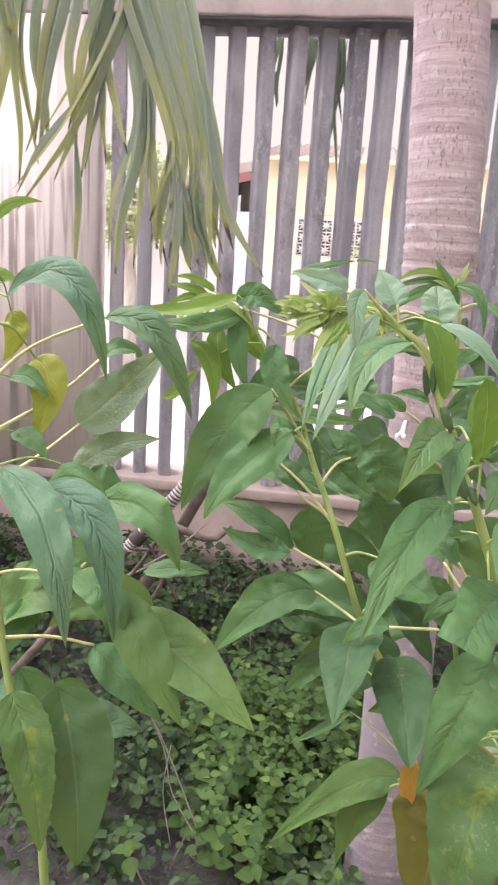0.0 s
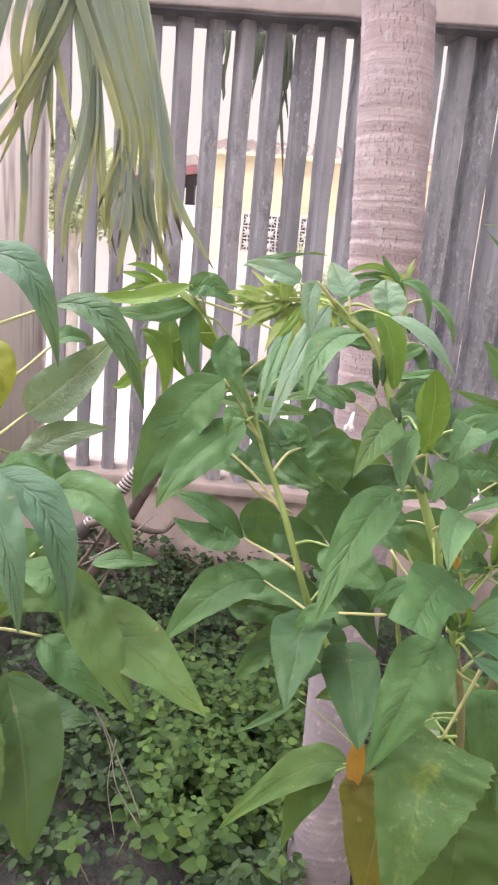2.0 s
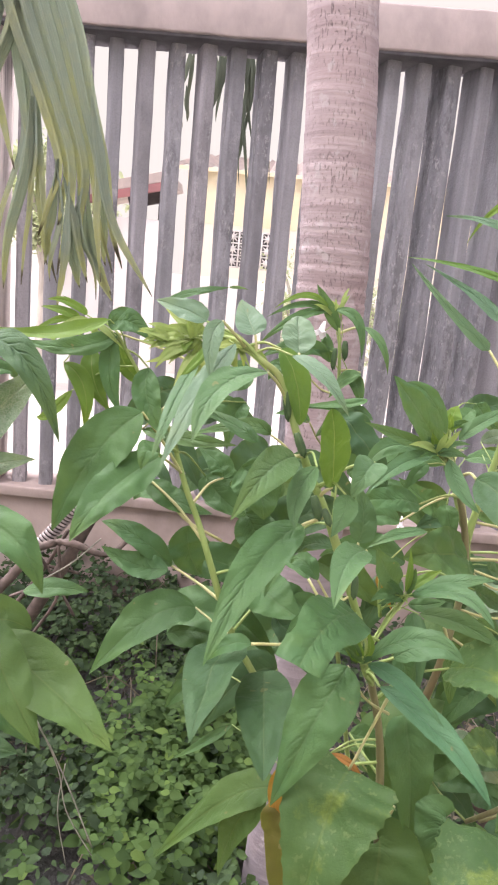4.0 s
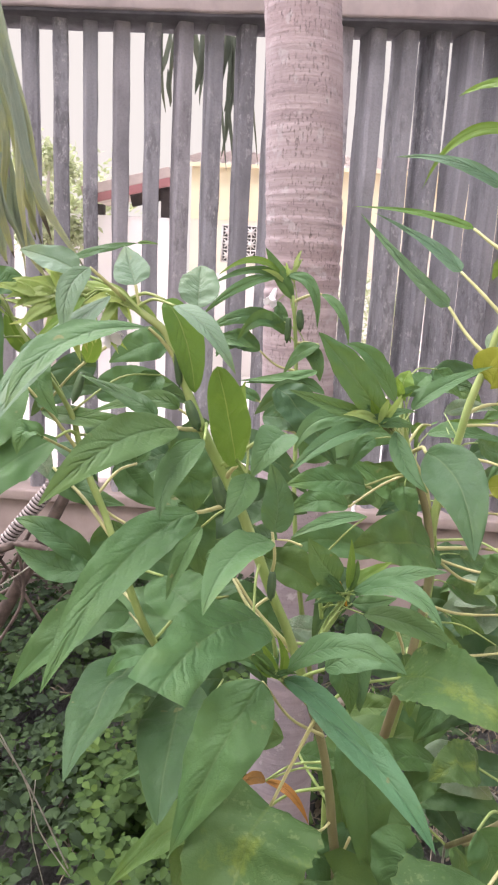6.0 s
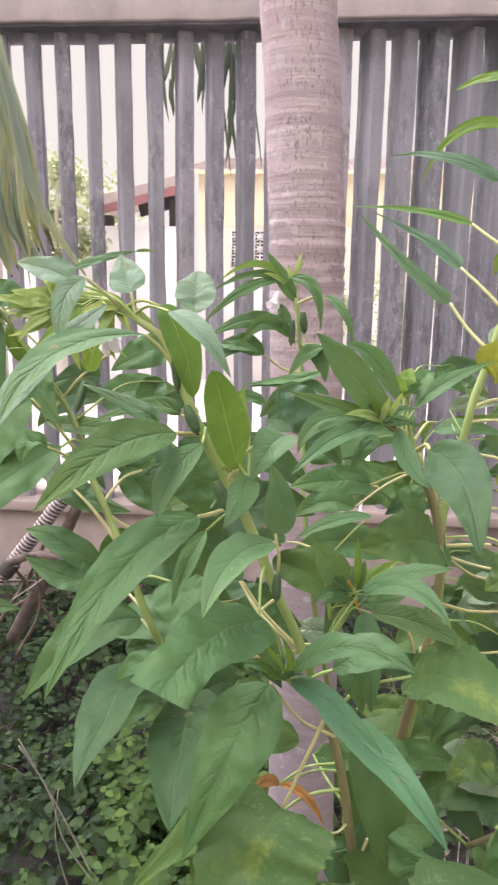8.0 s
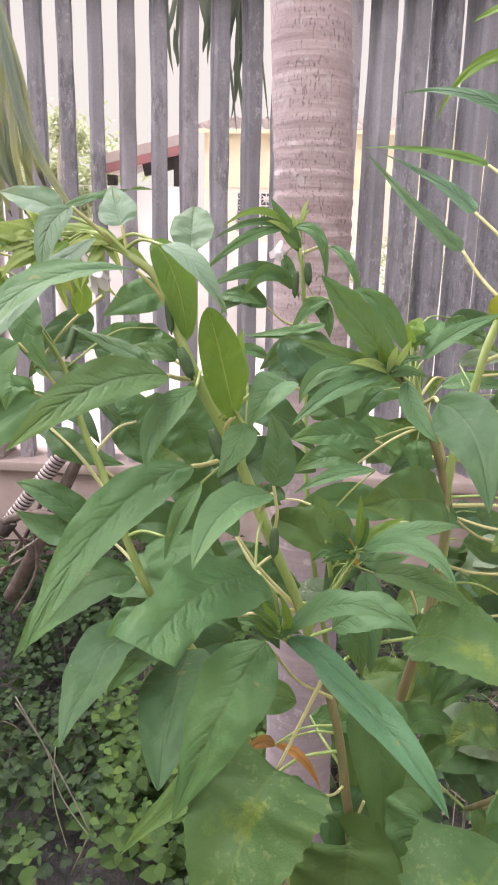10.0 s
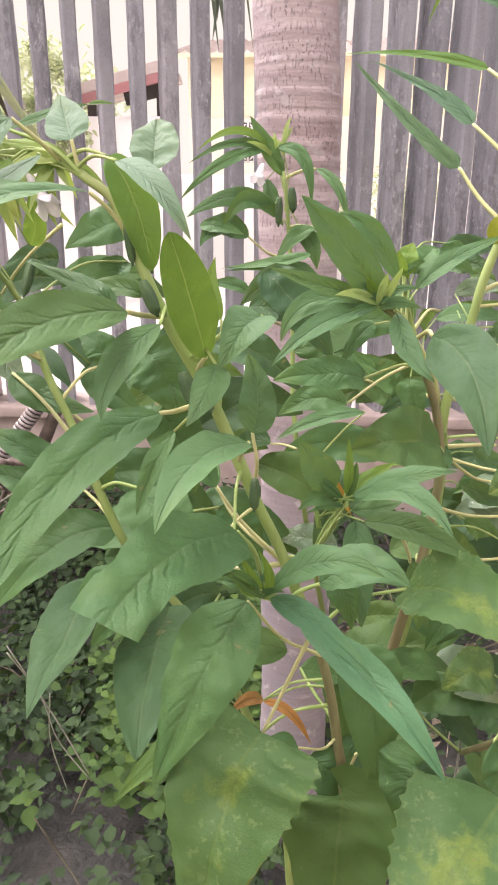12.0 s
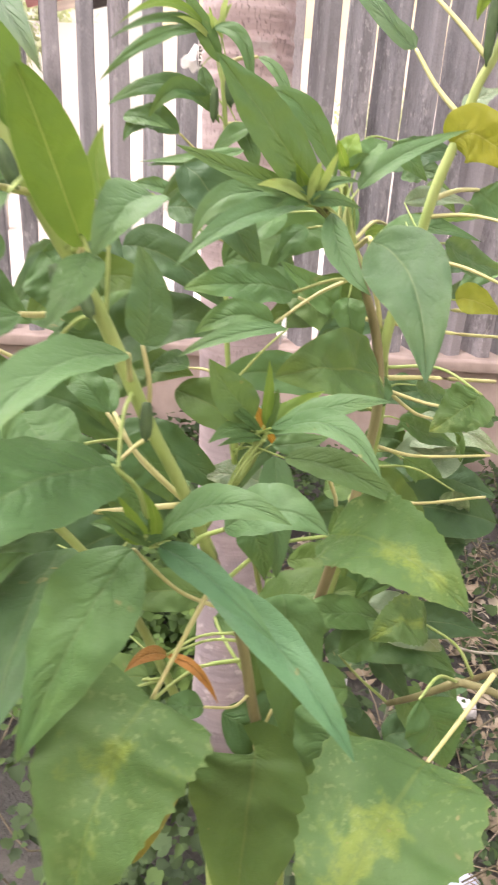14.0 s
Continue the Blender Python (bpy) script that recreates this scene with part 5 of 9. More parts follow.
capsule(B, (0.593, 0.360, 1.433), (0.593, 0.355, 1.410), 0.0036)
capsule(B, (0.510, 0.365, 1.605), (0.513, 0.365, 1.577), 0.0028)
capsule(B, (0.556, 0.370, 1.494), (0.563, 0.360, 1.480), 0.0036)
shoot = random.Random(44)
for i in range(26):
    t = shoot.random()
    x, y, z = 0.382 + 0.085 * t, 0.392 + 0.008 * shoot.uniform(-1, 1), 1.637 + 0.008 * math.sin(2.6 * t)
    size = 0.024 + 0.020 * t
    dx, dy, dz = -size * shoot.uniform(0.6, 1.1), size * shoot.uniform(-0.5, 0.3), size * shoot.choice((-0.65, -0.4, -0.1, 0.25, 0.4))
    leaf(B, (x, y, z), (x + dx * 0.5, y + dy * 0.5, z + dz * 0.5 + 0.003), (x + dx, y + dy, z + dz), (shoot.uniform(-0.3, 0.3), -0.80, 0.6), 0.0035 + 0.20 * size, FRESH)
flower(B, (0.441, 0.388, 1.632), (0.461, 0.368, 1.610), 0.0066)
leaf(B, (0.607, 0.310, 1.369), (0.638, 0.288, 1.364), (0.674, 0.275, 1.335), (0.113, -0.568, 0.815), 0.019, CRUMPLED)
leaf(B, (0.627, 0.340, 1.330), (0.681, 0.291, 1.313), (0.720, 0.255, 1.275), (0.114, -0.576, 0.810), 0.027, CRUMPLED)
leaf(B, (0.607, 0.310, 1.374), (0.639, 0.291, 1.408), (0.677, 0.280, 1.405), (-0.505, -0.380, 0.775), 0.024, SMOOTH)
leaf(B, (0.641, 0.360, 1.351), (0.672, 0.346, 1.375), (0.704, 0.340, 1.363), (-0.312, -0.476, 0.822), 0.035, SMOOTH)
leaf(B, (0.591, 0.320, 1.359), (0.563, 0.288, 1.319), (0.530, 0.270, 1.241), (-0.336, -0.794, 0.506), 0.057, GREEN)
leaf(B, (0.516, 0.425, 1.284), (0.518, 0.333, 1.288), (0.521, 0.265, 1.269), (-0.100, -0.400, 0.900), 0.058, DIMMED, "oval")
leaf(B, (0.603, 0.310, 1.257), (0.582, 0.269, 1.236), (0.562, 0.240, 1.141), (-0.224, -0.798, 0.559), 0.104, MOTTLED, "cordate")
leaf(B, (0.648, 0.400, 1.334), (0.663, 0.397, 1.320), (0.670, 0.400, 1.285), (0.440, -0.875, 0.204), 0.027, GREEN)
leaf(B, (0.600, 0.310, 1.370), (0.596, 0.303, 1.386), (0.587, 0.300, 1.405), (0.479, -0.875, -0.072), 0.008, YOUNG)
leaf(B, (0.604, 0.310, 1.373), (0.606, 0.303, 1.391), (0.599, 0.300, 1.410), (0.297, -0.931, -0.211), 0.007, YOUNG)
leaf(B, (0.600, 0.310, 1.373), (0.592, 0.304, 1.378), (0.581, 0.300, 1.391), (0.638, -0.727, 0.255), 0.007, YOUNG)
leaf(B, (0.631, 0.500, 1.170), (0.655, 0.497, 1.167), (0.691, 0.500, 1.160), (0.141, -0.415, 0.899), 0.030, GREEN)
leaf(B, (0.581, 0.330, 1.398), (0.593, 0.328, 1.381), (0.598, 0.330, 1.361), (0.370, -0.915, 0.163), 0.015, GREEN)
leaf(B, (0.715, 0.420, 1.314), (0.748, 0.369, 1.339), (0.791, 0.330, 1.322), (-0.444, -0.301, 0.844), 0.064, MOTTLED, "oval")
leaf(B, (0.600, 0.305, 1.378), (0.590, 0.290, 1.397), (0.581, 0.280, 1.406), (0.835, -0.539, 0.109), 0.005, GREEN)
leaf(B, (0.600, 0.305, 1.376), (0.598, 0.312, 1.383), (0.595, 0.321, 1.384), (0.069, -0.433, 0.899), 0.004, GREEN)
leaf(B, (0.603, 0.305, 1.371), (0.588, 0.301, 1.386), (0.578, 0.301, 1.390), (0.480, -0.741, 0.469), 0.007, GREEN)
leaf(B, (0.598, 0.305, 1.373), (0.600, 0.316, 1.384), (0.599, 0.329, 1.387), (-0.220, -0.471, 0.854), 0.006, GREEN)
leaf(B, (0.599, 0.305, 1.376), (0.582, 0.305, 1.383), (0.570, 0.309, 1.381), (0.017, -0.701, 0.713), 0.008, GREEN)
leaf(B, (0.603, 0.305, 1.375), (0.599, 0.316, 1.378), (0.596, 0.330, 1.375), (-0.135, -0.045, 0.990), 0.003, GREEN)
leaf(B, (0.598, 0.305, 1.373), (0.591, 0.308, 1.384), (0.583, 0.313, 1.387), (0.205, -0.743, 0.637), 0.007, GREEN)
leaf(B, (0.601, 0.305, 1.372), (0.607, 0.305, 1.377), (0.617, 0.306, 1.376), (-0.144, -0.713, 0.686), 0.005, GREEN)
leaf(B, (0.601, 0.305, 1.378), (0.609, 0.315, 1.373), (0.615, 0.328, 1.362), (0.886, -0.337, 0.319), 0.004, GREEN)
petiole(B, (0.634, 0.330, 1.324), (0.620, 0.320, 1.295), (0.603, 0.310, 1.257), 0.0015)
petiole(B, (0.644, 0.360, 1.289), (0.615, 0.345, 1.313), (0.591, 0.320, 1.359), 0.0013)
leaf(B, (0.555, 0.450, 1.387), (0.537, 0.479, 1.395), (0.525, 0.502, 1.380), (0.062, -0.587, 0.807), 0.024, GREEN)
petiole(B, (0.615, 0.395, 1.347), (0.576, 0.425, 1.366), (0.555, 0.450, 1.387), 0.0018)
leaf(B, (0.630, 0.400, 1.162), (0.612, 0.390, 1.169), (0.599, 0.387, 1.152), (-0.005, -0.437, 0.900), 0.024, GREEN)
petiole(B, (0.667, 0.450, 1.131), (0.653, 0.425, 1.139), (0.630, 0.400, 1.162), 0.0013)
petiole(B, (0.687, 0.450, 1.113), (0.681, 0.450, 1.092), (0.675, 0.450, 1.066), 0.0014)
leaf(B, (0.723, 0.460, 1.316), (0.733, 0.470, 1.280), (0.740, 0.480, 1.234), (-0.102, -0.516, 0.850), 0.025, GREEN)
petiole(B, (0.714, 0.460, 1.342), (0.721, 0.460, 1.325), (0.723, 0.460, 1.316), 0.0016)
petiole(B, (0.602, 0.320, 1.365), (0.604, 0.315, 1.368), (0.607, 0.310, 1.369), 0.0012, STEM)
petiole(B, (0.616, 0.366, 1.326), (0.620, 0.356, 1.334), (0.627, 0.340, 1.330), 0.0015, STEM)
petiole(B, (0.605, 0.330, 1.356), (0.604, 0.321, 1.367), (0.607, 0.310, 1.374), 0.0012, STEM)
petiole(B, (0.616, 0.366, 1.326), (0.626, 0.364, 1.341), (0.641, 0.360, 1.351), 0.0018, STEM)
petiole(B, (0.612, 0.393, 1.355), (0.629, 0.396, 1.351), (0.648, 0.400, 1.334), 0.0014, STEM)
petiole(B, (0.611, 0.350, 1.340), (0.607, 0.331, 1.355), (0.600, 0.310, 1.370), 0.0012, STEM)
petiole(B, (0.611, 0.350, 1.340), (0.608, 0.331, 1.357), (0.604, 0.310, 1.373), 0.0012, STEM)
petiole(B, (0.611, 0.350, 1.340), (0.608, 0.332, 1.358), (0.600, 0.310, 1.373), 0.0012, STEM)
petiole(B, (0.663, 0.445, 1.154), (0.642, 0.472, 1.168), (0.631, 0.500, 1.170), 0.0015, STEM)
petiole(B, (0.582, 0.380, 1.433), (0.580, 0.355, 1.425), (0.581, 0.330, 1.398), 0.0012, STEM)
petiole(B, (0.639, 0.417, 1.268), (0.672, 0.424, 1.298), (0.715, 0.420, 1.314), 0.0016, STEM)
petiole(B, (0.611, 0.350, 1.340), (0.608, 0.330, 1.361), (0.600, 0.305, 1.378), 0.0012, STEM)
petiole(B, (0.602, 0.320, 1.365), (0.602, 0.311, 1.371), (0.600, 0.305, 1.376), 0.0012, STEM)
petiole(B, (0.608, 0.340, 1.348), (0.608, 0.323, 1.361), (0.603, 0.305, 1.371), 0.0012, STEM)
petiole(B, (0.602, 0.320, 1.365), (0.600, 0.311, 1.370), (0.598, 0.305, 1.373), 0.0012, STEM)
petiole(B, (0.604, 0.325, 1.360), (0.603, 0.315, 1.370), (0.599, 0.305, 1.376), 0.0012, STEM)
petiole(B, (0.602, 0.320, 1.365), (0.603, 0.311, 1.371), (0.603, 0.305, 1.375), 0.0012, STEM)
petiole(B, (0.604, 0.325, 1.360), (0.602, 0.314, 1.367), (0.598, 0.305, 1.373), 0.0012, STEM)
petiole(B, (0.602, 0.320, 1.365), (0.600, 0.312, 1.369), (0.601, 0.305, 1.372), 0.0012, STEM)
petiole(B, (0.602, 0.320, 1.365), (0.601, 0.311, 1.374), (0.601, 0.305, 1.378), 0.0012, STEM)

stem(A, [(0.315, 0.500, 1.637, 0.0015), (0.337, 0.500, 1.602, 0.0019), (0.359, 0.500, 1.567, 0.0019), (0.385, 0.500, 1.526, 0.0027), (0.396, 0.490, 1.499, 0.0031), (0.409, 0.480, 1.468, 0.0035), (0.426, 0.475, 1.432, 0.0035), (0.443, 0.465, 1.391, 0.0039), (0.466, 0.470, 1.324, 0.0040), (0.481, 0.490, 1.281, 0.0041), (0.513, 0.520, 1.213, 0.0043), (0.548, 0.550, 1.128, 0.0046), (0.574, 0.575, 1.037, 0.0050), (0.599, 0.600, 0.931, 0.0053), (0.622, 0.620, 0.812, 0.0056), (0.642, 0.660, 0.400, 0.0070), (0.652, 0.680, -0.020, 0.0085)])
leaf(A, (0.355, 0.500, 1.597), (0.360, 0.475, 1.564), (0.386, 0.460, 1.528), (0.094, -0.841, 0.532), 0.031, GREEN)
leaf(A, (0.358, 0.460, 1.554), (0.310, 0.436, 1.501), (0.273, 0.430, 1.420), (-0.196, -0.923, 0.330), 0.061, GREEN)
leaf(A, (0.384, 0.460, 1.509), (0.340, 0.402, 1.480), (0.312, 0.360, 1.438), (0.120, -0.633, 0.765), 0.048, GREEN)
leaf(A, (0.313, 0.480, 1.648), (0.258, 0.463, 1.629), (0.196, 0.460, 1.630), (0.025, -0.739, 0.673), 0.020, YOUNG)
leaf(A, (0.319, 0.500, 1.632), (0.273, 0.484, 1.614), (0.215, 0.480, 1.618), (0.083, -0.825, 0.559), 0.026, GREEN)
leaf(A, (0.314, 0.500, 1.630), (0.316, 0.480, 1.589), (0.332, 0.470, 1.548), (0.169, -0.914, 0.369), 0.023, GREEN)
leaf(A, (0.284, 0.530, 1.610), (0.291, 0.510, 1.577), (0.314, 0.500, 1.543), (0.116, -0.887, 0.446), 0.026, YOUNG)
leaf(A, (0.310, 0.490, 1.640), (0.335, 0.476, 1.648), (0.365, 0.470, 1.628), (-0.221, -0.864, 0.452), 0.028, GREEN)
leaf(A, (0.277, 0.500, 1.645), (0.255, 0.497, 1.652), (0.231, 0.500, 1.654), (0.074, -0.916, 0.395), 0.010, YOUNG)
leaf(A, (0.277, 0.500, 1.644), (0.250, 0.496, 1.641), (0.219, 0.500, 1.622), (-0.107, -0.952, 0.288), 0.008, YOUNG)
leaf(A, (0.283, 0.500, 1.649), (0.261, 0.497, 1.662), (0.238, 0.500, 1.662), (0.114, -0.913, 0.391), 0.009, YOUNG)
leaf(A, (0.283, 0.500, 1.649), (0.272, 0.507, 1.657), (0.249, 0.520, 1.667), (-0.249, -0.846, 0.472), 0.008, YOUNG)
leaf(A, (0.259, 0.500, 1.594), (0.287, 0.485, 1.570), (0.290, 0.480, 1.523), (0.251, -0.898, 0.362), 0.022, YOUNG)
leaf(A, (0.264, 0.520, 1.560), (0.240, 0.517, 1.532), (0.223, 0.520, 1.525), (-0.320, -0.873, 0.368), 0.017, YOUNG)
leaf(A, (0.387, 0.580, 1.331), (0.335, 0.584, 1.367), (0.287, 0.600, 1.376), (0.211, -0.634, 0.744), 0.035, GREEN)
leaf(A, (0.385, 0.560, 1.334), (0.344, 0.565, 1.334), (0.293, 0.580, 1.349), (0.006, -0.593, 0.805), 0.038, GREEN)
leaf(A, (0.419, 0.620, 1.257), (0.358, 0.576, 1.251), (0.292, 0.550, 1.181), (-0.160, -0.578, 0.800), 0.067, GREEN)
leaf(A, (0.423, 0.550, 1.466), (0.448, 0.531, 1.445), (0.478, 0.520, 1.429), (-0.101, -0.846, 0.524), 0.035, GREEN, "oval")
leaf(A, (0.465, 0.600, 1.469), (0.490, 0.586, 1.444), (0.500, 0.580, 1.407), (0.069, -0.937, 0.342), 0.065, GREEN, "oval")
leaf(A, (0.347, 0.520, 1.576), (0.323, 0.517, 1.599), (0.317, 0.520, 1.624), (0.198, -0.972, 0.125), 0.019, YOUNG)
leaf(A, (0.348, 0.520, 1.522), (0.405, 0.493, 1.522), (0.462, 0.480, 1.523), (-0.246, -0.686, 0.684), 0.022, GREEN)
leaf(A, (0.485, 0.420, 1.542), (0.459, 0.430, 1.556), (0.409, 0.450, 1.571), (0.104, -0.533, 0.840), 0.020, GREEN)
leaf(A, (0.498, 0.460, 1.543), (0.466, 0.464, 1.549), (0.403, 0.480, 1.528), (-0.254, -0.653, 0.714), 0.020, GREEN)
leaf(A, (0.360, 0.520, 1.463), (0.393, 0.505, 1.445), (0.440, 0.500, 1.434), (0.144, -0.581, 0.801), 0.034, GREEN)
leaf(A, (0.447, 0.520, 1.473), (0.440, 0.527, 1.488), (0.414, 0.540, 1.502), (0.194, -0.694, 0.693), 0.032, GREEN)
leaf(A, (0.471, 0.550, 1.595), (0.445, 0.536, 1.590), (0.415, 0.530, 1.573), (0.106, -0.859, 0.501), 0.038, GREEN)
leaf(A, (0.465, 0.550, 1.561), (0.453, 0.536, 1.545), (0.448, 0.530, 1.506), (-0.174, -0.909, 0.380), 0.030, GREEN)
leaf(A, (0.335, 0.660, 1.296), (0.365, 0.656, 1.311), (0.414, 0.660, 1.315), (-0.177, -0.660, 0.730), 0.042, PALE)
leaf(A, (0.448, 0.600, 1.176), (0.419, 0.586, 1.158), (0.391, 0.580, 1.124), (-0.243, -0.782, 0.574), 0.033, GREEN)
leaf(A, (0.489, 0.450, 1.383), (0.513, 0.420, 1.375), (0.553, 0.400, 1.361), (-0.029, -0.442, 0.897), 0.058, GREEN)
leaf(A, (0.558, 0.580, 1.018), (0.483, 0.597, 0.975), (0.384, 0.640, 0.826), (-0.733, -0.423, 0.533), 0.058, OLIVE)
leaf(A, (0.543, 0.580, 0.995), (0.503, 0.591, 0.942), (0.485, 0.620, 0.823), (-0.644, -0.764, 0.038), 0.048, OLIVE)
leaf(A, (0.484, 0.650, 1.063), (0.446, 0.645, 1.032), (0.399, 0.650, 0.994), (-0.476, -0.659, 0.583), 0.015, GREEN)
leaf(A, (0.474, 0.620, 1.400), (0.496, 0.604, 1.369), (0.514, 0.600, 1.310), (0.286, -0.900, 0.330), 0.058, GREEN)
leaf(A, (0.402, 0.600, 1.382), (0.407, 0.596, 1.345), (0.425, 0.600, 1.314), (0.437, -0.888, 0.144), 0.055, GREEN)
leaf(A, (0.545, 0.550, 1.321), (0.569, 0.546, 1.296), (0.585, 0.550, 1.258), (0.360, -0.904, 0.231), 0.045, GREEN)
leaf(A, (0.286, 0.500, 1.643), (0.292, 0.505, 1.630), (0.301, 0.516, 1.605), (0.517, -0.843, -0.148), 0.0086, FRESH)
leaf(A, (0.283, 0.500, 1.644), (0.261, 0.490, 1.634), (0.247, 0.485, 1.613), (0.118, -0.940, 0.320), 0.0101, FRESH)
leaf(A, (0.285, 0.500, 1.645), (0.269, 0.492, 1.643), (0.253, 0.489, 1.631), (0.183, -0.930, 0.319), 0.0050, FRESH)
leaf(A, (0.288, 0.500, 1.644), (0.305, 0.494, 1.635), (0.328, 0.493, 1.615), (0.112, -0.917, 0.384), 0.0072, FRESH)
leaf(A, (0.288, 0.500, 1.642), (0.278, 0.505, 1.632), (0.270, 0.514, 1.614), (-0.308, -0.916, -0.256), 0.0050, FRESH)
leaf(A, (0.283, 0.500, 1.640), (0.264, 0.506, 1.630), (0.243, 0.518, 1.609), (-0.371, -0.927, -0.057), 0.0094, FRESH)
leaf(A, (0.439, 0.630, 1.401), (0.505, 0.607, 1.448), (0.565, 0.600, 1.444), (-0.337, -0.855, 0.394), 0.047, OLIVE)
leaf(A, (0.416, 0.690, 1.403), (0.460, 0.664, 1.398), (0.501, 0.650, 1.375), (-0.029, -0.616, 0.787), 0.053, GREEN, "oval")
leaf(A, (0.476, 0.700, 1.381), (0.534, 0.673, 1.403), (0.588, 0.660, 1.395), (-0.305, -0.597, 0.742), 0.057, OLIVE, "oval")
leaf(A, (0.501, 0.640, 1.360), (0.565, 0.628, 1.406), (0.627, 0.630, 1.396), (-0.242, -0.714, 0.657), 0.066, DIMMED, "oval")
leaf(A, (0.539, 0.770, 1.402), (0.480, 0.758, 1.415), (0.419, 0.760, 1.397), (0.023, -0.651, 0.758), 0.063, GREEN, "oval")
leaf(A, (0.500, 0.770, 1.453), (0.470, 0.759, 1.431), (0.437, 0.760, 1.366), (-0.374, -0.851, 0.370), 0.067, DIMMED, "oval")
leaf(A, (0.449, 0.730, 1.274), (0.519, 0.722, 1.325), (0.586, 0.730, 1.318), (-0.216, -0.708, 0.672), 0.067, OLIVE)
leaf(A, (0.318, 0.590, 1.518), (0.368, 0.559, 1.544), (0.410, 0.540, 1.542), (-0.511, -0.813, 0.281), 0.038, DIMMED, "oval")
leaf(A, (0.365, 0.660, 1.521), (0.414, 0.649, 1.537), (0.460, 0.650, 1.538), (-0.166, -0.901, 0.400), 0.043, GREEN, "oval")
leaf(A, (0.346, 0.680, 1.492), (0.382, 0.654, 1.464), (0.414, 0.640, 1.413), (0.256, -0.756, 0.603), 0.037, DIMMED)
leaf(A, (0.252, 0.700, 1.463), (0.283, 0.680, 1.438), (0.309, 0.670, 1.400), (0.368, -0.665, 0.650), 0.041, PALE)
leaf(A, (0.305, 0.690, 1.444), (0.342, 0.660, 1.442), (0.374, 0.640, 1.414), (0.037, -0.473, 0.880), 0.029, DIMMED)
leaf(A, (0.372, 0.640, 1.553), (0.336, 0.634, 1.541), (0.293, 0.640, 1.490), (-0.166, -0.963, 0.211), 0.040, DIMMED, "oval")
leaf(A, (0.490, 0.740, 1.231), (0.559, 0.722, 1.228), (0.628, 0.720, 1.176), (0.248, -0.529, 0.812), 0.066, GREEN, "oval")
leaf(A, (0.539, 0.600, 1.189), (0.491, 0.573, 1.182), (0.442, 0.560, 1.108), (-0.137, -0.815, 0.563), 0.059, DIMMED)
leaf(A, (0.530, 0.690, 1.225), (0.561, 0.675, 1.194), (0.592, 0.670, 1.143), (0.519, -0.652, 0.553), 0.053, DIMMED)
leaf(A, (0.348, 0.740, 1.177), (0.448, 0.715, 1.206), (0.541, 0.710, 1.140), (0.090, -0.485, 0.870), 0.080, GREEN)
leaf(A, (0.589, 0.790, 1.190), (0.525, 0.780, 1.152), (0.458, 0.790, 1.062), (-0.483, -0.723, 0.494), 0.096, GREEN, "oval")
leaf(A, (0.503, 0.610, 1.163), (0.453, 0.590, 1.192), (0.401, 0.580, 1.168), (0.233, -0.684, 0.691), 0.052, DIMMED)
leaf(A, (0.617, 0.610, 1.109), (0.561, 0.599, 1.121), (0.505, 0.600, 1.100), (-0.003, -0.621, 0.784), 0.048, OLIVE)
leaf(A, (0.396, 0.680, 1.296), (0.466, 0.667, 1.301), (0.533, 0.670, 1.237), (0.173, -0.822, 0.543), 0.056, GREEN, "oval")
leaf(A, (0.366, 0.740, 1.149), (0.432, 0.733, 1.160), (0.496, 0.740, 1.115), (0.205, -0.600, 0.773), 0.057, GREEN, "oval")
leaf(A, (0.372, 0.840, 1.409), (0.412, 0.815, 1.418), (0.453, 0.800, 1.403), (-0.325, -0.741, 0.588), 0.044, DIMMED)
leaf(A, (0.381, 0.680, 1.503), (0.430, 0.669, 1.527), (0.484, 0.670, 1.508), (-0.106, -0.787, 0.608), 0.041, DIMMED)
leaf(A, (0.438, 0.810, 1.413), (0.398, 0.799, 1.401), (0.360, 0.800, 1.354), (-0.240, -0.858, 0.454), 0.051, DIMMED)
petiole(A, (0.460, 0.469, 1.341), (0.425, 0.525, 1.337), (0.387, 0.580, 1.331), 0.0017)
petiole(A, (0.481, 0.490, 1.281), (0.449, 0.560, 1.268), (0.419, 0.620, 1.257), 0.0016)
petiole(A, (0.402, 0.485, 1.484), (0.378, 0.475, 1.523), (0.358, 0.460, 1.554), 0.0017)
petiole(A, (0.437, 0.469, 1.407), (0.399, 0.494, 1.441), (0.360, 0.520, 1.463), 0.0018)
leaf(A, (0.386, 0.420, 1.518), (0.377, 0.402, 1.526), (0.372, 0.393, 1.508), (0.040, -0.660, 0.750), 0.026, GREEN)
petiole(A, (0.402, 0.485, 1.484), (0.395, 0.450, 1.502), (0.386, 0.420, 1.518), 0.0015)
petiole(A, (0.416, 0.500, 1.603), (0.368, 0.500, 1.620), (0.319, 0.500, 1.632), 0.0014)
petiole(A, (0.424, 0.500, 1.595), (0.386, 0.510, 1.565), (0.348, 0.520, 1.522), 0.0014)
petiole(A, (0.526, 0.460, 1.521), (0.512, 0.460, 1.534), (0.498, 0.460, 1.543), 0.0014)
leaf(A, (0.377, 0.600, 1.409), (0.345, 0.610, 1.421), (0.324, 0.620, 1.403), (0.200, -0.601, 0.774), 0.030, GREEN)
petiole(A, (0.448, 0.600, 1.365), (0.402, 0.600, 1.387), (0.377, 0.600, 1.409), 0.0018)
petiole(A, (0.417, 0.477, 1.450), (0.432, 0.500, 1.469), (0.447, 0.520, 1.473), 0.0015)
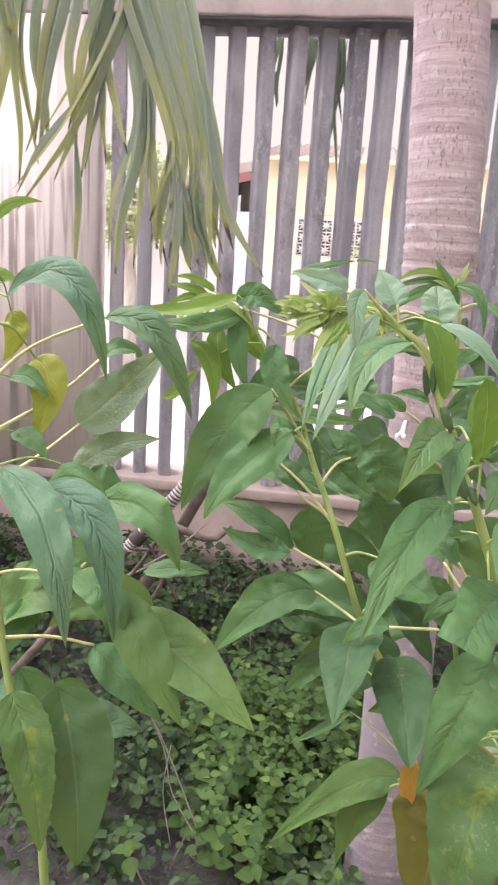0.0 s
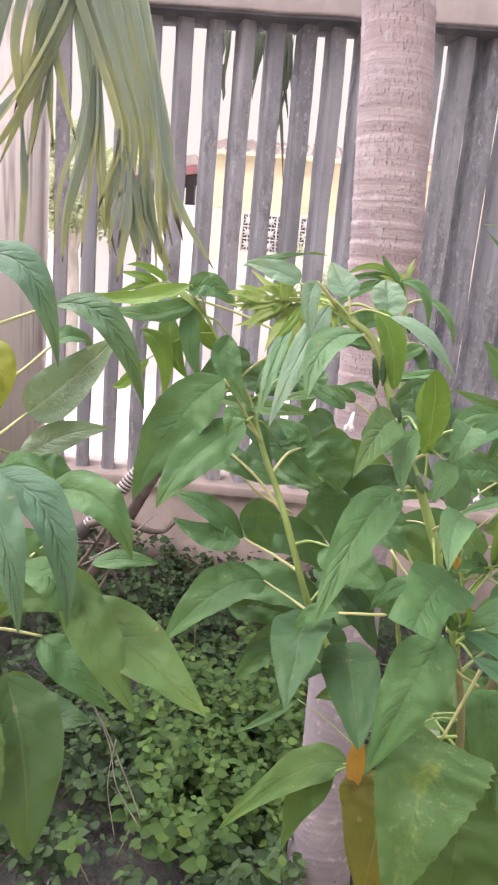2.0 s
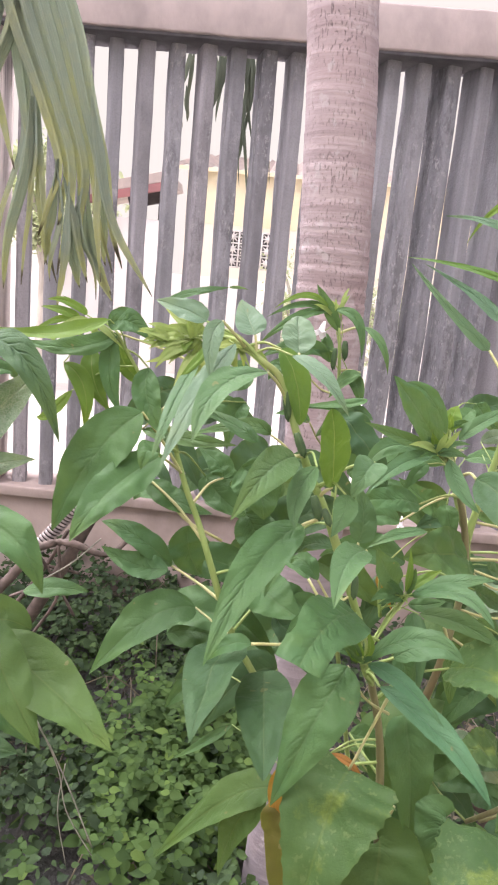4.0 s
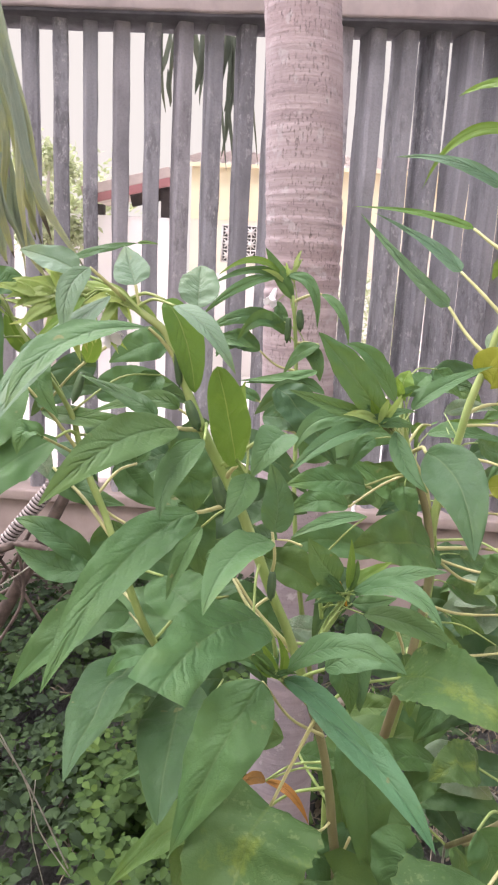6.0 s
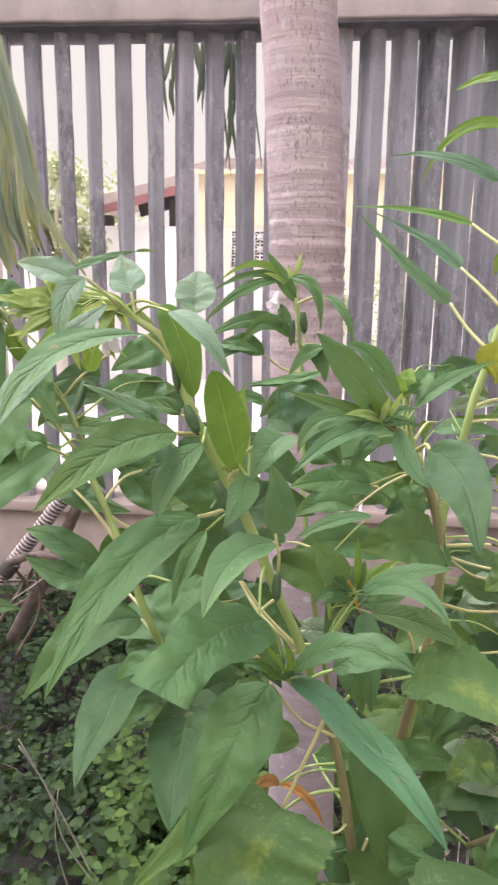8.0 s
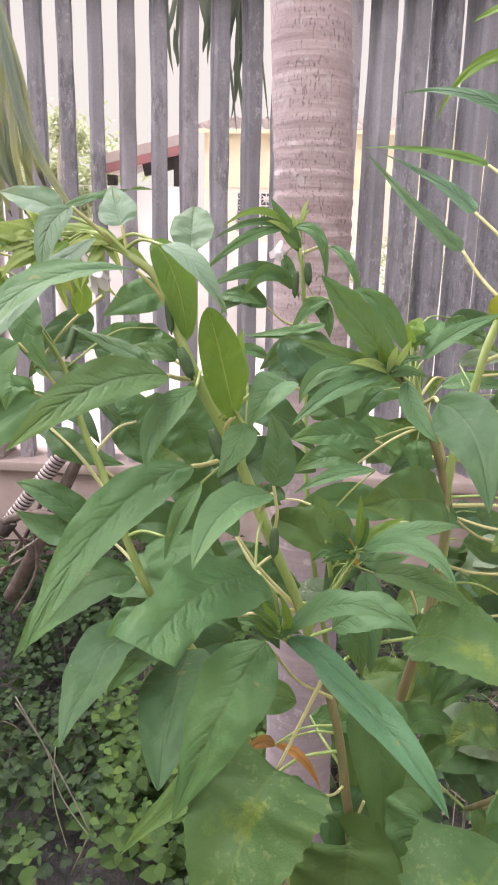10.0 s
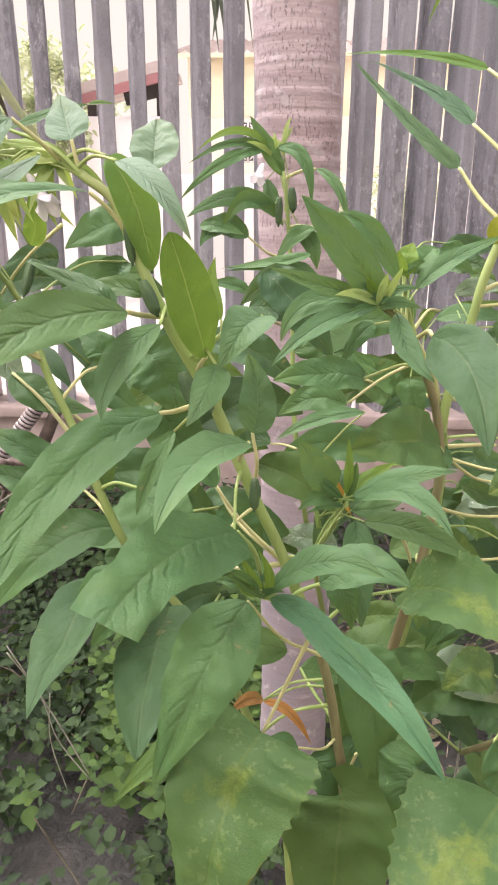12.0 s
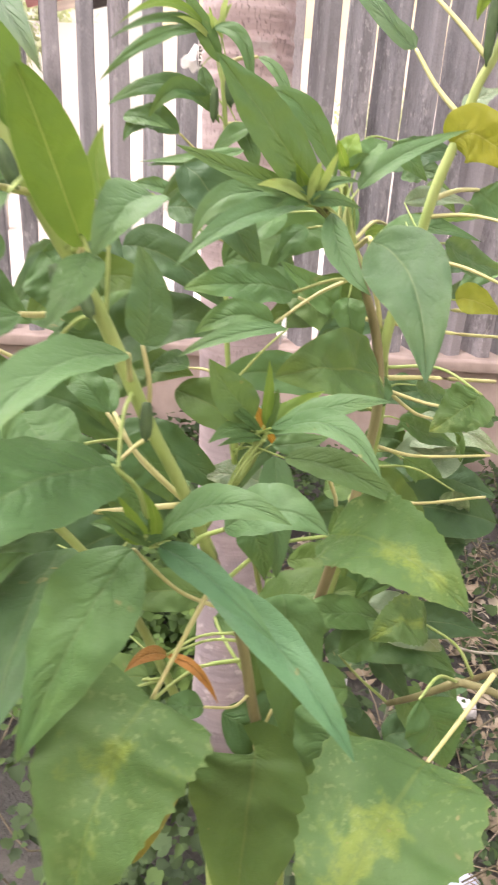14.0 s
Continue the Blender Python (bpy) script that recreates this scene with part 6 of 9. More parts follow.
petiole(A, (0.329, 0.500, 1.615), (0.341, 0.501, 1.610), (0.355, 0.500, 1.597), 0.0011, STEM)
petiole(A, (0.393, 0.492, 1.506), (0.390, 0.478, 1.512), (0.384, 0.460, 1.509), 0.0016, STEM)
petiole(A, (0.329, 0.500, 1.615), (0.324, 0.491, 1.635), (0.313, 0.480, 1.648), 0.0008, STEM)
petiole(A, (0.315, 0.500, 1.637), (0.298, 0.517, 1.631), (0.284, 0.530, 1.610), 0.0009, STEM)
petiole(A, (0.315, 0.500, 1.637), (0.312, 0.495, 1.639), (0.310, 0.490, 1.640), 0.0009, STEM)
petiole(A, (0.329, 0.500, 1.615), (0.308, 0.500, 1.634), (0.277, 0.500, 1.645), 0.0008, STEM)
petiole(A, (0.315, 0.500, 1.637), (0.299, 0.500, 1.644), (0.277, 0.500, 1.644), 0.0008, STEM)
petiole(A, (0.329, 0.500, 1.615), (0.310, 0.500, 1.635), (0.283, 0.500, 1.649), 0.0008, STEM)
petiole(A, (0.329, 0.500, 1.615), (0.310, 0.498, 1.635), (0.283, 0.500, 1.649), 0.0008, STEM)
petiole(A, (0.315, 0.500, 1.637), (0.285, 0.501, 1.626), (0.259, 0.500, 1.594), 0.0008, STEM)
petiole(A, (0.340, 0.500, 1.598), (0.307, 0.510, 1.591), (0.264, 0.520, 1.560), 0.0008, STEM)
petiole(A, (0.393, 0.492, 1.506), (0.403, 0.524, 1.496), (0.423, 0.550, 1.466), 0.0012, STEM)
petiole(A, (0.385, 0.500, 1.526), (0.369, 0.510, 1.552), (0.347, 0.520, 1.576), 0.0008, STEM)
petiole(A, (0.385, 0.500, 1.526), (0.427, 0.528, 1.559), (0.465, 0.550, 1.561), 0.0010, STEM)
petiole(A, (0.529, 0.534, 1.174), (0.485, 0.564, 1.188), (0.448, 0.600, 1.176), 0.0011, STEM)
petiole(A, (0.449, 0.466, 1.374), (0.466, 0.460, 1.383), (0.489, 0.450, 1.383), 0.0016, STEM)
petiole(A, (0.578, 0.579, 1.020), (0.554, 0.572, 1.022), (0.558, 0.580, 1.018), 0.0016, STEM)
petiole(A, (0.578, 0.579, 1.020), (0.547, 0.572, 1.012), (0.543, 0.580, 0.995), 0.0016, STEM)
petiole(A, (0.571, 0.572, 1.047), (0.520, 0.605, 1.069), (0.484, 0.650, 1.063), 0.0008, STEM)
petiole(A, (0.475, 0.482, 1.297), (0.506, 0.516, 1.324), (0.545, 0.550, 1.321), 0.0015, STEM)
petiole(A, (0.315, 0.500, 1.637), (0.300, 0.499, 1.645), (0.286, 0.500, 1.643), 0.0008, STEM)
petiole(A, (0.315, 0.500, 1.637), (0.301, 0.501, 1.644), (0.283, 0.500, 1.644), 0.0008, STEM)
petiole(A, (0.315, 0.500, 1.637), (0.302, 0.501, 1.644), (0.285, 0.500, 1.645), 0.0008, STEM)
petiole(A, (0.315, 0.500, 1.637), (0.300, 0.500, 1.644), (0.288, 0.500, 1.644), 0.0008, STEM)
petiole(A, (0.315, 0.500, 1.637), (0.303, 0.499, 1.643), (0.288, 0.500, 1.642), 0.0008, STEM)
petiole(A, (0.315, 0.500, 1.637), (0.301, 0.499, 1.642), (0.283, 0.500, 1.640), 0.0008, STEM)
petiole(A, (0.536, 0.540, 1.156), (0.532, 0.567, 1.183), (0.539, 0.600, 1.189), 0.0016, STEM)
petiole(A, (0.551, 0.552, 1.119), (0.521, 0.577, 1.148), (0.503, 0.610, 1.163), 0.0016, STEM)
capsule(A, (0.400, 0.490, 1.567), (0.393, 0.480, 1.538), 0.0039)
capsule(A, (0.509, 0.420, 1.596), (0.514, 0.420, 1.566), 0.0037)
leaf(A, (0.358, 0.575, 1.672), (0.397, 0.575, 1.685), (0.432, 0.575, 1.692), (-0.1, -0.800, 0.590), 0.0115, GREEN)
leaf(A, (0.432, 0.575, 1.692), (0.442, 0.575, 1.693), (0.455, 0.575, 1.692), (-0.1, -0.800, 0.590), 0.0050, OLIVE)
flower(A, (0.512, 0.620, 1.503), (0.507, 0.608, 1.481), 0.0055)

stem(H, [(0.082, 0.400, 1.681, 0.0020), (0.084, 0.380, 1.585, 0.0028), (0.087, 0.370, 1.445, 0.0037), (0.094, 0.370, 1.292, 0.0043), (0.114, 0.370, 1.160, 0.0044), (0.138, 0.370, 1.033, 0.0050), (0.140, 0.380, 0.930, 0.0052), (0.155, 0.420, 0.419, 0.0060), (0.160, 0.440, -0.020, 0.0068)])
leaf(H, (0.103, 0.380, 1.635), (0.183, 0.339, 1.657), (0.228, 0.315, 1.572), (-0.006, -0.704, 0.711), 0.038, SHEEN)
leaf(H, (0.181, 0.440, 1.617), (0.244, 0.412, 1.606), (0.287, 0.400, 1.525), (0.252, -0.744, 0.619), 0.034, SHEEN)
leaf(H, (0.130, 0.500, 1.486), (0.170, 0.522, 1.523), (0.216, 0.560, 1.577), (0.300, -0.902, 0.311), 0.058, PALE, "oval")
leaf(H, (0.122, 0.500, 1.425), (0.167, 0.504, 1.460), (0.223, 0.520, 1.473), (-0.041, -0.886, 0.462), 0.040, PALE)
leaf(H, (0.157, 0.260, 1.500), (0.223, 0.194, 1.482), (0.261, 0.147, 1.411), (0.285, -0.416, 0.863), 0.040, SHEEN)
leaf(H, (0.185, 0.270, 1.480), (0.251, 0.227, 1.472), (0.278, 0.200, 1.390), (0.304, -0.572, 0.761), 0.038, SHEEN)
leaf(H, (0.201, 0.360, 1.442), (0.262, 0.334, 1.450), (0.300, 0.320, 1.399), (0.107, -0.599, 0.794), 0.045, GREEN)
leaf(H, (0.196, 0.320, 1.381), (0.239, 0.295, 1.376), (0.255, 0.280, 1.330), (0.306, -0.547, 0.779), 0.040, GREEN)
leaf(H, (0.240, 0.320, 1.373), (0.281, 0.278, 1.338), (0.324, 0.250, 1.287), (0.329, -0.547, 0.770), 0.048, OLIVE)
leaf(H, (0.249, 0.330, 1.350), (0.323, 0.285, 1.324), (0.387, 0.250, 1.293), (0.494, -0.646, 0.581), 0.058, OLIVE)
leaf(H, (0.181, 0.420, 1.251), (0.220, 0.404, 1.225), (0.268, 0.400, 1.180), (0.431, -0.581, 0.691), 0.048, GREEN)
leaf(H, (0.190, 0.300, 1.275), (0.222, 0.263, 1.212), (0.233, 0.240, 1.132), (0.478, -0.750, 0.457), 0.075, DIMMED, "oval")
leaf(H, (0.162, 0.260, 1.288), (0.193, 0.234, 1.240), (0.207, 0.220, 1.161), (0.546, -0.723, 0.422), 0.045, MOTTLED, "oval")
leaf(H, (0.104, 0.440, 1.569), (0.130, 0.415, 1.541), (0.119, 0.400, 1.486), (0.340, -0.821, 0.459), 0.040, YELLOW, "oval")
leaf(H, (0.086, 0.420, 1.550), (0.113, 0.407, 1.552), (0.137, 0.400, 1.536), (-0.054, -0.667, 0.743), 0.024, GREEN)
leaf(H, (0.099, 0.400, 1.496), (0.123, 0.387, 1.492), (0.145, 0.380, 1.476), (0.097, -0.570, 0.816), 0.025, GREEN)
leaf(H, (0.152, 0.360, 1.456), (0.188, 0.346, 1.471), (0.221, 0.340, 1.458), (-0.204, -0.621, 0.757), 0.029, GREEN)
leaf(H, (0.049, 0.450, 1.701), (0.076, 0.446, 1.725), (0.109, 0.450, 1.729), (-0.108, -0.967, 0.233), 0.014, YOUNG)
leaf(H, (0.049, 0.500, 1.156), (0.082, 0.495, 1.108), (0.096, 0.500, 1.066), (0.732, -0.567, 0.377), 0.053, GREEN)
leaf(H, (0.184, 0.600, 1.264), (0.231, 0.595, 1.277), (0.276, 0.600, 1.273), (-0.076, -0.601, 0.796), 0.030, GREEN)
leaf(H, (0.160, 0.450, 1.442), (0.181, 0.447, 1.435), (0.207, 0.450, 1.402), (0.529, -0.580, 0.619), 0.037, GREEN)
leaf(H, (0.051, 0.420, 1.645), (0.074, 0.418, 1.652), (0.094, 0.420, 1.650), (-0.061, -0.882, 0.467), 0.023, YOUNG)
leaf(H, (0.077, 0.440, 1.617), (0.089, 0.427, 1.595), (0.077, 0.420, 1.565), (0.293, -0.892, 0.343), 0.026, YELLOW)
leaf(H, (-0.002, 0.500, 1.205), (0.092, 0.470, 1.282), (0.173, 0.460, 1.281), (-0.427, -0.609, 0.668), 0.083, OLIVE, "oval")
leaf(H, (0.092, 0.480, 1.257), (0.075, 0.456, 1.246), (0.054, 0.440, 1.193), (-0.021, -0.839, 0.543), 0.038, GREEN)
leaf(H, (0.176, 0.530, 1.303), (0.129, 0.514, 1.287), (0.078, 0.510, 1.240), (-0.256, -0.733, 0.630), 0.045, GREEN)
leaf(H, (0.103, 0.470, 1.092), (0.167, 0.464, 1.117), (0.227, 0.470, 1.113), (-0.157, -0.393, 0.906), 0.067, DIMMED)
leaf(H, (0.131, 0.540, 1.111), (0.093, 0.515, 1.091), (0.052, 0.500, 1.033), (-0.049, -0.869, 0.493), 0.056, OLIVE)
leaf(H, (0.136, 0.570, 1.051), (0.081, 0.550, 1.054), (0.025, 0.540, 1.025), (-0.055, -0.535, 0.843), 0.062, DIMMED)
leaf(H, (-0.010, 0.540, 1.090), (0.073, 0.517, 1.096), (0.148, 0.510, 1.057), (0.116, -0.397, 0.910), 0.068, DIMMED)
leaf(H, (0.177, 0.490, 1.307), (0.126, 0.469, 1.324), (0.072, 0.460, 1.301), (0.130, -0.617, 0.776), 0.061, GREEN, "oval")
leaf(H, (0.204, 0.580, 1.220), (0.136, 0.558, 1.237), (0.068, 0.550, 1.189), (0.016, -0.751, 0.660), 0.063, OLIVE)
petiole(H, (0.085, 0.378, 1.550), (0.125, 0.390, 1.588), (0.181, 0.440, 1.617), 0.0018)
petiole(H, (0.087, 0.370, 1.445), (0.106, 0.440, 1.460), (0.130, 0.500, 1.486), 0.0020)
leaf(H, (0.157, 0.500, 1.567), (0.174, 0.538, 1.576), (0.185, 0.567, 1.557), (0.199, -0.672, 0.713), 0.029, GREEN)
petiole(H, (0.086, 0.374, 1.498), (0.129, 0.440, 1.531), (0.157, 0.500, 1.567), 0.0019)
petiole(H, (0.097, 0.370, 1.275), (0.139, 0.395, 1.269), (0.181, 0.420, 1.251), 0.0020)
leaf(H, (0.155, 0.360, 1.362), (0.185, 0.370, 1.367), (0.205, 0.380, 1.348), (0.193, -0.543, 0.818), 0.026, GREEN)
petiole(H, (0.092, 0.370, 1.349), (0.123, 0.365, 1.359), (0.155, 0.360, 1.362), 0.0016)
leaf(H, (0.180, 0.440, 1.355), (0.176, 0.485, 1.340), (0.173, 0.519, 1.304), (0.176, -0.559, 0.810), 0.029, GREEN)
petiole(H, (0.189, 0.360, 1.373), (0.184, 0.400, 1.365), (0.180, 0.440, 1.355), 0.0011)
petiole(H, (0.083, 0.390, 1.633), (0.092, 0.386, 1.637), (0.103, 0.380, 1.635), 0.0013, STEM)
petiole(H, (0.084, 0.385, 1.609), (0.093, 0.415, 1.600), (0.104, 0.440, 1.569), 0.0013, STEM)
petiole(H, (0.085, 0.378, 1.550), (0.082, 0.400, 1.554), (0.086, 0.420, 1.550), 0.0008, STEM)
petiole(H, (0.086, 0.374, 1.498), (0.090, 0.388, 1.500), (0.099, 0.400, 1.496), 0.0009, STEM)
petiole(H, (0.088, 0.370, 1.426), (0.115, 0.367, 1.447), (0.152, 0.360, 1.456), 0.0010, STEM)
petiole(H, (0.082, 0.398, 1.669), (0.060, 0.424, 1.688), (0.049, 0.450, 1.701), 0.0008, STEM)
petiole(H, (0.087, 0.371, 1.463), (0.117, 0.411, 1.467), (0.160, 0.450, 1.442), 0.0013, STEM)
petiole(H, (0.083, 0.388, 1.621), (0.063, 0.404, 1.636), (0.051, 0.420, 1.645), 0.0008, STEM)
petiole(H, (0.083, 0.395, 1.657), (0.080, 0.419, 1.646), (0.077, 0.440, 1.617), 0.0009, STEM)

stem(C, [(0.594, 0.900, 1.642, 0.0024), (0.602, 0.900, 1.572, 0.0030), (0.607, 0.890, 1.506, 0.0030), (0.611, 0.880, 1.440, 0.0034), (0.616, 0.860, 1.322, 0.0036), (0.640, 0.845, 1.150, 0.0040), (0.690, 0.840, 0.906, 0.0043), (0.696, 0.840, 0.833, 0.0044), (0.706, 0.850, 0.479, 0.0048), (0.711, 0.860, -0.020, 0.0055)])
leaf(C, (0.594, 0.900, 1.636), (0.571, 0.895, 1.674), (0.550, 0.900, 1.708), (0.091, -0.994, 0.056), 0.022, GREEN)
leaf(C, (0.583, 0.900, 1.669), (0.620, 0.874, 1.656), (0.631, 0.860, 1.596), (-0.088, -0.897, 0.433), 0.018, GREEN)
leaf(C, (0.636, 0.920, 1.645), (0.665, 0.895, 1.622), (0.679, 0.880, 1.575), (0.052, -0.854, 0.517), 0.015, GREEN)
leaf(C, (0.577, 0.900, 1.668), (0.535, 0.874, 1.689), (0.486, 0.860, 1.665), (0.339, -0.809, 0.481), 0.012, YOUNG)
leaf(C, (0.575, 0.900, 1.671), (0.527, 0.873, 1.674), (0.475, 0.860, 1.650), (0.222, -0.820, 0.527), 0.013, GREEN)
leaf(C, (0.577, 0.900, 1.668), (0.521, 0.862, 1.653), (0.466, 0.840, 1.607), (0.109, -0.799, 0.591), 0.018, GREEN)
leaf(C, (0.583, 0.900, 1.603), (0.526, 0.873, 1.610), (0.471, 0.860, 1.585), (0.198, -0.800, 0.566), 0.028, GREEN)
leaf(C, (0.585, 0.900, 1.584), (0.549, 0.875, 1.606), (0.517, 0.860, 1.574), (0.403, -0.799, 0.446), 0.026, GREEN)
leaf(C, (0.485, 0.880, 1.574), (0.514, 0.866, 1.573), (0.545, 0.860, 1.564), (-0.153, -0.770, 0.620), 0.021, GREEN)
leaf(C, (0.637, 0.900, 1.572), (0.612, 0.875, 1.562), (0.586, 0.860, 1.530), (-0.030, -0.700, 0.714), 0.024, GREEN)
leaf(C, (0.616, 0.900, 1.573), (0.633, 0.886, 1.550), (0.641, 0.880, 1.519), (0.199, -0.884, 0.424), 0.026, GREEN)
leaf(C, (0.571, 0.920, 1.632), (0.581, 0.906, 1.604), (0.595, 0.900, 1.572), (0.012, -0.948, 0.319), 0.019, GREEN)
leaf(C, (0.630, 0.720, 1.554), (0.595, 0.704, 1.546), (0.533, 0.700, 1.539), (0.001, -0.602, 0.799), 0.017, GREEN)
leaf(C, (0.642, 0.720, 1.525), (0.602, 0.704, 1.541), (0.540, 0.700, 1.536), (0.208, -0.595, 0.777), 0.022, GREEN)
leaf(C, (0.602, 0.880, 1.499), (0.613, 0.866, 1.468), (0.615, 0.860, 1.436), (0.141, -0.936, 0.323), 0.025, GREEN)
leaf(C, (0.557, 0.800, 1.498), (0.533, 0.797, 1.509), (0.502, 0.800, 1.507), (0.111, -0.774, 0.623), 0.019, GREEN)
leaf(C, (0.587, 0.900, 1.664), (0.597, 0.899, 1.684), (0.605, 0.902, 1.695), (-0.183, -0.969, 0.164), 0.0072, FRESH)
leaf(C, (0.583, 0.900, 1.658), (0.564, 0.883, 1.672), (0.547, 0.872, 1.676), (0.612, -0.791, -0.005), 0.0072, FRESH)
leaf(C, (0.594, 0.900, 1.663), (0.596, 0.898, 1.690), (0.603, 0.901, 1.707), (-0.235, -0.970, 0.070), 0.0072, FRESH)
leaf(C, (0.595, 0.900, 1.659), (0.584, 0.900, 1.677), (0.564, 0.904, 1.684), (0.086, -0.961, 0.262), 0.0079, FRESH)
leaf(C, (0.585, 0.900, 1.663), (0.583, 0.887, 1.679), (0.581, 0.878, 1.688), (0.373, -0.720, -0.585), 0.0043, FRESH)
petiole(C, (0.595, 0.900, 1.633), (0.616, 0.910, 1.642), (0.636, 0.920, 1.645), 0.0022)
petiole(C, (0.602, 0.900, 1.572), (0.619, 0.900, 1.574), (0.637, 0.900, 1.572), 0.0020)
leaf(C, (0.550, 0.880, 1.560), (0.511, 0.875, 1.572), (0.486, 0.874, 1.548), (0.064, -0.710, 0.701), 0.038, GREEN)
petiole(C, (0.605, 0.894, 1.531), (0.575, 0.890, 1.539), (0.550, 0.880, 1.560), 0.0017)
petiole(C, (0.611, 0.880, 1.440), (0.580, 0.840, 1.459), (0.557, 0.800, 1.498), 0.0017)
petiole(C, (0.602, 0.900, 1.572), (0.601, 0.900, 1.605), (0.594, 0.900, 1.636), 0.0009, STEM)
petiole(C, (0.594, 0.900, 1.642), (0.587, 0.901, 1.660), (0.583, 0.900, 1.669), 0.0008, STEM)
petiole(C, (0.594, 0.900, 1.642), (0.588, 0.901, 1.657), (0.577, 0.900, 1.668), 0.0008, STEM)
petiole(C, (0.594, 0.900, 1.642), (0.587, 0.901, 1.659), (0.575, 0.900, 1.671), 0.0008, STEM)
petiole(C, (0.594, 0.900, 1.642), (0.588, 0.901, 1.658), (0.577, 0.900, 1.668), 0.0008, STEM)
petiole(C, (0.600, 0.900, 1.589), (0.593, 0.901, 1.598), (0.583, 0.900, 1.603), 0.0009, STEM)
petiole(C, (0.602, 0.900, 1.572), (0.595, 0.901, 1.580), (0.585, 0.900, 1.584), 0.0011, STEM)
petiole(C, (0.599, 0.900, 1.598), (0.606, 0.901, 1.590), (0.616, 0.900, 1.573), 0.0009, STEM)
petiole(C, (0.594, 0.900, 1.642), (0.582, 0.911, 1.642), (0.571, 0.920, 1.632), 0.0008, STEM)
petiole(C, (0.605, 0.894, 1.531), (0.603, 0.888, 1.520), (0.602, 0.880, 1.499), 0.0008, STEM)
petiole(C, (0.598, 0.900, 1.607), (0.590, 0.900, 1.636), (0.587, 0.900, 1.664), 0.0008, STEM)
petiole(C, (0.597, 0.900, 1.616), (0.592, 0.902, 1.639), (0.583, 0.900, 1.658), 0.0008, STEM)
petiole(C, (0.599, 0.900, 1.598), (0.595, 0.900, 1.631), (0.594, 0.900, 1.663), 0.0008, STEM)
petiole(C, (0.598, 0.900, 1.607), (0.600, 0.900, 1.635), (0.595, 0.900, 1.659), 0.0008, STEM)
petiole(C, (0.598, 0.900, 1.607), (0.592, 0.903, 1.636), (0.585, 0.900, 1.663), 0.0008, STEM)
capsule(C, (0.605, 0.890, 1.622), (0.608, 0.890, 1.590), 0.0055)
capsule(C, (0.590, 0.880, 1.610), (0.589, 0.880, 1.573), 0.0048)
flower(C, (0.568, 0.880, 1.650), (0.561, 0.866, 1.629), 0.0085)

stem(D, [(0.687, 0.500, 1.533, 0.0023), (0.716, 0.540, 1.506, 0.0029), (0.745, 0.580, 1.451, 0.0039), (0.763, 0.600, 1.401, 0.0045), (0.770, 0.600, 1.347, 0.0046), (0.766, 0.600, 1.291, 0.0047), (0.756, 0.600, 1.219, 0.0053), (0.744, 0.620, 1.130, 0.0060), (0.727, 0.640, 1.000, 0.0063), (0.717, 0.660, 0.820, 0.0067), (0.732, 0.700, 0.369, 0.0078), (0.737, 0.720, -0.020, 0.0088)], STEMBROWN)
stem(D, [(0.715, 0.580, 1.548, 0.0021), (0.728, 0.600, 1.502, 0.0027), (0.759, 0.620, 1.421, 0.0037), (0.773, 0.630, 1.405, 0.0042)])
leaf(D, (0.692, 0.500, 1.535), (0.650, 0.473, 1.586), (0.620, 0.460, 1.619), (0.546, -0.833, 0.088), 0.034, GREEN)
leaf(D, (0.685, 0.500, 1.535), (0.637, 0.474, 1.552), (0.596, 0.460, 1.567), (0.495, -0.718, 0.489), 0.017, SMOOTH)
leaf(D, (0.682, 0.500, 1.531), (0.638, 0.453, 1.525), (0.601, 0.420, 1.499), (0.236, -0.558, 0.796), 0.019, SMOOTH)
leaf(D, (0.678, 0.520, 1.534), (0.628, 0.495, 1.534), (0.606, 0.480, 1.505), (0.122, -0.716, 0.688), 0.022, SMOOTH)
leaf(D, (0.706, 0.550, 1.546), (0.680, 0.545, 1.589), (0.651, 0.550, 1.603), (0.354, -0.870, 0.343), 0.022, GREEN)
leaf(D, (0.725, 0.560, 1.538), (0.756, 0.573, 1.563), (0.813, 0.600, 1.584), (-0.109, -0.684, 0.721), 0.019, SMOOTH)
leaf(D, (0.701, 0.500, 1.527), (0.708, 0.465, 1.503), (0.726, 0.440, 1.484), (-0.147, -0.635, 0.758), 0.02, SMOOTH)
leaf(D, (0.728, 0.480, 1.512), (0.744, 0.407, 1.502), (0.748, 0.350, 1.458), (-0.250, -0.880, 0.400), 0.049, DIMMED)
leaf(D, (0.679, 0.520, 1.465), (0.639, 0.495, 1.475), (0.600, 0.480, 1.472), (0.365, -0.606, 0.707), 0.034, GREEN, "oval")
leaf(D, (0.674, 0.440, 1.459), (0.638, 0.415, 1.460), (0.606, 0.400, 1.448), (0.097, -0.414, 0.905), 0.015, SMOOTH)
leaf(D, (0.712, 0.560, 1.550), (0.715, 0.568, 1.565), (0.722, 0.580, 1.577), (-0.073, -0.787, 0.613), 0.023, YOUNG, "oval")
leaf(D, (0.724, 0.580, 1.549), (0.736, 0.588, 1.566), (0.749, 0.600, 1.571), (-0.048, -0.715, 0.698), 0.024, GREEN)
leaf(D, (0.687, 0.540, 1.510), (0.673, 0.527, 1.501), (0.657, 0.520, 1.476), (-0.046, -0.844, 0.534), 0.017, GREEN)
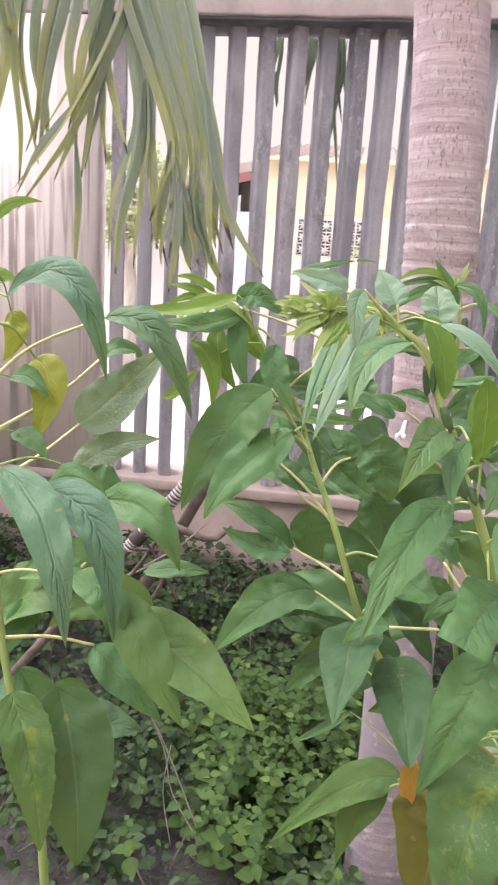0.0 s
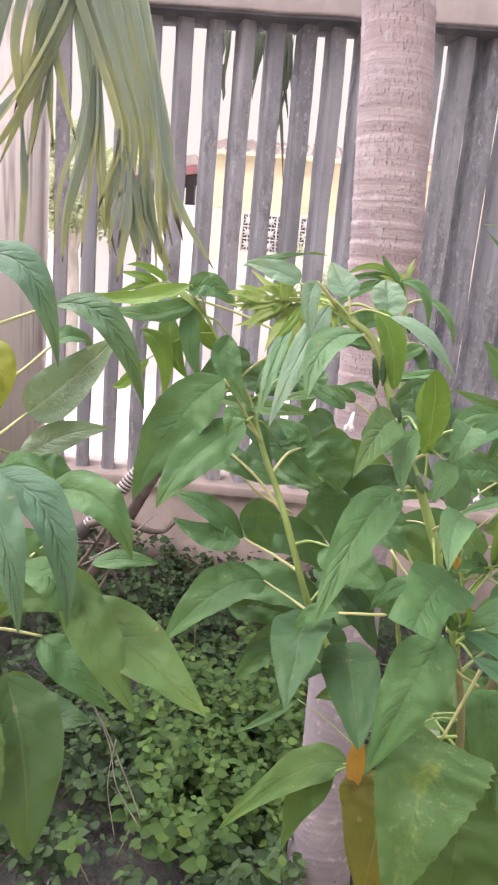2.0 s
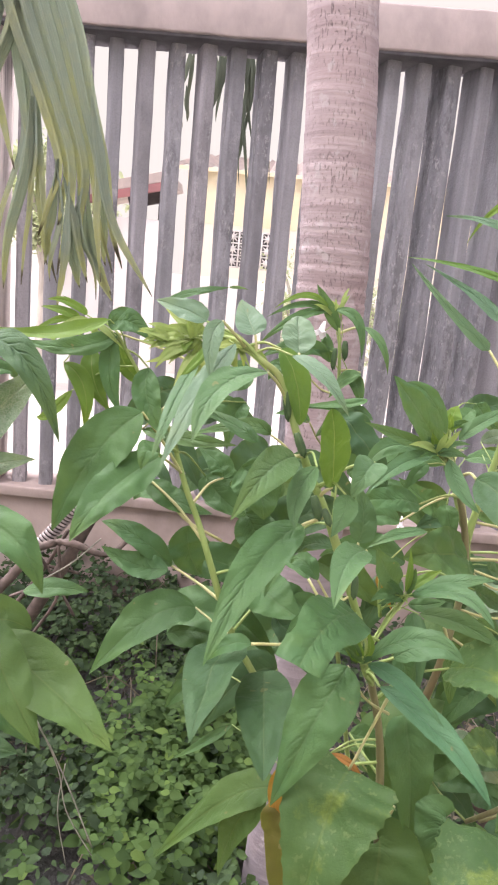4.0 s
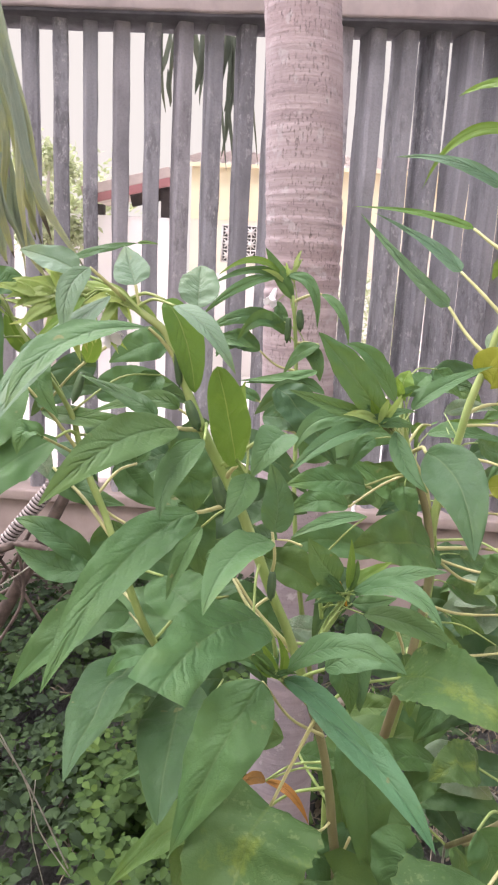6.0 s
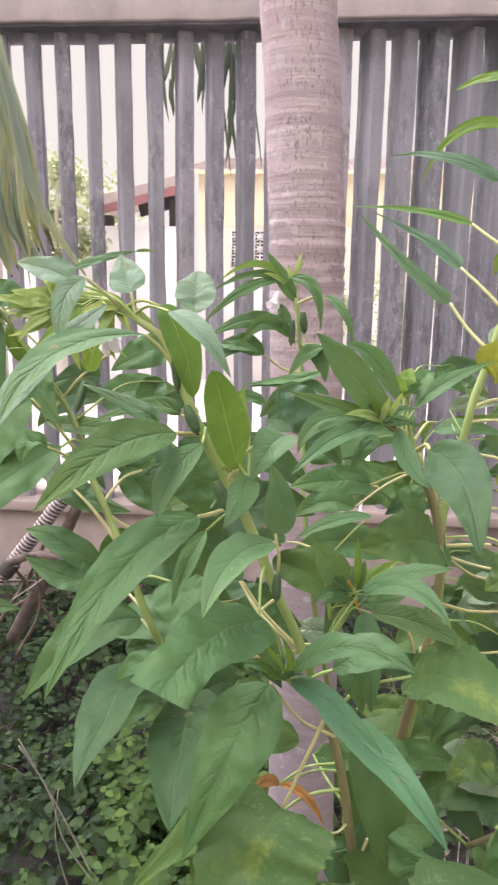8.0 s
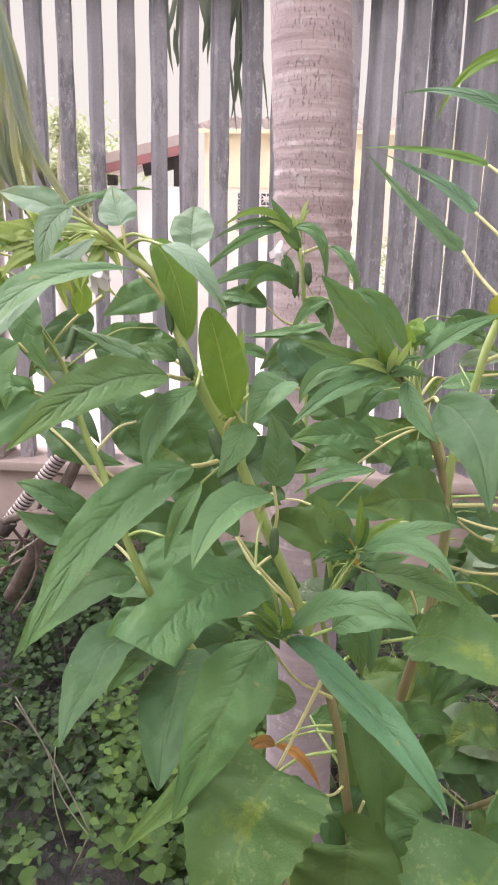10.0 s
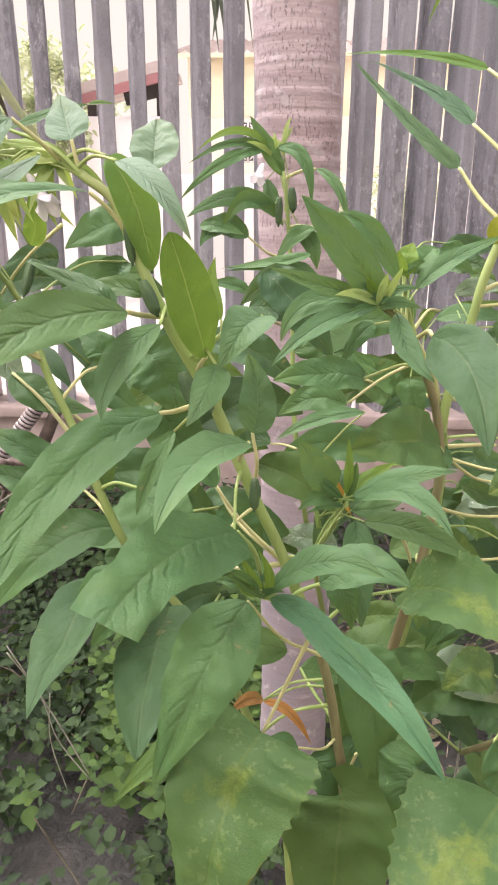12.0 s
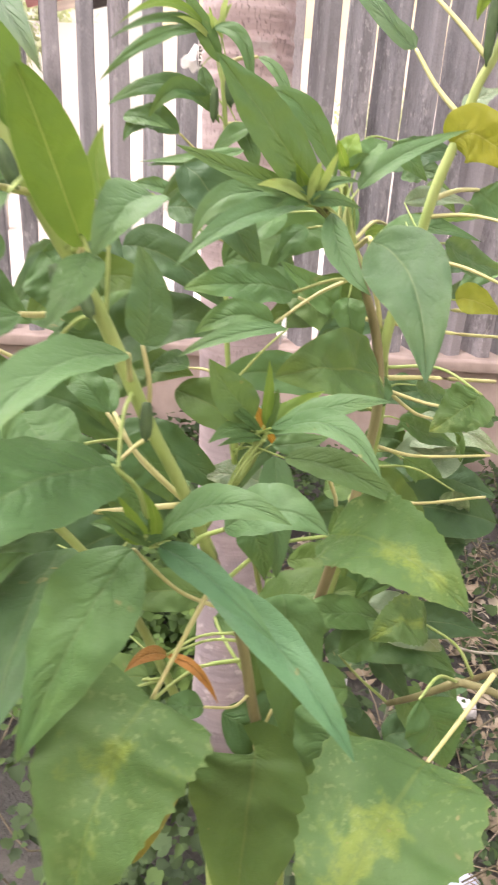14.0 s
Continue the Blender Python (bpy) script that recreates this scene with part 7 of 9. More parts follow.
leaf(D, (0.690, 0.500, 1.530), (0.680, 0.488, 1.545), (0.673, 0.480, 1.559), (0.387, -0.851, -0.355), 0.011, YOUNG)
leaf(D, (0.693, 0.500, 1.530), (0.694, 0.498, 1.544), (0.688, 0.500, 1.559), (0.070, -0.997, 0.011), 0.009, YOUNG)
leaf(D, (0.764, 0.580, 1.381), (0.721, 0.544, 1.399), (0.670, 0.520, 1.396), (0.484, -0.606, 0.631), 0.067, OLIVE, "oval")
leaf(D, (0.729, 0.620, 1.433), (0.709, 0.616, 1.443), (0.670, 0.620, 1.470), (0.334, -0.775, 0.536), 0.036, GREEN)
leaf(D, (0.732, 0.600, 1.445), (0.734, 0.587, 1.430), (0.745, 0.580, 1.400), (-0.013, -0.915, 0.403), 0.027, GREEN)
leaf(D, (0.668, 0.560, 1.429), (0.634, 0.551, 1.436), (0.602, 0.550, 1.419), (-0.002, -0.671, 0.742), 0.03, GREEN)
leaf(D, (0.766, 0.660, 1.571), (0.777, 0.657, 1.559), (0.798, 0.660, 1.539), (0.315, -0.895, 0.317), 0.026, GREEN)
leaf(D, (0.844, 0.660, 1.535), (0.863, 0.656, 1.523), (0.904, 0.660, 1.510), (0.197, -0.848, 0.493), 0.039, GREEN)
leaf(D, (0.763, 0.660, 1.495), (0.796, 0.635, 1.504), (0.843, 0.620, 1.496), (-0.298, -0.563, 0.771), 0.025, GREEN)
leaf(D, (0.656, 0.600, 1.338), (0.667, 0.597, 1.320), (0.682, 0.600, 1.292), (0.154, -0.984, 0.089), 0.012, DRY)
leaf(D, (0.684, 0.490, 1.537), (0.686, 0.497, 1.548), (0.689, 0.507, 1.554), (-0.239, -0.652, 0.720), 0.006, FRESH)
leaf(D, (0.683, 0.490, 1.535), (0.666, 0.478, 1.545), (0.648, 0.470, 1.545), (0.536, -0.799, 0.274), 0.009, FRESH)
leaf(D, (0.684, 0.490, 1.538), (0.672, 0.486, 1.549), (0.660, 0.485, 1.552), (0.315, -0.922, 0.223), 0.008, SMOOTH)
leaf(D, (0.687, 0.490, 1.535), (0.695, 0.473, 1.556), (0.698, 0.461, 1.568), (-0.644, -0.667, -0.375), 0.006, FRESH)
leaf(D, (0.684, 0.490, 1.533), (0.671, 0.478, 1.535), (0.661, 0.470, 1.532), (0.538, -0.650, 0.537), 0.006, GREEN)
leaf(D, (0.683, 0.490, 1.535), (0.687, 0.481, 1.552), (0.689, 0.476, 1.561), (-0.515, -0.799, -0.309), 0.007, FRESH)
leaf(D, (0.683, 0.490, 1.535), (0.697, 0.481, 1.548), (0.716, 0.477, 1.550), (-0.471, -0.834, 0.287), 0.008, SMOOTH)
leaf(D, (0.687, 0.490, 1.537), (0.697, 0.496, 1.544), (0.711, 0.505, 1.545), (0.287, -0.752, 0.593), 0.006, FRESH)
leaf(D, (0.685, 0.490, 1.533), (0.700, 0.491, 1.537), (0.721, 0.496, 1.531), (0.170, -0.892, 0.418), 0.011, SMOOTH)
leaf(D, (0.719, 0.570, 1.545), (0.709, 0.553, 1.563), (0.704, 0.541, 1.573), (0.444, -0.737, -0.510), 0.007, YOUNG)
leaf(D, (0.716, 0.570, 1.551), (0.720, 0.578, 1.561), (0.724, 0.589, 1.565), (-0.129, -0.560, 0.818), 0.004, GREEN)
leaf(D, (0.711, 0.570, 1.550), (0.721, 0.558, 1.560), (0.729, 0.549, 1.564), (-0.774, -0.633, 0.020), 0.007, GREEN)
leaf(D, (0.925, 0.880, 1.076), (0.873, 0.864, 1.024), (0.830, 0.870, 0.877), (-0.527, -0.798, 0.294), 0.077, GREEN)
leaf(D, (0.755, 0.750, 1.057), (0.784, 0.726, 1.062), (0.816, 0.710, 1.028), (-0.086, -0.668, 0.739), 0.039, GREEN)
leaf(D, (0.770, 0.660, 1.217), (0.811, 0.649, 1.205), (0.861, 0.650, 1.138), (0.441, -0.671, 0.595), 0.073, OLIVE)
leaf(D, (0.664, 0.680, 1.027), (0.734, 0.668, 1.077), (0.805, 0.670, 1.084), (-0.366, -0.419, 0.831), 0.073, OLIVE)
leaf(D, (0.840, 0.640, 1.176), (0.809, 0.635, 1.156), (0.782, 0.640, 1.096), (-0.724, -0.445, 0.527), 0.050, GREEN)
leaf(D, (0.859, 0.880, 1.129), (0.909, 0.848, 1.185), (0.965, 0.830, 1.194), (-0.591, -0.673, 0.444), 0.057, DIMMED, "oval")
leaf(D, (0.848, 0.790, 1.119), (0.778, 0.763, 1.138), (0.713, 0.750, 1.134), (0.280, -0.704, 0.653), 0.063, DIMMED)
leaf(D, (0.890, 0.920, 1.062), (0.950, 0.898, 1.088), (1.018, 0.890, 1.064), (-0.169, -0.687, 0.707), 0.064, DIMMED)
leaf(D, (0.927, 0.820, 1.209), (0.868, 0.803, 1.190), (0.817, 0.800, 1.129), (-0.285, -0.762, 0.582), 0.070, PALE)
leaf(D, (0.940, 0.690, 1.175), (0.854, 0.672, 1.202), (0.777, 0.670, 1.199), (0.186, -0.745, 0.640), 0.064, DIMMED)
leaf(D, (0.801, 0.820, 0.977), (0.745, 0.810, 0.986), (0.692, 0.810, 0.958), (-0.083, -0.570, 0.817), 0.046, GREEN)
leaf(D, (0.877, 0.940, 0.947), (0.825, 0.917, 0.907), (0.782, 0.910, 0.808), (-0.575, -0.626, 0.527), 0.073, GREEN)
leaf(D, (0.955, 0.870, 1.037), (0.886, 0.853, 1.042), (0.828, 0.850, 0.979), (-0.221, -0.667, 0.711), 0.059, GREEN, "oval")
leaf(D, (0.916, 0.840, 1.118), (0.836, 0.822, 1.138), (0.762, 0.820, 1.120), (0.072, -0.475, 0.877), 0.064, DIMMED)
leaf(D, (0.887, 0.910, 1.109), (0.947, 0.893, 1.120), (1.012, 0.890, 1.102), (-0.043, -0.552, 0.832), 0.066, DIMMED)
leaf(D, (0.907, 0.680, 1.151), (0.844, 0.673, 1.139), (0.788, 0.680, 1.065), (-0.431, -0.675, 0.599), 0.058, DIMMED)
leaf(D, (0.716, 0.830, 1.013), (0.760, 0.800, 1.041), (0.803, 0.780, 1.047), (-0.543, -0.444, 0.713), 0.041, OLIVE)
leaf(D, (0.844, 0.840, 1.116), (0.806, 0.826, 1.107), (0.772, 0.820, 1.073), (-0.265, -0.626, 0.734), 0.043, GREEN)
leaf(D, (0.947, 0.720, 1.162), (0.902, 0.705, 1.152), (0.866, 0.700, 1.097), (-0.496, -0.439, 0.749), 0.049, PALE)
leaf(D, (0.747, 0.750, 1.171), (0.796, 0.734, 1.200), (0.848, 0.730, 1.198), (-0.310, -0.469, 0.827), 0.059, OLIVE)
leaf(D, (0.860, 0.810, 1.025), (0.783, 0.777, 1.025), (0.715, 0.760, 0.979), (-0.040, -0.613, 0.789), 0.053, OLIVE)
leaf(D, (0.803, 0.700, 1.186), (0.848, 0.695, 1.197), (0.898, 0.700, 1.177), (0.076, -0.607, 0.791), 0.036, DIMMED)
leaf(D, (0.612, 0.670, 1.542), (0.585, 0.656, 1.530), (0.558, 0.650, 1.507), (0.067, -0.904, 0.422), 0.028, DIMMED)
leaf(D, (0.674, 0.670, 1.505), (0.647, 0.645, 1.490), (0.621, 0.630, 1.466), (0.039, -0.722, 0.690), 0.028, GREEN)
leaf(D, (0.678, 0.740, 1.183), (0.637, 0.725, 1.199), (0.597, 0.720, 1.200), (0.297, -0.562, 0.772), 0.044, PALE)
leaf(D, (0.578, 0.630, 1.338), (0.625, 0.614, 1.325), (0.672, 0.610, 1.288), (0.176, -0.759, 0.626), 0.048, OLIVE)
leaf(D, (0.527, 0.640, 1.471), (0.576, 0.624, 1.464), (0.625, 0.620, 1.423), (0.093, -0.832, 0.547), 0.043, DIMMED, "oval")
leaf(D, (0.584, 0.620, 1.545), (0.619, 0.604, 1.513), (0.654, 0.600, 1.464), (0.338, -0.804, 0.489), 0.050, DIMMED, "oval")
leaf(D, (0.568, 0.640, 1.507), (0.598, 0.621, 1.508), (0.628, 0.610, 1.496), (-0.303, -0.795, 0.525), 0.032, DIMMED)
leaf(D, (0.693, 0.640, 1.324), (0.666, 0.614, 1.302), (0.643, 0.600, 1.243), (-0.392, -0.707, 0.589), 0.048, DIMMED)
leaf(D, (0.743, 0.840, 1.271), (0.669, 0.822, 1.295), (0.598, 0.820, 1.274), (0.121, -0.778, 0.617), 0.056, GREEN)
leaf(D, (0.685, 0.760, 1.415), (0.727, 0.733, 1.397), (0.772, 0.720, 1.343), (0.054, -0.844, 0.534), 0.053, OLIVE)
leaf(D, (0.780, 0.710, 1.396), (0.745, 0.686, 1.399), (0.713, 0.670, 1.386), (0.295, -0.673, 0.679), 0.034, DIMMED)
leaf(D, (0.622, 0.840, 1.467), (0.660, 0.834, 1.445), (0.698, 0.840, 1.396), (0.230, -0.941, 0.247), 0.049, DIMMED, "oval")
leaf(D, (0.751, 0.730, 1.469), (0.703, 0.725, 1.485), (0.658, 0.730, 1.479), (0.066, -0.797, 0.600), 0.040, OLIVE)
leaf(D, (0.615, 0.720, 1.443), (0.680, 0.692, 1.484), (0.746, 0.680, 1.480), (-0.368, -0.843, 0.392), 0.056, GREEN, "oval")
leaf(D, (0.777, 0.760, 1.406), (0.715, 0.753, 1.399), (0.655, 0.760, 1.366), (-0.153, -0.868, 0.473), 0.058, OLIVE)
petiole(D, (0.723, 0.550, 1.492), (0.731, 0.520, 1.508), (0.728, 0.480, 1.512), 0.0020)
leaf(D, (0.783, 0.750, 1.488), (0.783, 0.801, 1.473), (0.783, 0.839, 1.433), (-0.120, -0.661, 0.740), 0.034, GREEN)
petiole(D, (0.731, 0.603, 1.492), (0.757, 0.676, 1.500), (0.783, 0.750, 1.488), 0.0017)
leaf(D, (0.689, 0.620, 1.438), (0.659, 0.630, 1.451), (0.639, 0.640, 1.435), (-0.043, -0.644, 0.764), 0.030, GREEN)
petiole(D, (0.759, 0.620, 1.421), (0.723, 0.620, 1.426), (0.689, 0.620, 1.438), 0.0018)
petiole(D, (0.734, 0.565, 1.472), (0.701, 0.562, 1.455), (0.668, 0.560, 1.429), 0.0014)
leaf(D, (0.731, 0.620, 1.492), (0.717, 0.630, 1.518), (0.708, 0.640, 1.510), (-0.093, -0.671, 0.735), 0.029, GREEN)
petiole(D, (0.768, 0.626, 1.411), (0.757, 0.620, 1.447), (0.731, 0.620, 1.492), 0.0022)
leaf(D, (0.594, 0.600, 1.372), (0.563, 0.631, 1.362), (0.543, 0.655, 1.330), (0.032, -0.602, 0.798), 0.030, GREEN)
petiole(D, (0.622, 0.580, 1.374), (0.608, 0.590, 1.375), (0.594, 0.600, 1.372), 0.0013)
petiole(D, (0.716, 0.540, 1.506), (0.708, 0.522, 1.521), (0.692, 0.500, 1.535), 0.0015, STEM)
petiole(D, (0.712, 0.535, 1.509), (0.702, 0.519, 1.525), (0.685, 0.500, 1.535), 0.0008, STEM)
petiole(D, (0.709, 0.530, 1.513), (0.698, 0.517, 1.526), (0.682, 0.500, 1.531), 0.0009, STEM)
petiole(D, (0.712, 0.535, 1.509), (0.698, 0.529, 1.526), (0.678, 0.520, 1.534), 0.0010, STEM)
petiole(D, (0.727, 0.555, 1.485), (0.720, 0.552, 1.517), (0.706, 0.550, 1.546), 0.0011, STEM)
petiole(D, (0.712, 0.535, 1.509), (0.716, 0.547, 1.526), (0.725, 0.560, 1.538), 0.0009, STEM)
petiole(D, (0.702, 0.520, 1.519), (0.700, 0.511, 1.526), (0.701, 0.500, 1.527), 0.0009, STEM)
petiole(D, (0.738, 0.570, 1.465), (0.714, 0.548, 1.471), (0.679, 0.520, 1.465), 0.0014, STEM)
petiole(D, (0.635, 0.460, 1.406), (0.659, 0.453, 1.439), (0.674, 0.440, 1.459), 0.0008, STEM)
petiole(D, (0.712, 0.535, 1.509), (0.711, 0.545, 1.530), (0.712, 0.560, 1.550), 0.0008, STEM)
petiole(D, (0.716, 0.540, 1.506), (0.717, 0.558, 1.529), (0.724, 0.580, 1.549), 0.0008, STEM)
petiole(D, (0.716, 0.540, 1.506), (0.703, 0.541, 1.512), (0.687, 0.540, 1.510), 0.0008, STEM)
petiole(D, (0.723, 0.550, 1.492), (0.709, 0.528, 1.512), (0.690, 0.500, 1.530), 0.0008, STEM)
petiole(D, (0.709, 0.530, 1.513), (0.701, 0.515, 1.521), (0.693, 0.500, 1.530), 0.0008, STEM)
petiole(D, (0.769, 0.600, 1.354), (0.769, 0.591, 1.370), (0.764, 0.580, 1.381), 0.0016, STEM)
petiole(D, (0.773, 0.630, 1.405), (0.755, 0.625, 1.421), (0.729, 0.620, 1.433), 0.0016, STEM)
petiole(D, (0.739, 0.608, 1.472), (0.735, 0.605, 1.463), (0.732, 0.600, 1.445), 0.0009, STEM)
petiole(D, (0.715, 0.580, 1.548), (0.735, 0.620, 1.573), (0.766, 0.660, 1.571), 0.0009, STEM)
petiole(D, (0.743, 0.610, 1.461), (0.749, 0.637, 1.483), (0.763, 0.660, 1.495), 0.0008, STEM)
petiole(D, (0.687, 0.500, 1.533), (0.685, 0.494, 1.535), (0.684, 0.490, 1.537), 0.0008, STEM)
petiole(D, (0.709, 0.530, 1.513), (0.700, 0.512, 1.527), (0.683, 0.490, 1.535), 0.0008, STEM)
petiole(D, (0.709, 0.530, 1.513), (0.700, 0.511, 1.527), (0.684, 0.490, 1.538), 0.0008, STEM)
petiole(D, (0.705, 0.525, 1.516), (0.695, 0.510, 1.527), (0.687, 0.490, 1.535), 0.0008, STEM)
petiole(D, (0.709, 0.530, 1.513), (0.699, 0.513, 1.527), (0.684, 0.490, 1.533), 0.0008, STEM)
petiole(D, (0.705, 0.525, 1.516), (0.694, 0.509, 1.526), (0.683, 0.490, 1.535), 0.0008, STEM)
petiole(D, (0.687, 0.500, 1.533), (0.685, 0.495, 1.535), (0.683, 0.490, 1.535), 0.0008, STEM)
petiole(D, (0.687, 0.500, 1.533), (0.686, 0.495, 1.536), (0.687, 0.490, 1.537), 0.0008, STEM)
petiole(D, (0.687, 0.500, 1.533), (0.685, 0.495, 1.534), (0.685, 0.490, 1.533), 0.0008, STEM)
petiole(D, (0.731, 0.603, 1.492), (0.727, 0.590, 1.520), (0.719, 0.570, 1.545), 0.0008, STEM)
petiole(D, (0.709, 0.530, 1.513), (0.711, 0.547, 1.534), (0.716, 0.570, 1.551), 0.0008, STEM)
petiole(D, (0.725, 0.595, 1.514), (0.716, 0.585, 1.534), (0.711, 0.570, 1.550), 0.0008, STEM)
petiole(D, (0.758, 0.600, 1.228), (0.760, 0.630, 1.231), (0.770, 0.660, 1.217), 0.0016, STEM)
petiole(D, (0.725, 0.643, 0.977), (0.688, 0.662, 1.007), (0.664, 0.680, 1.027), 0.0016, STEM)
petiole(D, (0.731, 0.603, 1.492), (0.708, 0.640, 1.509), (0.674, 0.670, 1.505), 0.0010, STEM)
petiole(D, (0.769, 0.600, 1.340), (0.734, 0.623, 1.344), (0.693, 0.640, 1.324), 0.0016, STEM)
petiole(D, (0.773, 0.630, 1.405), (0.782, 0.673, 1.408), (0.780, 0.710, 1.396), 0.0011, STEM)
flower(D, (0.678, 0.600, 1.424), (0.676, 0.590, 1.409), 0.0038)
stem(D, [(0.663, 0.460, 1.371, 0.0019), (0.656, 0.470, 1.345, 0.0024), (0.640, 0.460, 1.323, 0.0027), (0.624, 0.430, 1.309, 0.0030)])
stem(D, [(0.635, 0.460, 1.406, 0.0019), (0.638, 0.470, 1.371, 0.0019), (0.643, 0.470, 1.342, 0.0024)])
leaf(D, (0.656, 0.460, 1.386), (0.638, 0.447, 1.409), (0.623, 0.440, 1.435), (0.480, -0.876, -0.039), 0.030, SMOOTH)
leaf(D, (0.668, 0.440, 1.387), (0.705, 0.415, 1.415), (0.741, 0.400, 1.427), (-0.593, -0.356, 0.723), 0.022, SMOOTH)
leaf(D, (0.669, 0.440, 1.383), (0.705, 0.394, 1.411), (0.734, 0.360, 1.392), (-0.481, -0.295, 0.826), 0.022, SMOOTH)
leaf(D, (0.672, 0.440, 1.365), (0.676, 0.417, 1.329), (0.678, 0.400, 1.288), (-0.100, -0.557, 0.824), 0.026, SMOOTH, "oval")
leaf(D, (0.679, 0.440, 1.364), (0.721, 0.415, 1.368), (0.763, 0.400, 1.350), (-0.115, -0.533, 0.838), 0.026, SMOOTH)
leaf(D, (0.663, 0.450, 1.384), (0.665, 0.452, 1.408), (0.664, 0.460, 1.430), (0.083, -0.974, 0.210), 0.008, YOUNG)
leaf(D, (0.659, 0.460, 1.371), (0.642, 0.448, 1.381), (0.624, 0.440, 1.372), (0.368, -0.579, 0.727), 0.015, GREEN)
leaf(D, (0.672, 0.460, 1.383), (0.685, 0.468, 1.392), (0.707, 0.480, 1.402), (-0.160, -0.522, 0.838), 0.016, YOUNG)
leaf(D, (0.670, 0.460, 1.365), (0.691, 0.458, 1.368), (0.712, 0.460, 1.374), (-0.155, -0.567, 0.809), 0.019, GREEN)
leaf(D, (0.665, 0.450, 1.379), (0.670, 0.451, 1.400), (0.671, 0.455, 1.411), (-0.383, -0.899, 0.212), 0.008, GREEN)
leaf(D, (0.666, 0.450, 1.377), (0.674, 0.445, 1.386), (0.683, 0.442, 1.388), (-0.580, -0.700, 0.415), 0.004, GREEN)
leaf(D, (0.661, 0.450, 1.380), (0.645, 0.450, 1.393), (0.635, 0.453, 1.396), (0.211, -0.835, 0.508), 0.008, GREEN)
leaf(D, (0.665, 0.450, 1.382), (0.668, 0.443, 1.394), (0.671, 0.439, 1.401), (-0.638, -0.740, -0.212), 0.003, GREEN)
leaf(D, (0.666, 0.450, 1.374), (0.658, 0.458, 1.374), (0.651, 0.469, 1.367), (-0.756, -0.397, 0.521), 0.003, GREEN)
leaf(D, (0.663, 0.450, 1.373), (0.647, 0.441, 1.377), (0.631, 0.435, 1.372), (0.292, -0.669, 0.683), 0.007, GREEN)
leaf(D, (0.664, 0.450, 1.374), (0.657, 0.454, 1.380), (0.648, 0.461, 1.379), (-0.212, -0.668, 0.713), 0.005, GREEN)
leaf(D, (0.667, 0.450, 1.380), (0.670, 0.456, 1.388), (0.673, 0.465, 1.390), (-0.180, -0.507, 0.843), 0.005, GREEN)
petiole(D, (0.656, 0.470, 1.345), (0.657, 0.466, 1.367), (0.656, 0.460, 1.386), 0.0010, STEM)
petiole(D, (0.642, 0.470, 1.349), (0.652, 0.457, 1.370), (0.668, 0.440, 1.387), 0.0008, STEM)
petiole(D, (0.640, 0.470, 1.360), (0.652, 0.458, 1.375), (0.669, 0.440, 1.383), 0.0008, STEM)
petiole(D, (0.663, 0.460, 1.371), (0.664, 0.451, 1.376), (0.664, 0.440, 1.376), 0.0011, STEM)
petiole(D, (0.641, 0.470, 1.353), (0.656, 0.457, 1.363), (0.679, 0.440, 1.364), 0.0009, STEM)
petiole(D, (0.636, 0.453, 1.320), (0.650, 0.450, 1.352), (0.663, 0.450, 1.384), 0.0008, STEM)
petiole(D, (0.659, 0.466, 1.355), (0.660, 0.464, 1.364), (0.659, 0.460, 1.371), 0.0008, STEM)
petiole(D, (0.634, 0.449, 1.318), (0.648, 0.452, 1.354), (0.672, 0.460, 1.383), 0.0008, STEM)
petiole(D, (0.638, 0.456, 1.321), (0.650, 0.458, 1.347), (0.670, 0.460, 1.365), 0.0008, STEM)
petiole(D, (0.634, 0.449, 1.318), (0.649, 0.449, 1.349), (0.665, 0.450, 1.379), 0.0008, STEM)
petiole(D, (0.642, 0.461, 1.326), (0.650, 0.457, 1.354), (0.666, 0.450, 1.377), 0.0008, STEM)
petiole(D, (0.659, 0.466, 1.355), (0.662, 0.458, 1.369), (0.661, 0.450, 1.380), 0.0008, STEM)
petiole(D, (0.644, 0.463, 1.329), (0.653, 0.458, 1.356), (0.665, 0.450, 1.382), 0.0008, STEM)
petiole(D, (0.663, 0.460, 1.371), (0.665, 0.454, 1.374), (0.666, 0.450, 1.374), 0.0008, STEM)
petiole(D, (0.661, 0.463, 1.364), (0.663, 0.457, 1.370), (0.663, 0.450, 1.373), 0.0008, STEM)
petiole(D, (0.662, 0.461, 1.368), (0.664, 0.455, 1.371), (0.664, 0.450, 1.374), 0.0008, STEM)
petiole(D, (0.626, 0.434, 1.311), (0.645, 0.437, 1.349), (0.667, 0.450, 1.380), 0.0008, STEM)

stem(E, [(0.837, 0.620, 1.696, 0.0021), (0.829, 0.620, 1.644, 0.0035), (0.818, 0.620, 1.617, 0.0039), (0.811, 0.620, 1.586, 0.0040), (0.798, 0.620, 1.542, 0.0045), (0.791, 0.620, 1.504, 0.0045), (0.781, 0.620, 1.455, 0.0046), (0.773, 0.620, 1.408, 0.0051), (0.775, 0.630, 1.363, 0.0048), (0.781, 0.640, 1.331, 0.0044), (0.779, 0.645, 1.270, 0.0045), (0.770, 0.645, 1.194, 0.0045), (0.759, 0.665, 1.100, 0.0048), (0.742, 0.685, 0.964, 0.0050), (0.733, 0.700, 0.780, 0.0053), (0.748, 0.740, 0.351, 0.0061), (0.753, 0.760, -0.020, 0.0069)])
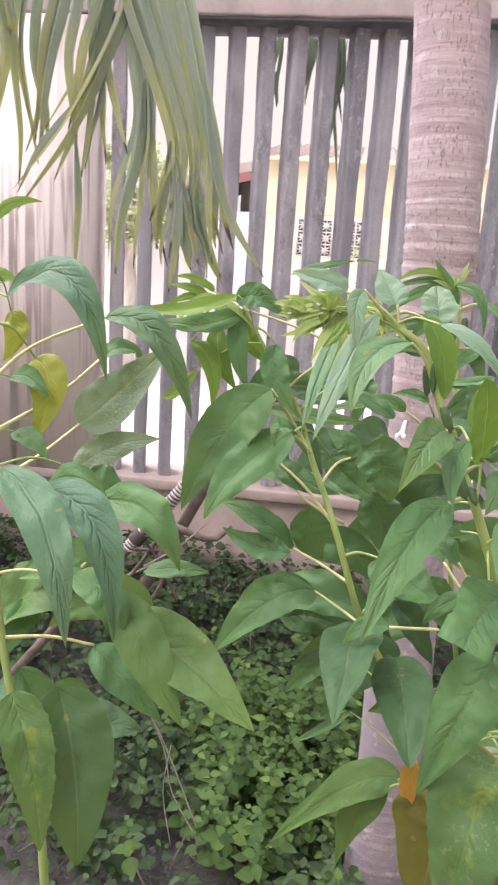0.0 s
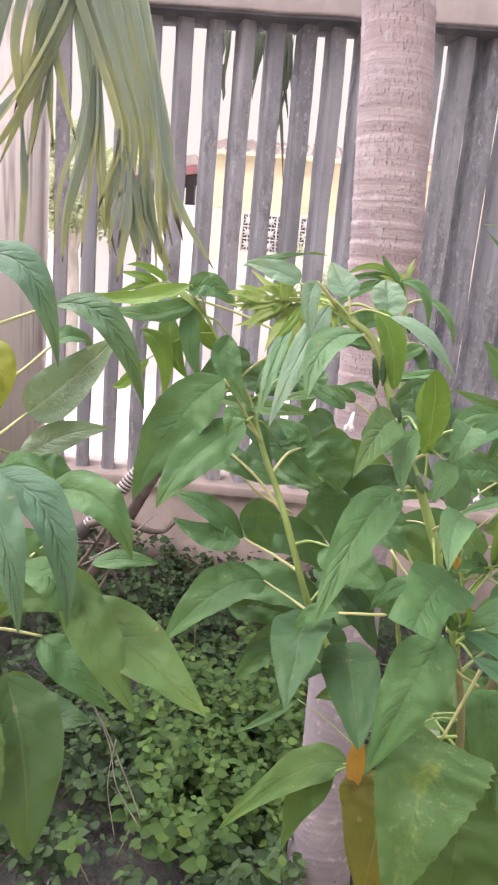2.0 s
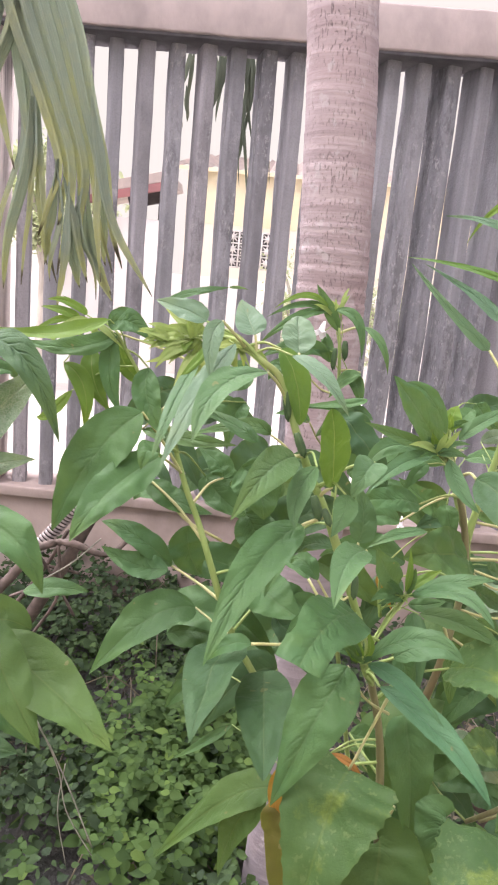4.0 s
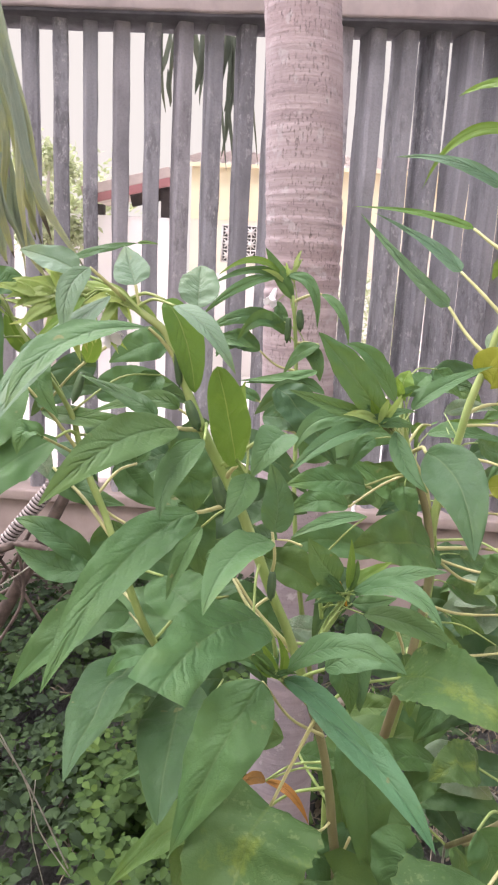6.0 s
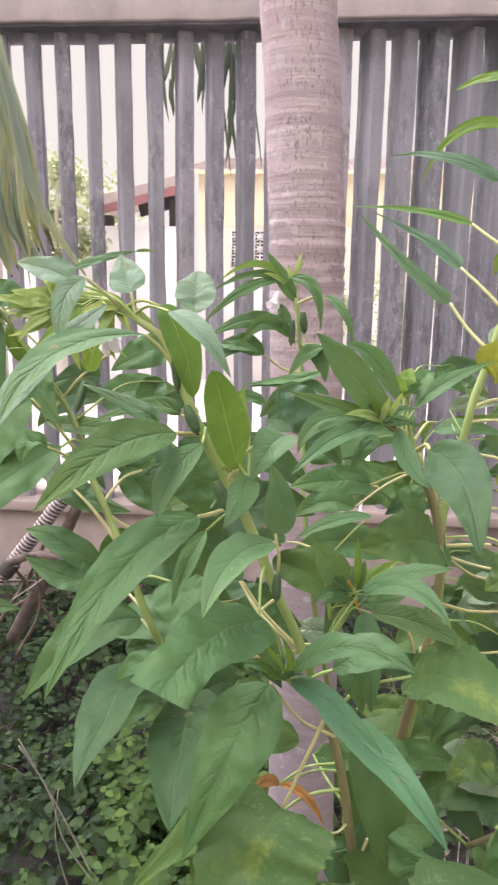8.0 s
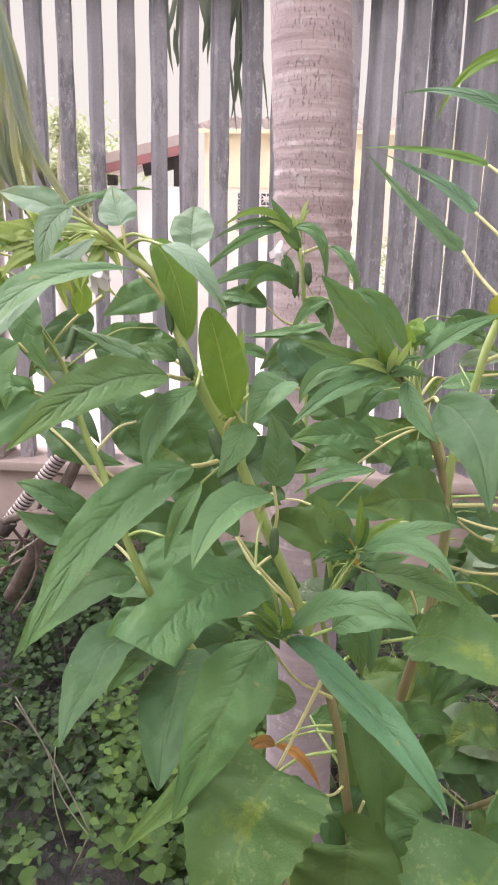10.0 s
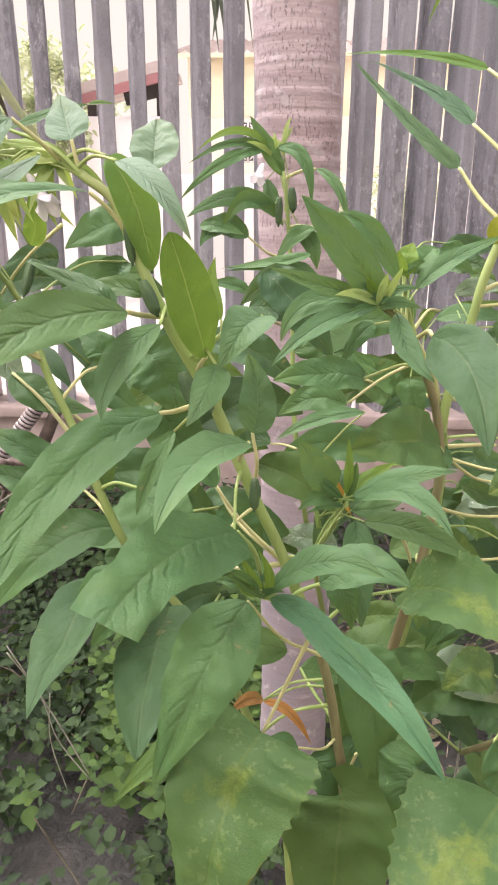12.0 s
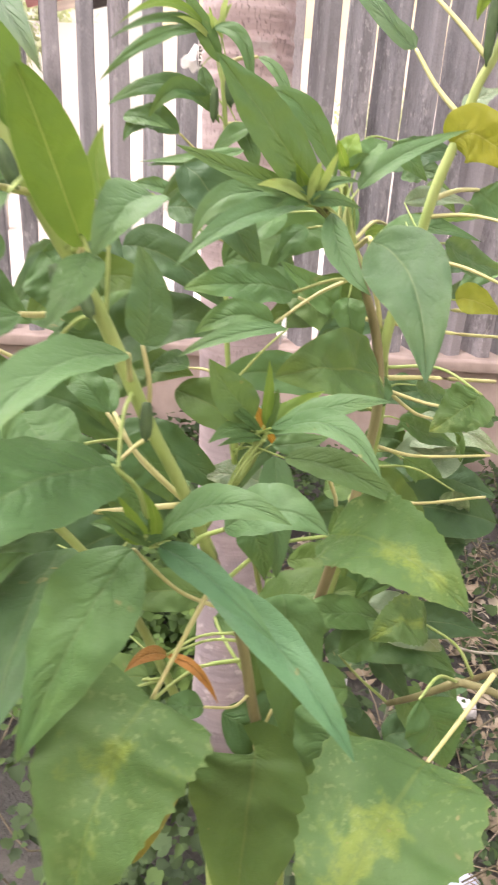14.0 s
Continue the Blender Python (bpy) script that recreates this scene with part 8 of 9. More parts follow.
leaf(E, (0.790, 0.660, 1.728), (0.731, 0.696, 1.746), (0.660, 0.750, 1.755), (-0.400, -0.739, 0.543), 0.012, MID, "taper")
leaf(E, (0.781, 0.660, 1.681), (0.747, 0.696, 1.713), (0.688, 0.750, 1.749), (-0.259, -0.740, 0.620), 0.019, SHEEN, "taper")
leaf(E, (0.772, 0.660, 1.642), (0.722, 0.695, 1.689), (0.671, 0.750, 1.748), (-0.063, -0.789, 0.612), 0.021, SHEEN, "taper")
leaf(E, (0.816, 0.660, 1.773), (0.766, 0.696, 1.803), (0.707, 0.750, 1.814), (-0.455, -0.763, 0.460), 0.018, SHEEN, "taper")
leaf(E, (0.828, 0.660, 1.828), (0.775, 0.697, 1.830), (0.743, 0.750, 1.779), (-0.744, -0.665, 0.065), 0.014, YOUNG)
leaf(E, (0.826, 0.660, 1.878), (0.797, 0.699, 1.886), (0.775, 0.750, 1.884), (-0.842, -0.494, 0.217), 0.011, YOUNG)
leaf(E, (0.827, 0.660, 1.867), (0.826, 0.700, 1.868), (0.829, 0.750, 1.862), (-0.844, -0.011, -0.536), 0.010, YOUNG)
leaf(E, (0.806, 0.620, 1.571), (0.825, 0.606, 1.579), (0.861, 0.600, 1.551), (-0.241, -0.932, 0.271), 0.046, YELLOW, "oval")
leaf(E, (0.780, 0.660, 1.520), (0.818, 0.698, 1.524), (0.867, 0.750, 1.512), (0.576, -0.496, 0.650), 0.021, PALE)
leaf(E, (0.781, 0.660, 1.509), (0.823, 0.698, 1.504), (0.871, 0.750, 1.501), (0.464, -0.392, 0.795), 0.012, YOUNG)
leaf(E, (0.857, 0.580, 1.370), (0.837, 0.567, 1.358), (0.811, 0.560, 1.340), (-0.120, -0.732, 0.671), 0.045, MOTTLED, "oval")
leaf(E, (0.779, 0.620, 1.367), (0.767, 0.618, 1.350), (0.756, 0.620, 1.331), (-0.551, -0.756, 0.353), 0.036, GREEN)
leaf(E, (0.816, 0.660, 1.347), (0.847, 0.698, 1.322), (0.892, 0.750, 1.304), (0.752, -0.378, 0.540), 0.029, GREEN)
leaf(E, (0.805, 0.660, 1.309), (0.844, 0.697, 1.280), (0.898, 0.750, 1.243), (0.771, -0.491, 0.407), 0.029, GREEN)
leaf(E, (0.816, 0.660, 1.265), (0.856, 0.697, 1.226), (0.894, 0.750, 1.166), (0.702, -0.707, -0.090), 0.031, GREEN)
leaf(E, (0.875, 0.660, 1.230), (0.890, 0.697, 1.179), (0.910, 0.750, 1.111), (0.003, -0.799, -0.601), 0.036, PALE, "oval")
leaf(E, (0.822, 0.660, 1.487), (0.861, 0.697, 1.466), (0.913, 0.750, 1.449), (0.727, -0.564, 0.392), 0.035, GREEN)
leaf(E, (0.830, 0.620, 1.444), (0.847, 0.617, 1.445), (0.875, 0.620, 1.433), (0.123, -0.861, 0.493), 0.029, YELLOW)
leaf(E, (0.825, 0.660, 1.592), (0.841, 0.699, 1.609), (0.880, 0.750, 1.621), (0.198, -0.408, 0.891), 0.021, PALE)
leaf(E, (0.833, 0.660, 1.698), (0.833, 0.700, 1.690), (0.840, 0.750, 1.675), (-0.690, -0.129, -0.713), 0.015, YOUNG)
leaf(E, (0.933, 0.830, 1.392), (0.894, 0.805, 1.411), (0.861, 0.790, 1.408), (0.475, -0.584, 0.658), 0.035, DIMMED)
leaf(E, (0.864, 0.850, 1.429), (0.895, 0.841, 1.445), (0.930, 0.840, 1.433), (-0.159, -0.795, 0.585), 0.037, DIMMED)
leaf(E, (0.772, 0.750, 1.542), (0.805, 0.741, 1.559), (0.840, 0.740, 1.560), (-0.281, -0.724, 0.630), 0.035, DIMMED)
leaf(E, (0.793, 0.770, 1.534), (0.812, 0.752, 1.543), (0.833, 0.740, 1.536), (-0.495, -0.607, 0.622), 0.028, GREEN)
leaf(E, (0.826, 0.800, 1.390), (0.846, 0.787, 1.381), (0.868, 0.780, 1.364), (-0.047, -0.836, 0.547), 0.027, OLIVE, "oval")
leaf(E, (0.845, 0.890, 1.515), (0.862, 0.882, 1.510), (0.883, 0.880, 1.489), (0.048, -0.908, 0.416), 0.026, OLIVE)
leaf(E, (0.922, 0.790, 1.447), (0.891, 0.766, 1.440), (0.865, 0.750, 1.415), (-0.040, -0.587, 0.808), 0.029, GREEN)
leaf(E, (0.933, 0.840, 1.499), (0.897, 0.821, 1.503), (0.866, 0.810, 1.488), (0.277, -0.809, 0.518), 0.033, GREEN, "oval")
leaf(E, (0.879, 0.790, 1.191), (0.835, 0.759, 1.182), (0.799, 0.740, 1.131), (-0.376, -0.398, 0.837), 0.062, DIMMED, "oval")
leaf(E, (0.872, 0.900, 1.183), (0.931, 0.888, 1.222), (0.996, 0.890, 1.223), (-0.287, -0.632, 0.720), 0.051, DIMMED)
leaf(E, (0.986, 0.890, 1.221), (0.908, 0.857, 1.249), (0.842, 0.840, 1.217), (0.218, -0.686, 0.694), 0.052, GREEN, "oval")
leaf(E, (0.881, 0.760, 1.286), (0.824, 0.749, 1.308), (0.774, 0.750, 1.285), (0.042, -0.565, 0.824), 0.046, DIMMED)
leaf(E, (0.961, 0.990, 1.119), (0.918, 0.970, 1.118), (0.880, 0.960, 1.097), (-0.034, -0.533, 0.845), 0.037, GREEN)
leaf(E, (0.852, 0.830, 1.208), (0.906, 0.804, 1.240), (0.967, 0.790, 1.214), (-0.240, -0.581, 0.778), 0.053, PALE)
leaf(E, (0.806, 0.870, 1.165), (0.843, 0.851, 1.190), (0.882, 0.840, 1.175), (-0.296, -0.496, 0.816), 0.047, GREEN)
leaf(E, (0.804, 0.850, 1.204), (0.844, 0.845, 1.204), (0.888, 0.850, 1.181), (0.158, -0.784, 0.600), 0.035, DIMMED)
petiole(E, (0.836, 0.620, 1.690), (0.808, 0.640, 1.711), (0.790, 0.660, 1.728), 0.0020)
petiole(E, (0.825, 0.620, 1.633), (0.801, 0.640, 1.660), (0.781, 0.660, 1.681), 0.0020)
petiole(E, (0.812, 0.620, 1.590), (0.790, 0.640, 1.614), (0.772, 0.660, 1.642), 0.0021)
petiole(E, (0.827, 0.620, 1.760), (0.821, 0.640, 1.768), (0.816, 0.660, 1.773), 0.0016)
petiole(E, (0.793, 0.620, 1.514), (0.824, 0.605, 1.519), (0.856, 0.590, 1.516), 0.0016)
petiole(E, (0.786, 0.620, 1.479), (0.824, 0.605, 1.477), (0.862, 0.590, 1.465), 0.0017)
petiole(E, (0.778, 0.620, 1.437), (0.836, 0.640, 1.430), (0.881, 0.640, 1.430), 0.0018)
petiole(E, (0.775, 0.620, 1.420), (0.838, 0.640, 1.408), (0.884, 0.640, 1.407), 0.0018)
petiole(E, (0.775, 0.630, 1.363), (0.830, 0.665, 1.354), (0.902, 0.680, 1.349), 0.0023)
leaf(E, (0.843, 0.660, 1.311), (0.873, 0.689, 1.285), (0.893, 0.711, 1.240), (-0.173, -0.559, 0.811), 0.032, GREEN)
petiole(E, (0.776, 0.633, 1.355), (0.813, 0.640, 1.326), (0.843, 0.660, 1.311), 0.0018)
petiole(E, (0.780, 0.644, 1.285), (0.824, 0.640, 1.278), (0.905, 0.660, 1.274), 0.0018)
petiole(E, (0.776, 0.645, 1.242), (0.822, 0.640, 1.223), (0.910, 0.660, 1.225), 0.0018)
petiole(E, (0.777, 0.634, 1.351), (0.827, 0.620, 1.342), (0.885, 0.620, 1.338), 0.0018)
petiole(E, (0.795, 0.620, 1.528), (0.820, 0.640, 1.535), (0.844, 0.660, 1.535), 0.0021)
petiole(E, (0.801, 0.620, 1.553), (0.802, 0.620, 1.564), (0.806, 0.620, 1.571), 0.0016, STEM)
petiole(E, (0.790, 0.620, 1.498), (0.782, 0.637, 1.513), (0.780, 0.660, 1.520), 0.0008, STEM)
petiole(E, (0.787, 0.620, 1.486), (0.782, 0.637, 1.501), (0.781, 0.660, 1.509), 0.0008, STEM)
petiole(E, (0.774, 0.628, 1.374), (0.822, 0.606, 1.384), (0.857, 0.580, 1.370), 0.0015, STEM)
petiole(E, (0.773, 0.624, 1.391), (0.777, 0.622, 1.383), (0.779, 0.620, 1.367), 0.0012, STEM)
petiole(E, (0.778, 0.635, 1.347), (0.794, 0.645, 1.352), (0.816, 0.660, 1.347), 0.0010, STEM)
petiole(E, (0.780, 0.641, 1.316), (0.791, 0.649, 1.316), (0.805, 0.660, 1.309), 0.0010, STEM)
petiole(E, (0.779, 0.644, 1.278), (0.796, 0.650, 1.277), (0.816, 0.660, 1.265), 0.0011, STEM)
petiole(E, (0.778, 0.645, 1.261), (0.825, 0.648, 1.260), (0.875, 0.660, 1.230), 0.0012, STEM)
petiole(E, (0.786, 0.620, 1.479), (0.801, 0.637, 1.489), (0.822, 0.660, 1.487), 0.0012, STEM)
petiole(E, (0.778, 0.620, 1.437), (0.800, 0.620, 1.446), (0.830, 0.620, 1.444), 0.0010, STEM)
petiole(E, (0.803, 0.620, 1.559), (0.812, 0.636, 1.579), (0.825, 0.660, 1.592), 0.0008, STEM)
petiole(E, (0.836, 0.620, 1.690), (0.834, 0.637, 1.698), (0.833, 0.660, 1.698), 0.0008, STEM)
capsule(E, (0.818, 0.610, 1.681), (0.819, 0.610, 1.629), 0.0043)
capsule(E, (0.823, 0.610, 1.687), (0.827, 0.610, 1.647), 0.0043)

stem(N, [(0.869, 0.520, 1.094, 0.0040), (0.845, 0.550, 1.044, 0.0038), (0.829, 0.600, 0.983, 0.0035)], STEMBROWN)
stem(N, [(0.869, 0.520, 1.094, 0.0040), (0.911, 0.530, 1.074, 0.0041), (0.955, 0.550, 1.030, 0.0042), (0.984, 0.570, 0.966, 0.0044), (1.005, 0.580, 0.892, 0.0045), (1.028, 0.600, 0.802, 0.0047), (1.048, 0.620, 0.706, 0.0049), (1.063, 0.660, 0.318, 0.0056), (1.068, 0.680, -0.020, 0.0064)], STEMBROWN)
stem(N, [(0.855, 0.620, 0.970, 0.0033), (0.896, 0.600, 1.014, 0.0037), (0.920, 0.550, 1.083, 0.0033)], STEMBROWN)
leaf(N, (0.689, 0.480, 1.215), (0.698, 0.453, 1.170), (0.708, 0.440, 1.070), (0.188, -0.940, 0.286), 0.061, GREEN, "oval")
leaf(N, (0.855, 0.600, 1.097), (0.825, 0.587, 1.109), (0.792, 0.580, 1.088), (0.031, -0.477, 0.878), 0.057, MOTTLED, "oval")
leaf(N, (0.813, 0.400, 1.117), (0.761, 0.329, 1.121), (0.713, 0.270, 1.060), (-0.213, -0.253, 0.944), 0.127, MOTTLED, "oval")
leaf(N, (0.688, 0.500, 1.082), (0.701, 0.485, 1.056), (0.733, 0.480, 0.964), (0.405, -0.865, 0.298), 0.062, GREEN)
leaf(N, (0.766, 0.600, 1.049), (0.793, 0.597, 1.077), (0.817, 0.600, 1.084), (-0.485, -0.516, 0.706), 0.045, GREEN)
leaf(N, (0.740, 0.420, 1.131), (0.728, 0.407, 1.123), (0.725, 0.400, 1.072), (-0.485, -0.784, 0.387), 0.063, GREEN, "oval")
leaf(N, (0.813, 0.450, 1.135), (0.831, 0.446, 1.107), (0.849, 0.450, 1.056), (0.201, -0.975, 0.093), 0.056, GREEN)
leaf(N, (0.675, 0.450, 1.066), (0.672, 0.422, 1.023), (0.665, 0.410, 0.864), (-0.278, -0.940, 0.199), 0.115, OLIVE, "oval")
leaf(N, (0.656, 0.520, 1.157), (0.682, 0.505, 1.107), (0.679, 0.500, 1.054), (0.269, -0.933, 0.240), 0.039, GREEN)
leaf(N, (0.773, 0.920, 0.637), (0.819, 0.906, 0.659), (0.866, 0.900, 0.652), (-0.241, -0.523, 0.818), 0.041, DIMMED)
leaf(N, (0.796, 0.810, 0.761), (0.850, 0.788, 0.723), (0.910, 0.780, 0.632), (0.391, -0.757, 0.523), 0.065, DIMMED)
leaf(N, (0.797, 0.890, 0.796), (0.848, 0.870, 0.835), (0.902, 0.860, 0.819), (-0.333, -0.619, 0.711), 0.062, DIMMED, "oval")
leaf(N, (0.889, 0.790, 0.818), (0.937, 0.783, 0.775), (0.993, 0.790, 0.685), (0.562, -0.700, 0.440), 0.063, OLIVE)
leaf(N, (0.828, 0.730, 0.943), (0.855, 0.711, 0.929), (0.886, 0.700, 0.884), (0.127, -0.827, 0.548), 0.037, DIMMED)
leaf(N, (1.003, 0.860, 0.688), (0.944, 0.834, 0.730), (0.891, 0.820, 0.748), (0.540, -0.524, 0.658), 0.038, PALE)
leaf(N, (0.815, 0.730, 1.017), (0.864, 0.715, 1.006), (0.916, 0.710, 0.970), (0.226, -0.626, 0.746), 0.067, PALE, "oval")
leaf(N, (0.870, 0.830, 0.897), (0.903, 0.811, 0.896), (0.941, 0.800, 0.871), (0.044, -0.586, 0.809), 0.041, PALE)
leaf(N, (0.854, 0.730, 0.992), (0.906, 0.710, 1.016), (0.964, 0.700, 1.006), (-0.255, -0.587, 0.768), 0.048, DIMMED)
leaf(N, (0.881, 0.780, 0.737), (0.923, 0.776, 0.765), (0.970, 0.780, 0.771), (-0.339, -0.343, 0.876), 0.056, DIMMED, "oval")
leaf(N, (0.873, 0.740, 0.930), (0.909, 0.721, 0.934), (0.952, 0.710, 0.883), (0.259, -0.559, 0.788), 0.062, GREEN)
leaf(N, (1.048, 0.920, 0.735), (1.001, 0.895, 0.734), (0.963, 0.880, 0.677), (-0.451, -0.277, 0.848), 0.049, DIMMED)
leaf(N, (0.805, 0.730, 0.943), (0.869, 0.714, 0.970), (0.941, 0.710, 0.934), (-0.050, -0.662, 0.748), 0.049, GREEN)
leaf(N, (0.849, 0.940, 0.888), (0.780, 0.923, 0.877), (0.716, 0.920, 0.822), (-0.263, -0.638, 0.724), 0.056, PALE)
leaf(N, (0.832, 0.930, 0.596), (0.759, 0.924, 0.623), (0.690, 0.930, 0.588), (-0.055, -0.250, 0.967), 0.067, DIMMED)
leaf(N, (0.813, 0.630, 1.077), (0.752, 0.604, 1.102), (0.698, 0.590, 1.096), (0.281, -0.376, 0.883), 0.043, GREEN)
leaf(N, (0.642, 0.500, 1.054), (0.691, 0.488, 1.024), (0.746, 0.490, 0.934), (0.495, -0.719, 0.488), 0.054, GREEN)
leaf(N, (0.675, 0.520, 1.036), (0.727, 0.500, 1.039), (0.783, 0.490, 0.985), (0.295, -0.408, 0.864), 0.051, OLIVE)
leaf(N, (0.678, 0.650, 0.941), (0.727, 0.629, 0.939), (0.783, 0.620, 0.863), (0.254, -0.738, 0.625), 0.054, DIMMED)
leaf(N, (0.768, 0.540, 1.058), (0.715, 0.534, 1.048), (0.664, 0.540, 0.987), (-0.534, -0.344, 0.772), 0.052, OLIVE, "oval")
leaf(N, (0.689, 0.640, 0.775), (0.765, 0.617, 0.880), (0.844, 0.610, 0.877), (-0.547, -0.467, 0.695), 0.067, OLIVE)
leaf(N, (0.796, 0.580, 0.991), (0.749, 0.550, 1.028), (0.708, 0.530, 1.040), (0.540, -0.144, 0.829), 0.046, DIMMED)
petiole(N, (0.885, 0.480, 1.141), (0.848, 0.440, 1.125), (0.813, 0.400, 1.117), 0.0021)
petiole(N, (0.908, 0.575, 1.049), (0.888, 0.589, 1.080), (0.855, 0.600, 1.097), 0.0016, STEM)
petiole(N, (0.829, 0.600, 0.983), (0.791, 0.600, 1.019), (0.766, 0.600, 1.049), 0.0015, STEM)
petiole(N, (0.869, 0.520, 1.094), (0.838, 0.485, 1.130), (0.813, 0.450, 1.135), 0.0016, STEM)


# ---- creeping plants over the ground ----
def lobed_leaf(bm, at, direction, up, length, width, r):
    """A small toothed leaf, folded along its rib and curled at the tip."""
    d = direction.normalized()
    s = d.cross(up)
    s = s.normalized() if s.length > 1e-6 else Vector((1, 0, 0))
    n = s.cross(d)
    fold, curl = r.uniform(0.05, 0.45), r.uniform(-0.05, 0.4)
    rim = [(t, b * r.uniform(0.82, 1.14)) for t, b in ((0.10, 0.34), (0.26, 0.50), (0.42, 0.40), (0.58, 0.44), (0.76, 0.22))]
    ends = [bm.verts.new(at), bm.verts.new(at + d * length - n * width * curl)]
    mid = [ends[0]] + [bm.verts.new(at + d * length * t - n * width * curl * t * t) for t, b in rim] + [ends[1]]
    for side in (1, -1):
        edge = [ends[0]] + [bm.verts.new(at + d * length * t + s * side * width * b + n * width * (fold * b - curl * t * t)) for t, b in rim] + [ends[1]]
        for i in range(len(mid) - 1):
            ring = []
            for q in (mid[i], edge[i], edge[i + 1], mid[i + 1]):
                if q not in ring:
                    ring.append(q)
            bm.faces.new(ring if side > 0 else ring[::-1])


def creepers():
    r = random.Random(31)
    bm = bmesh.new()
    vines = bmesh.new()
    for i in range(13000):
        x, y = r.uniform(-2.3, 2.9), r.uniform(0.55, 2.82)
        if abs(x - 0.3) > 1.5 + 0.9 * r.random():
            continue
        bare = max(0.0, min(1.0, ((1.42 if x < 0.3 else 0.95) + 0.35 * noise.noise((x * 3, y * 3, 8.0)) - y) / 0.2)) * (1 if x < 0.45 else 0.5)
        if r.random() < bare * 0.80:
            continue
        if (x - 0.63) ** 2 + (y - 1.34) ** 2 < 0.011:
            continue
        deep = noise.noise((x * 2.2, y * 2.2, 5.0))
        right = max(0.0, min(1.0, (x - 0.75) / 0.3))
        if r.random() < right * 0.7 or (deep < -0.18 and r.random() < 0.70):
            continue
        bank = 0.21 + 0.15 * noise.noise((x * 1.7, y * 1.7, 1.0)) + 0.09 * noise.noise((x * 5, y * 5, 2.0))
        z = ground_height(x, y) + max(0.02, bank * (1 - 0.6 * right)) * r.uniform(0.35, 1.05)
        lean = Vector((r.gauss(0, 0.6), r.gauss(-0.4, 0.6), 1))
        a = r.uniform(0, math.tau)
        for j in range(4):
            d = Vector((math.cos(a), math.sin(a), r.uniform(-0.45, 0.30)))
            size = r.uniform(0.018, 0.052) * (1 if j < 2 else 0.66)
            p = Vector((x, y, z)) + lean * (0.0 if j < 2 else 0.020)
            lobed_leaf(bm, p + d * 0.008, d, lean + Vector((r.gauss(0, 0.35), r.gauss(0, 0.35), 0)), size, size * r.uniform(0.65, 0.95), r)
            a += math.pi if j != 1 else math.pi / 2
    tagged(finish("creeper_leaves", bm, CREEPER), "dense low bed of rounded green creeper leaves", "groundcover", kind="stuff")
    for i in range(150):
        x, y = r.uniform(-1.2, 2.0), r.uniform(0.7, 2.7)
        a, l = r.uniform(0, math.tau), r.uniform(0.15, 0.5)
        pts = []
        for s in range(5):
            px, py = x + math.cos(a) * l * s / 4, y + math.sin(a) * l * s / 4
            pts.append((px + r.gauss(0, 0.02), py + r.gauss(0, 0.02), ground_height(px, py) + 0.05 + r.uniform(0.0, 0.17), 0.0022))
        tube(vines, curve_points(pts, 3), 5)
    tagged(finish("creeper_stems", vines, VINE), "thin brown trailing stems among the creepers", "groundcover", kind="stuff")


creepers()


def herbs():
    """Taller bright-leaved herbs that grow through the creepers before the trunk."""
    r = random.Random(61)
    bm = bmesh.new()
    for i in range(230):
        x, y = r.gauss(0.38, 0.17), r.gauss(1.66, 0.22)
        if (x - 0.63) ** 2 + (y - 1.36) ** 2 < 0.02 or y < 1.2:
            continue
        g = ground_height(x, y)
        top = r.uniform(0.20, 0.40)
        lean = Vector((r.gauss(0, 0.15), r.gauss(-0.1, 0.15), 1))
        a = r.uniform(0, math.tau)
        for k in range(5):
            p = Vector((x, y, g)) + lean * top * (0.55 + 0.115 * k)
            for side in (0, math.pi):
                d = Vector((math.cos(a + side), math.sin(a + side), r.uniform(-0.25, 0.3)))
                size = r.uniform(0.034, 0.066) * (1 - 0.11 * k)
                small_leaf(bm, p, d, lean + Vector((r.gauss(0, 0.25), r.gauss(-0.3, 0.25), 0)), size, size * r.uniform(0.55, 0.72))
            a += math.pi / 2 + r.uniform(-0.3, 0.3)
    tagged(finish("herb_leaves", bm, HERB), "bright green leafy herbs among the creepers", "groundcover", kind="stuff")


herbs()


def dry_litter():
    """Curled dead leaves and broken straws on the soil."""
    r = random.Random(71)
    bm = bmesh.new()
    for i in range(900):
        x, y = r.uniform(0.72, 1.9), r.uniform(0.75, 2.3)
        p = Vector((x, y, ground_height(x, y) + r.uniform(0.005, 0.05)))
        a = r.uniform(0, math.tau)
        d = Vector((math.cos(a), math.sin(a), r.uniform(-0.2, 0.3)))
        size = r.uniform(0.025, 0.075)
        small_leaf(bm, p, d, Vector((r.gauss(0, 0.6), r.gauss(0, 0.6), 1)), size, size * r.uniform(0.2, 0.6))
    for i in range(170):
        x, y = r.uniform(0.72, 1.8), r.uniform(0.8, 2.2)
        g = ground_height(x, y)
        a, l = r.uniform(0, math.tau), r.uniform(0.10, 0.32)
        e = Vector((x + math.cos(a) * l, y + math.sin(a) * l, g + r.uniform(0.02, 0.22)))
        tube(bm, [(x, y, g + 0.01, 0.0020), ((x + e.x) / 2, (y + e.y) / 2, (g + e.z) / 2 + r.uniform(0, 0.04), 0.0018), (*e, 0.0012)], 5)
    tagged(finish("dry_litter", bm, LITTER), "dead leaves and dry straws strewn over soil", "litter", kind="stuff")


dry_litter()


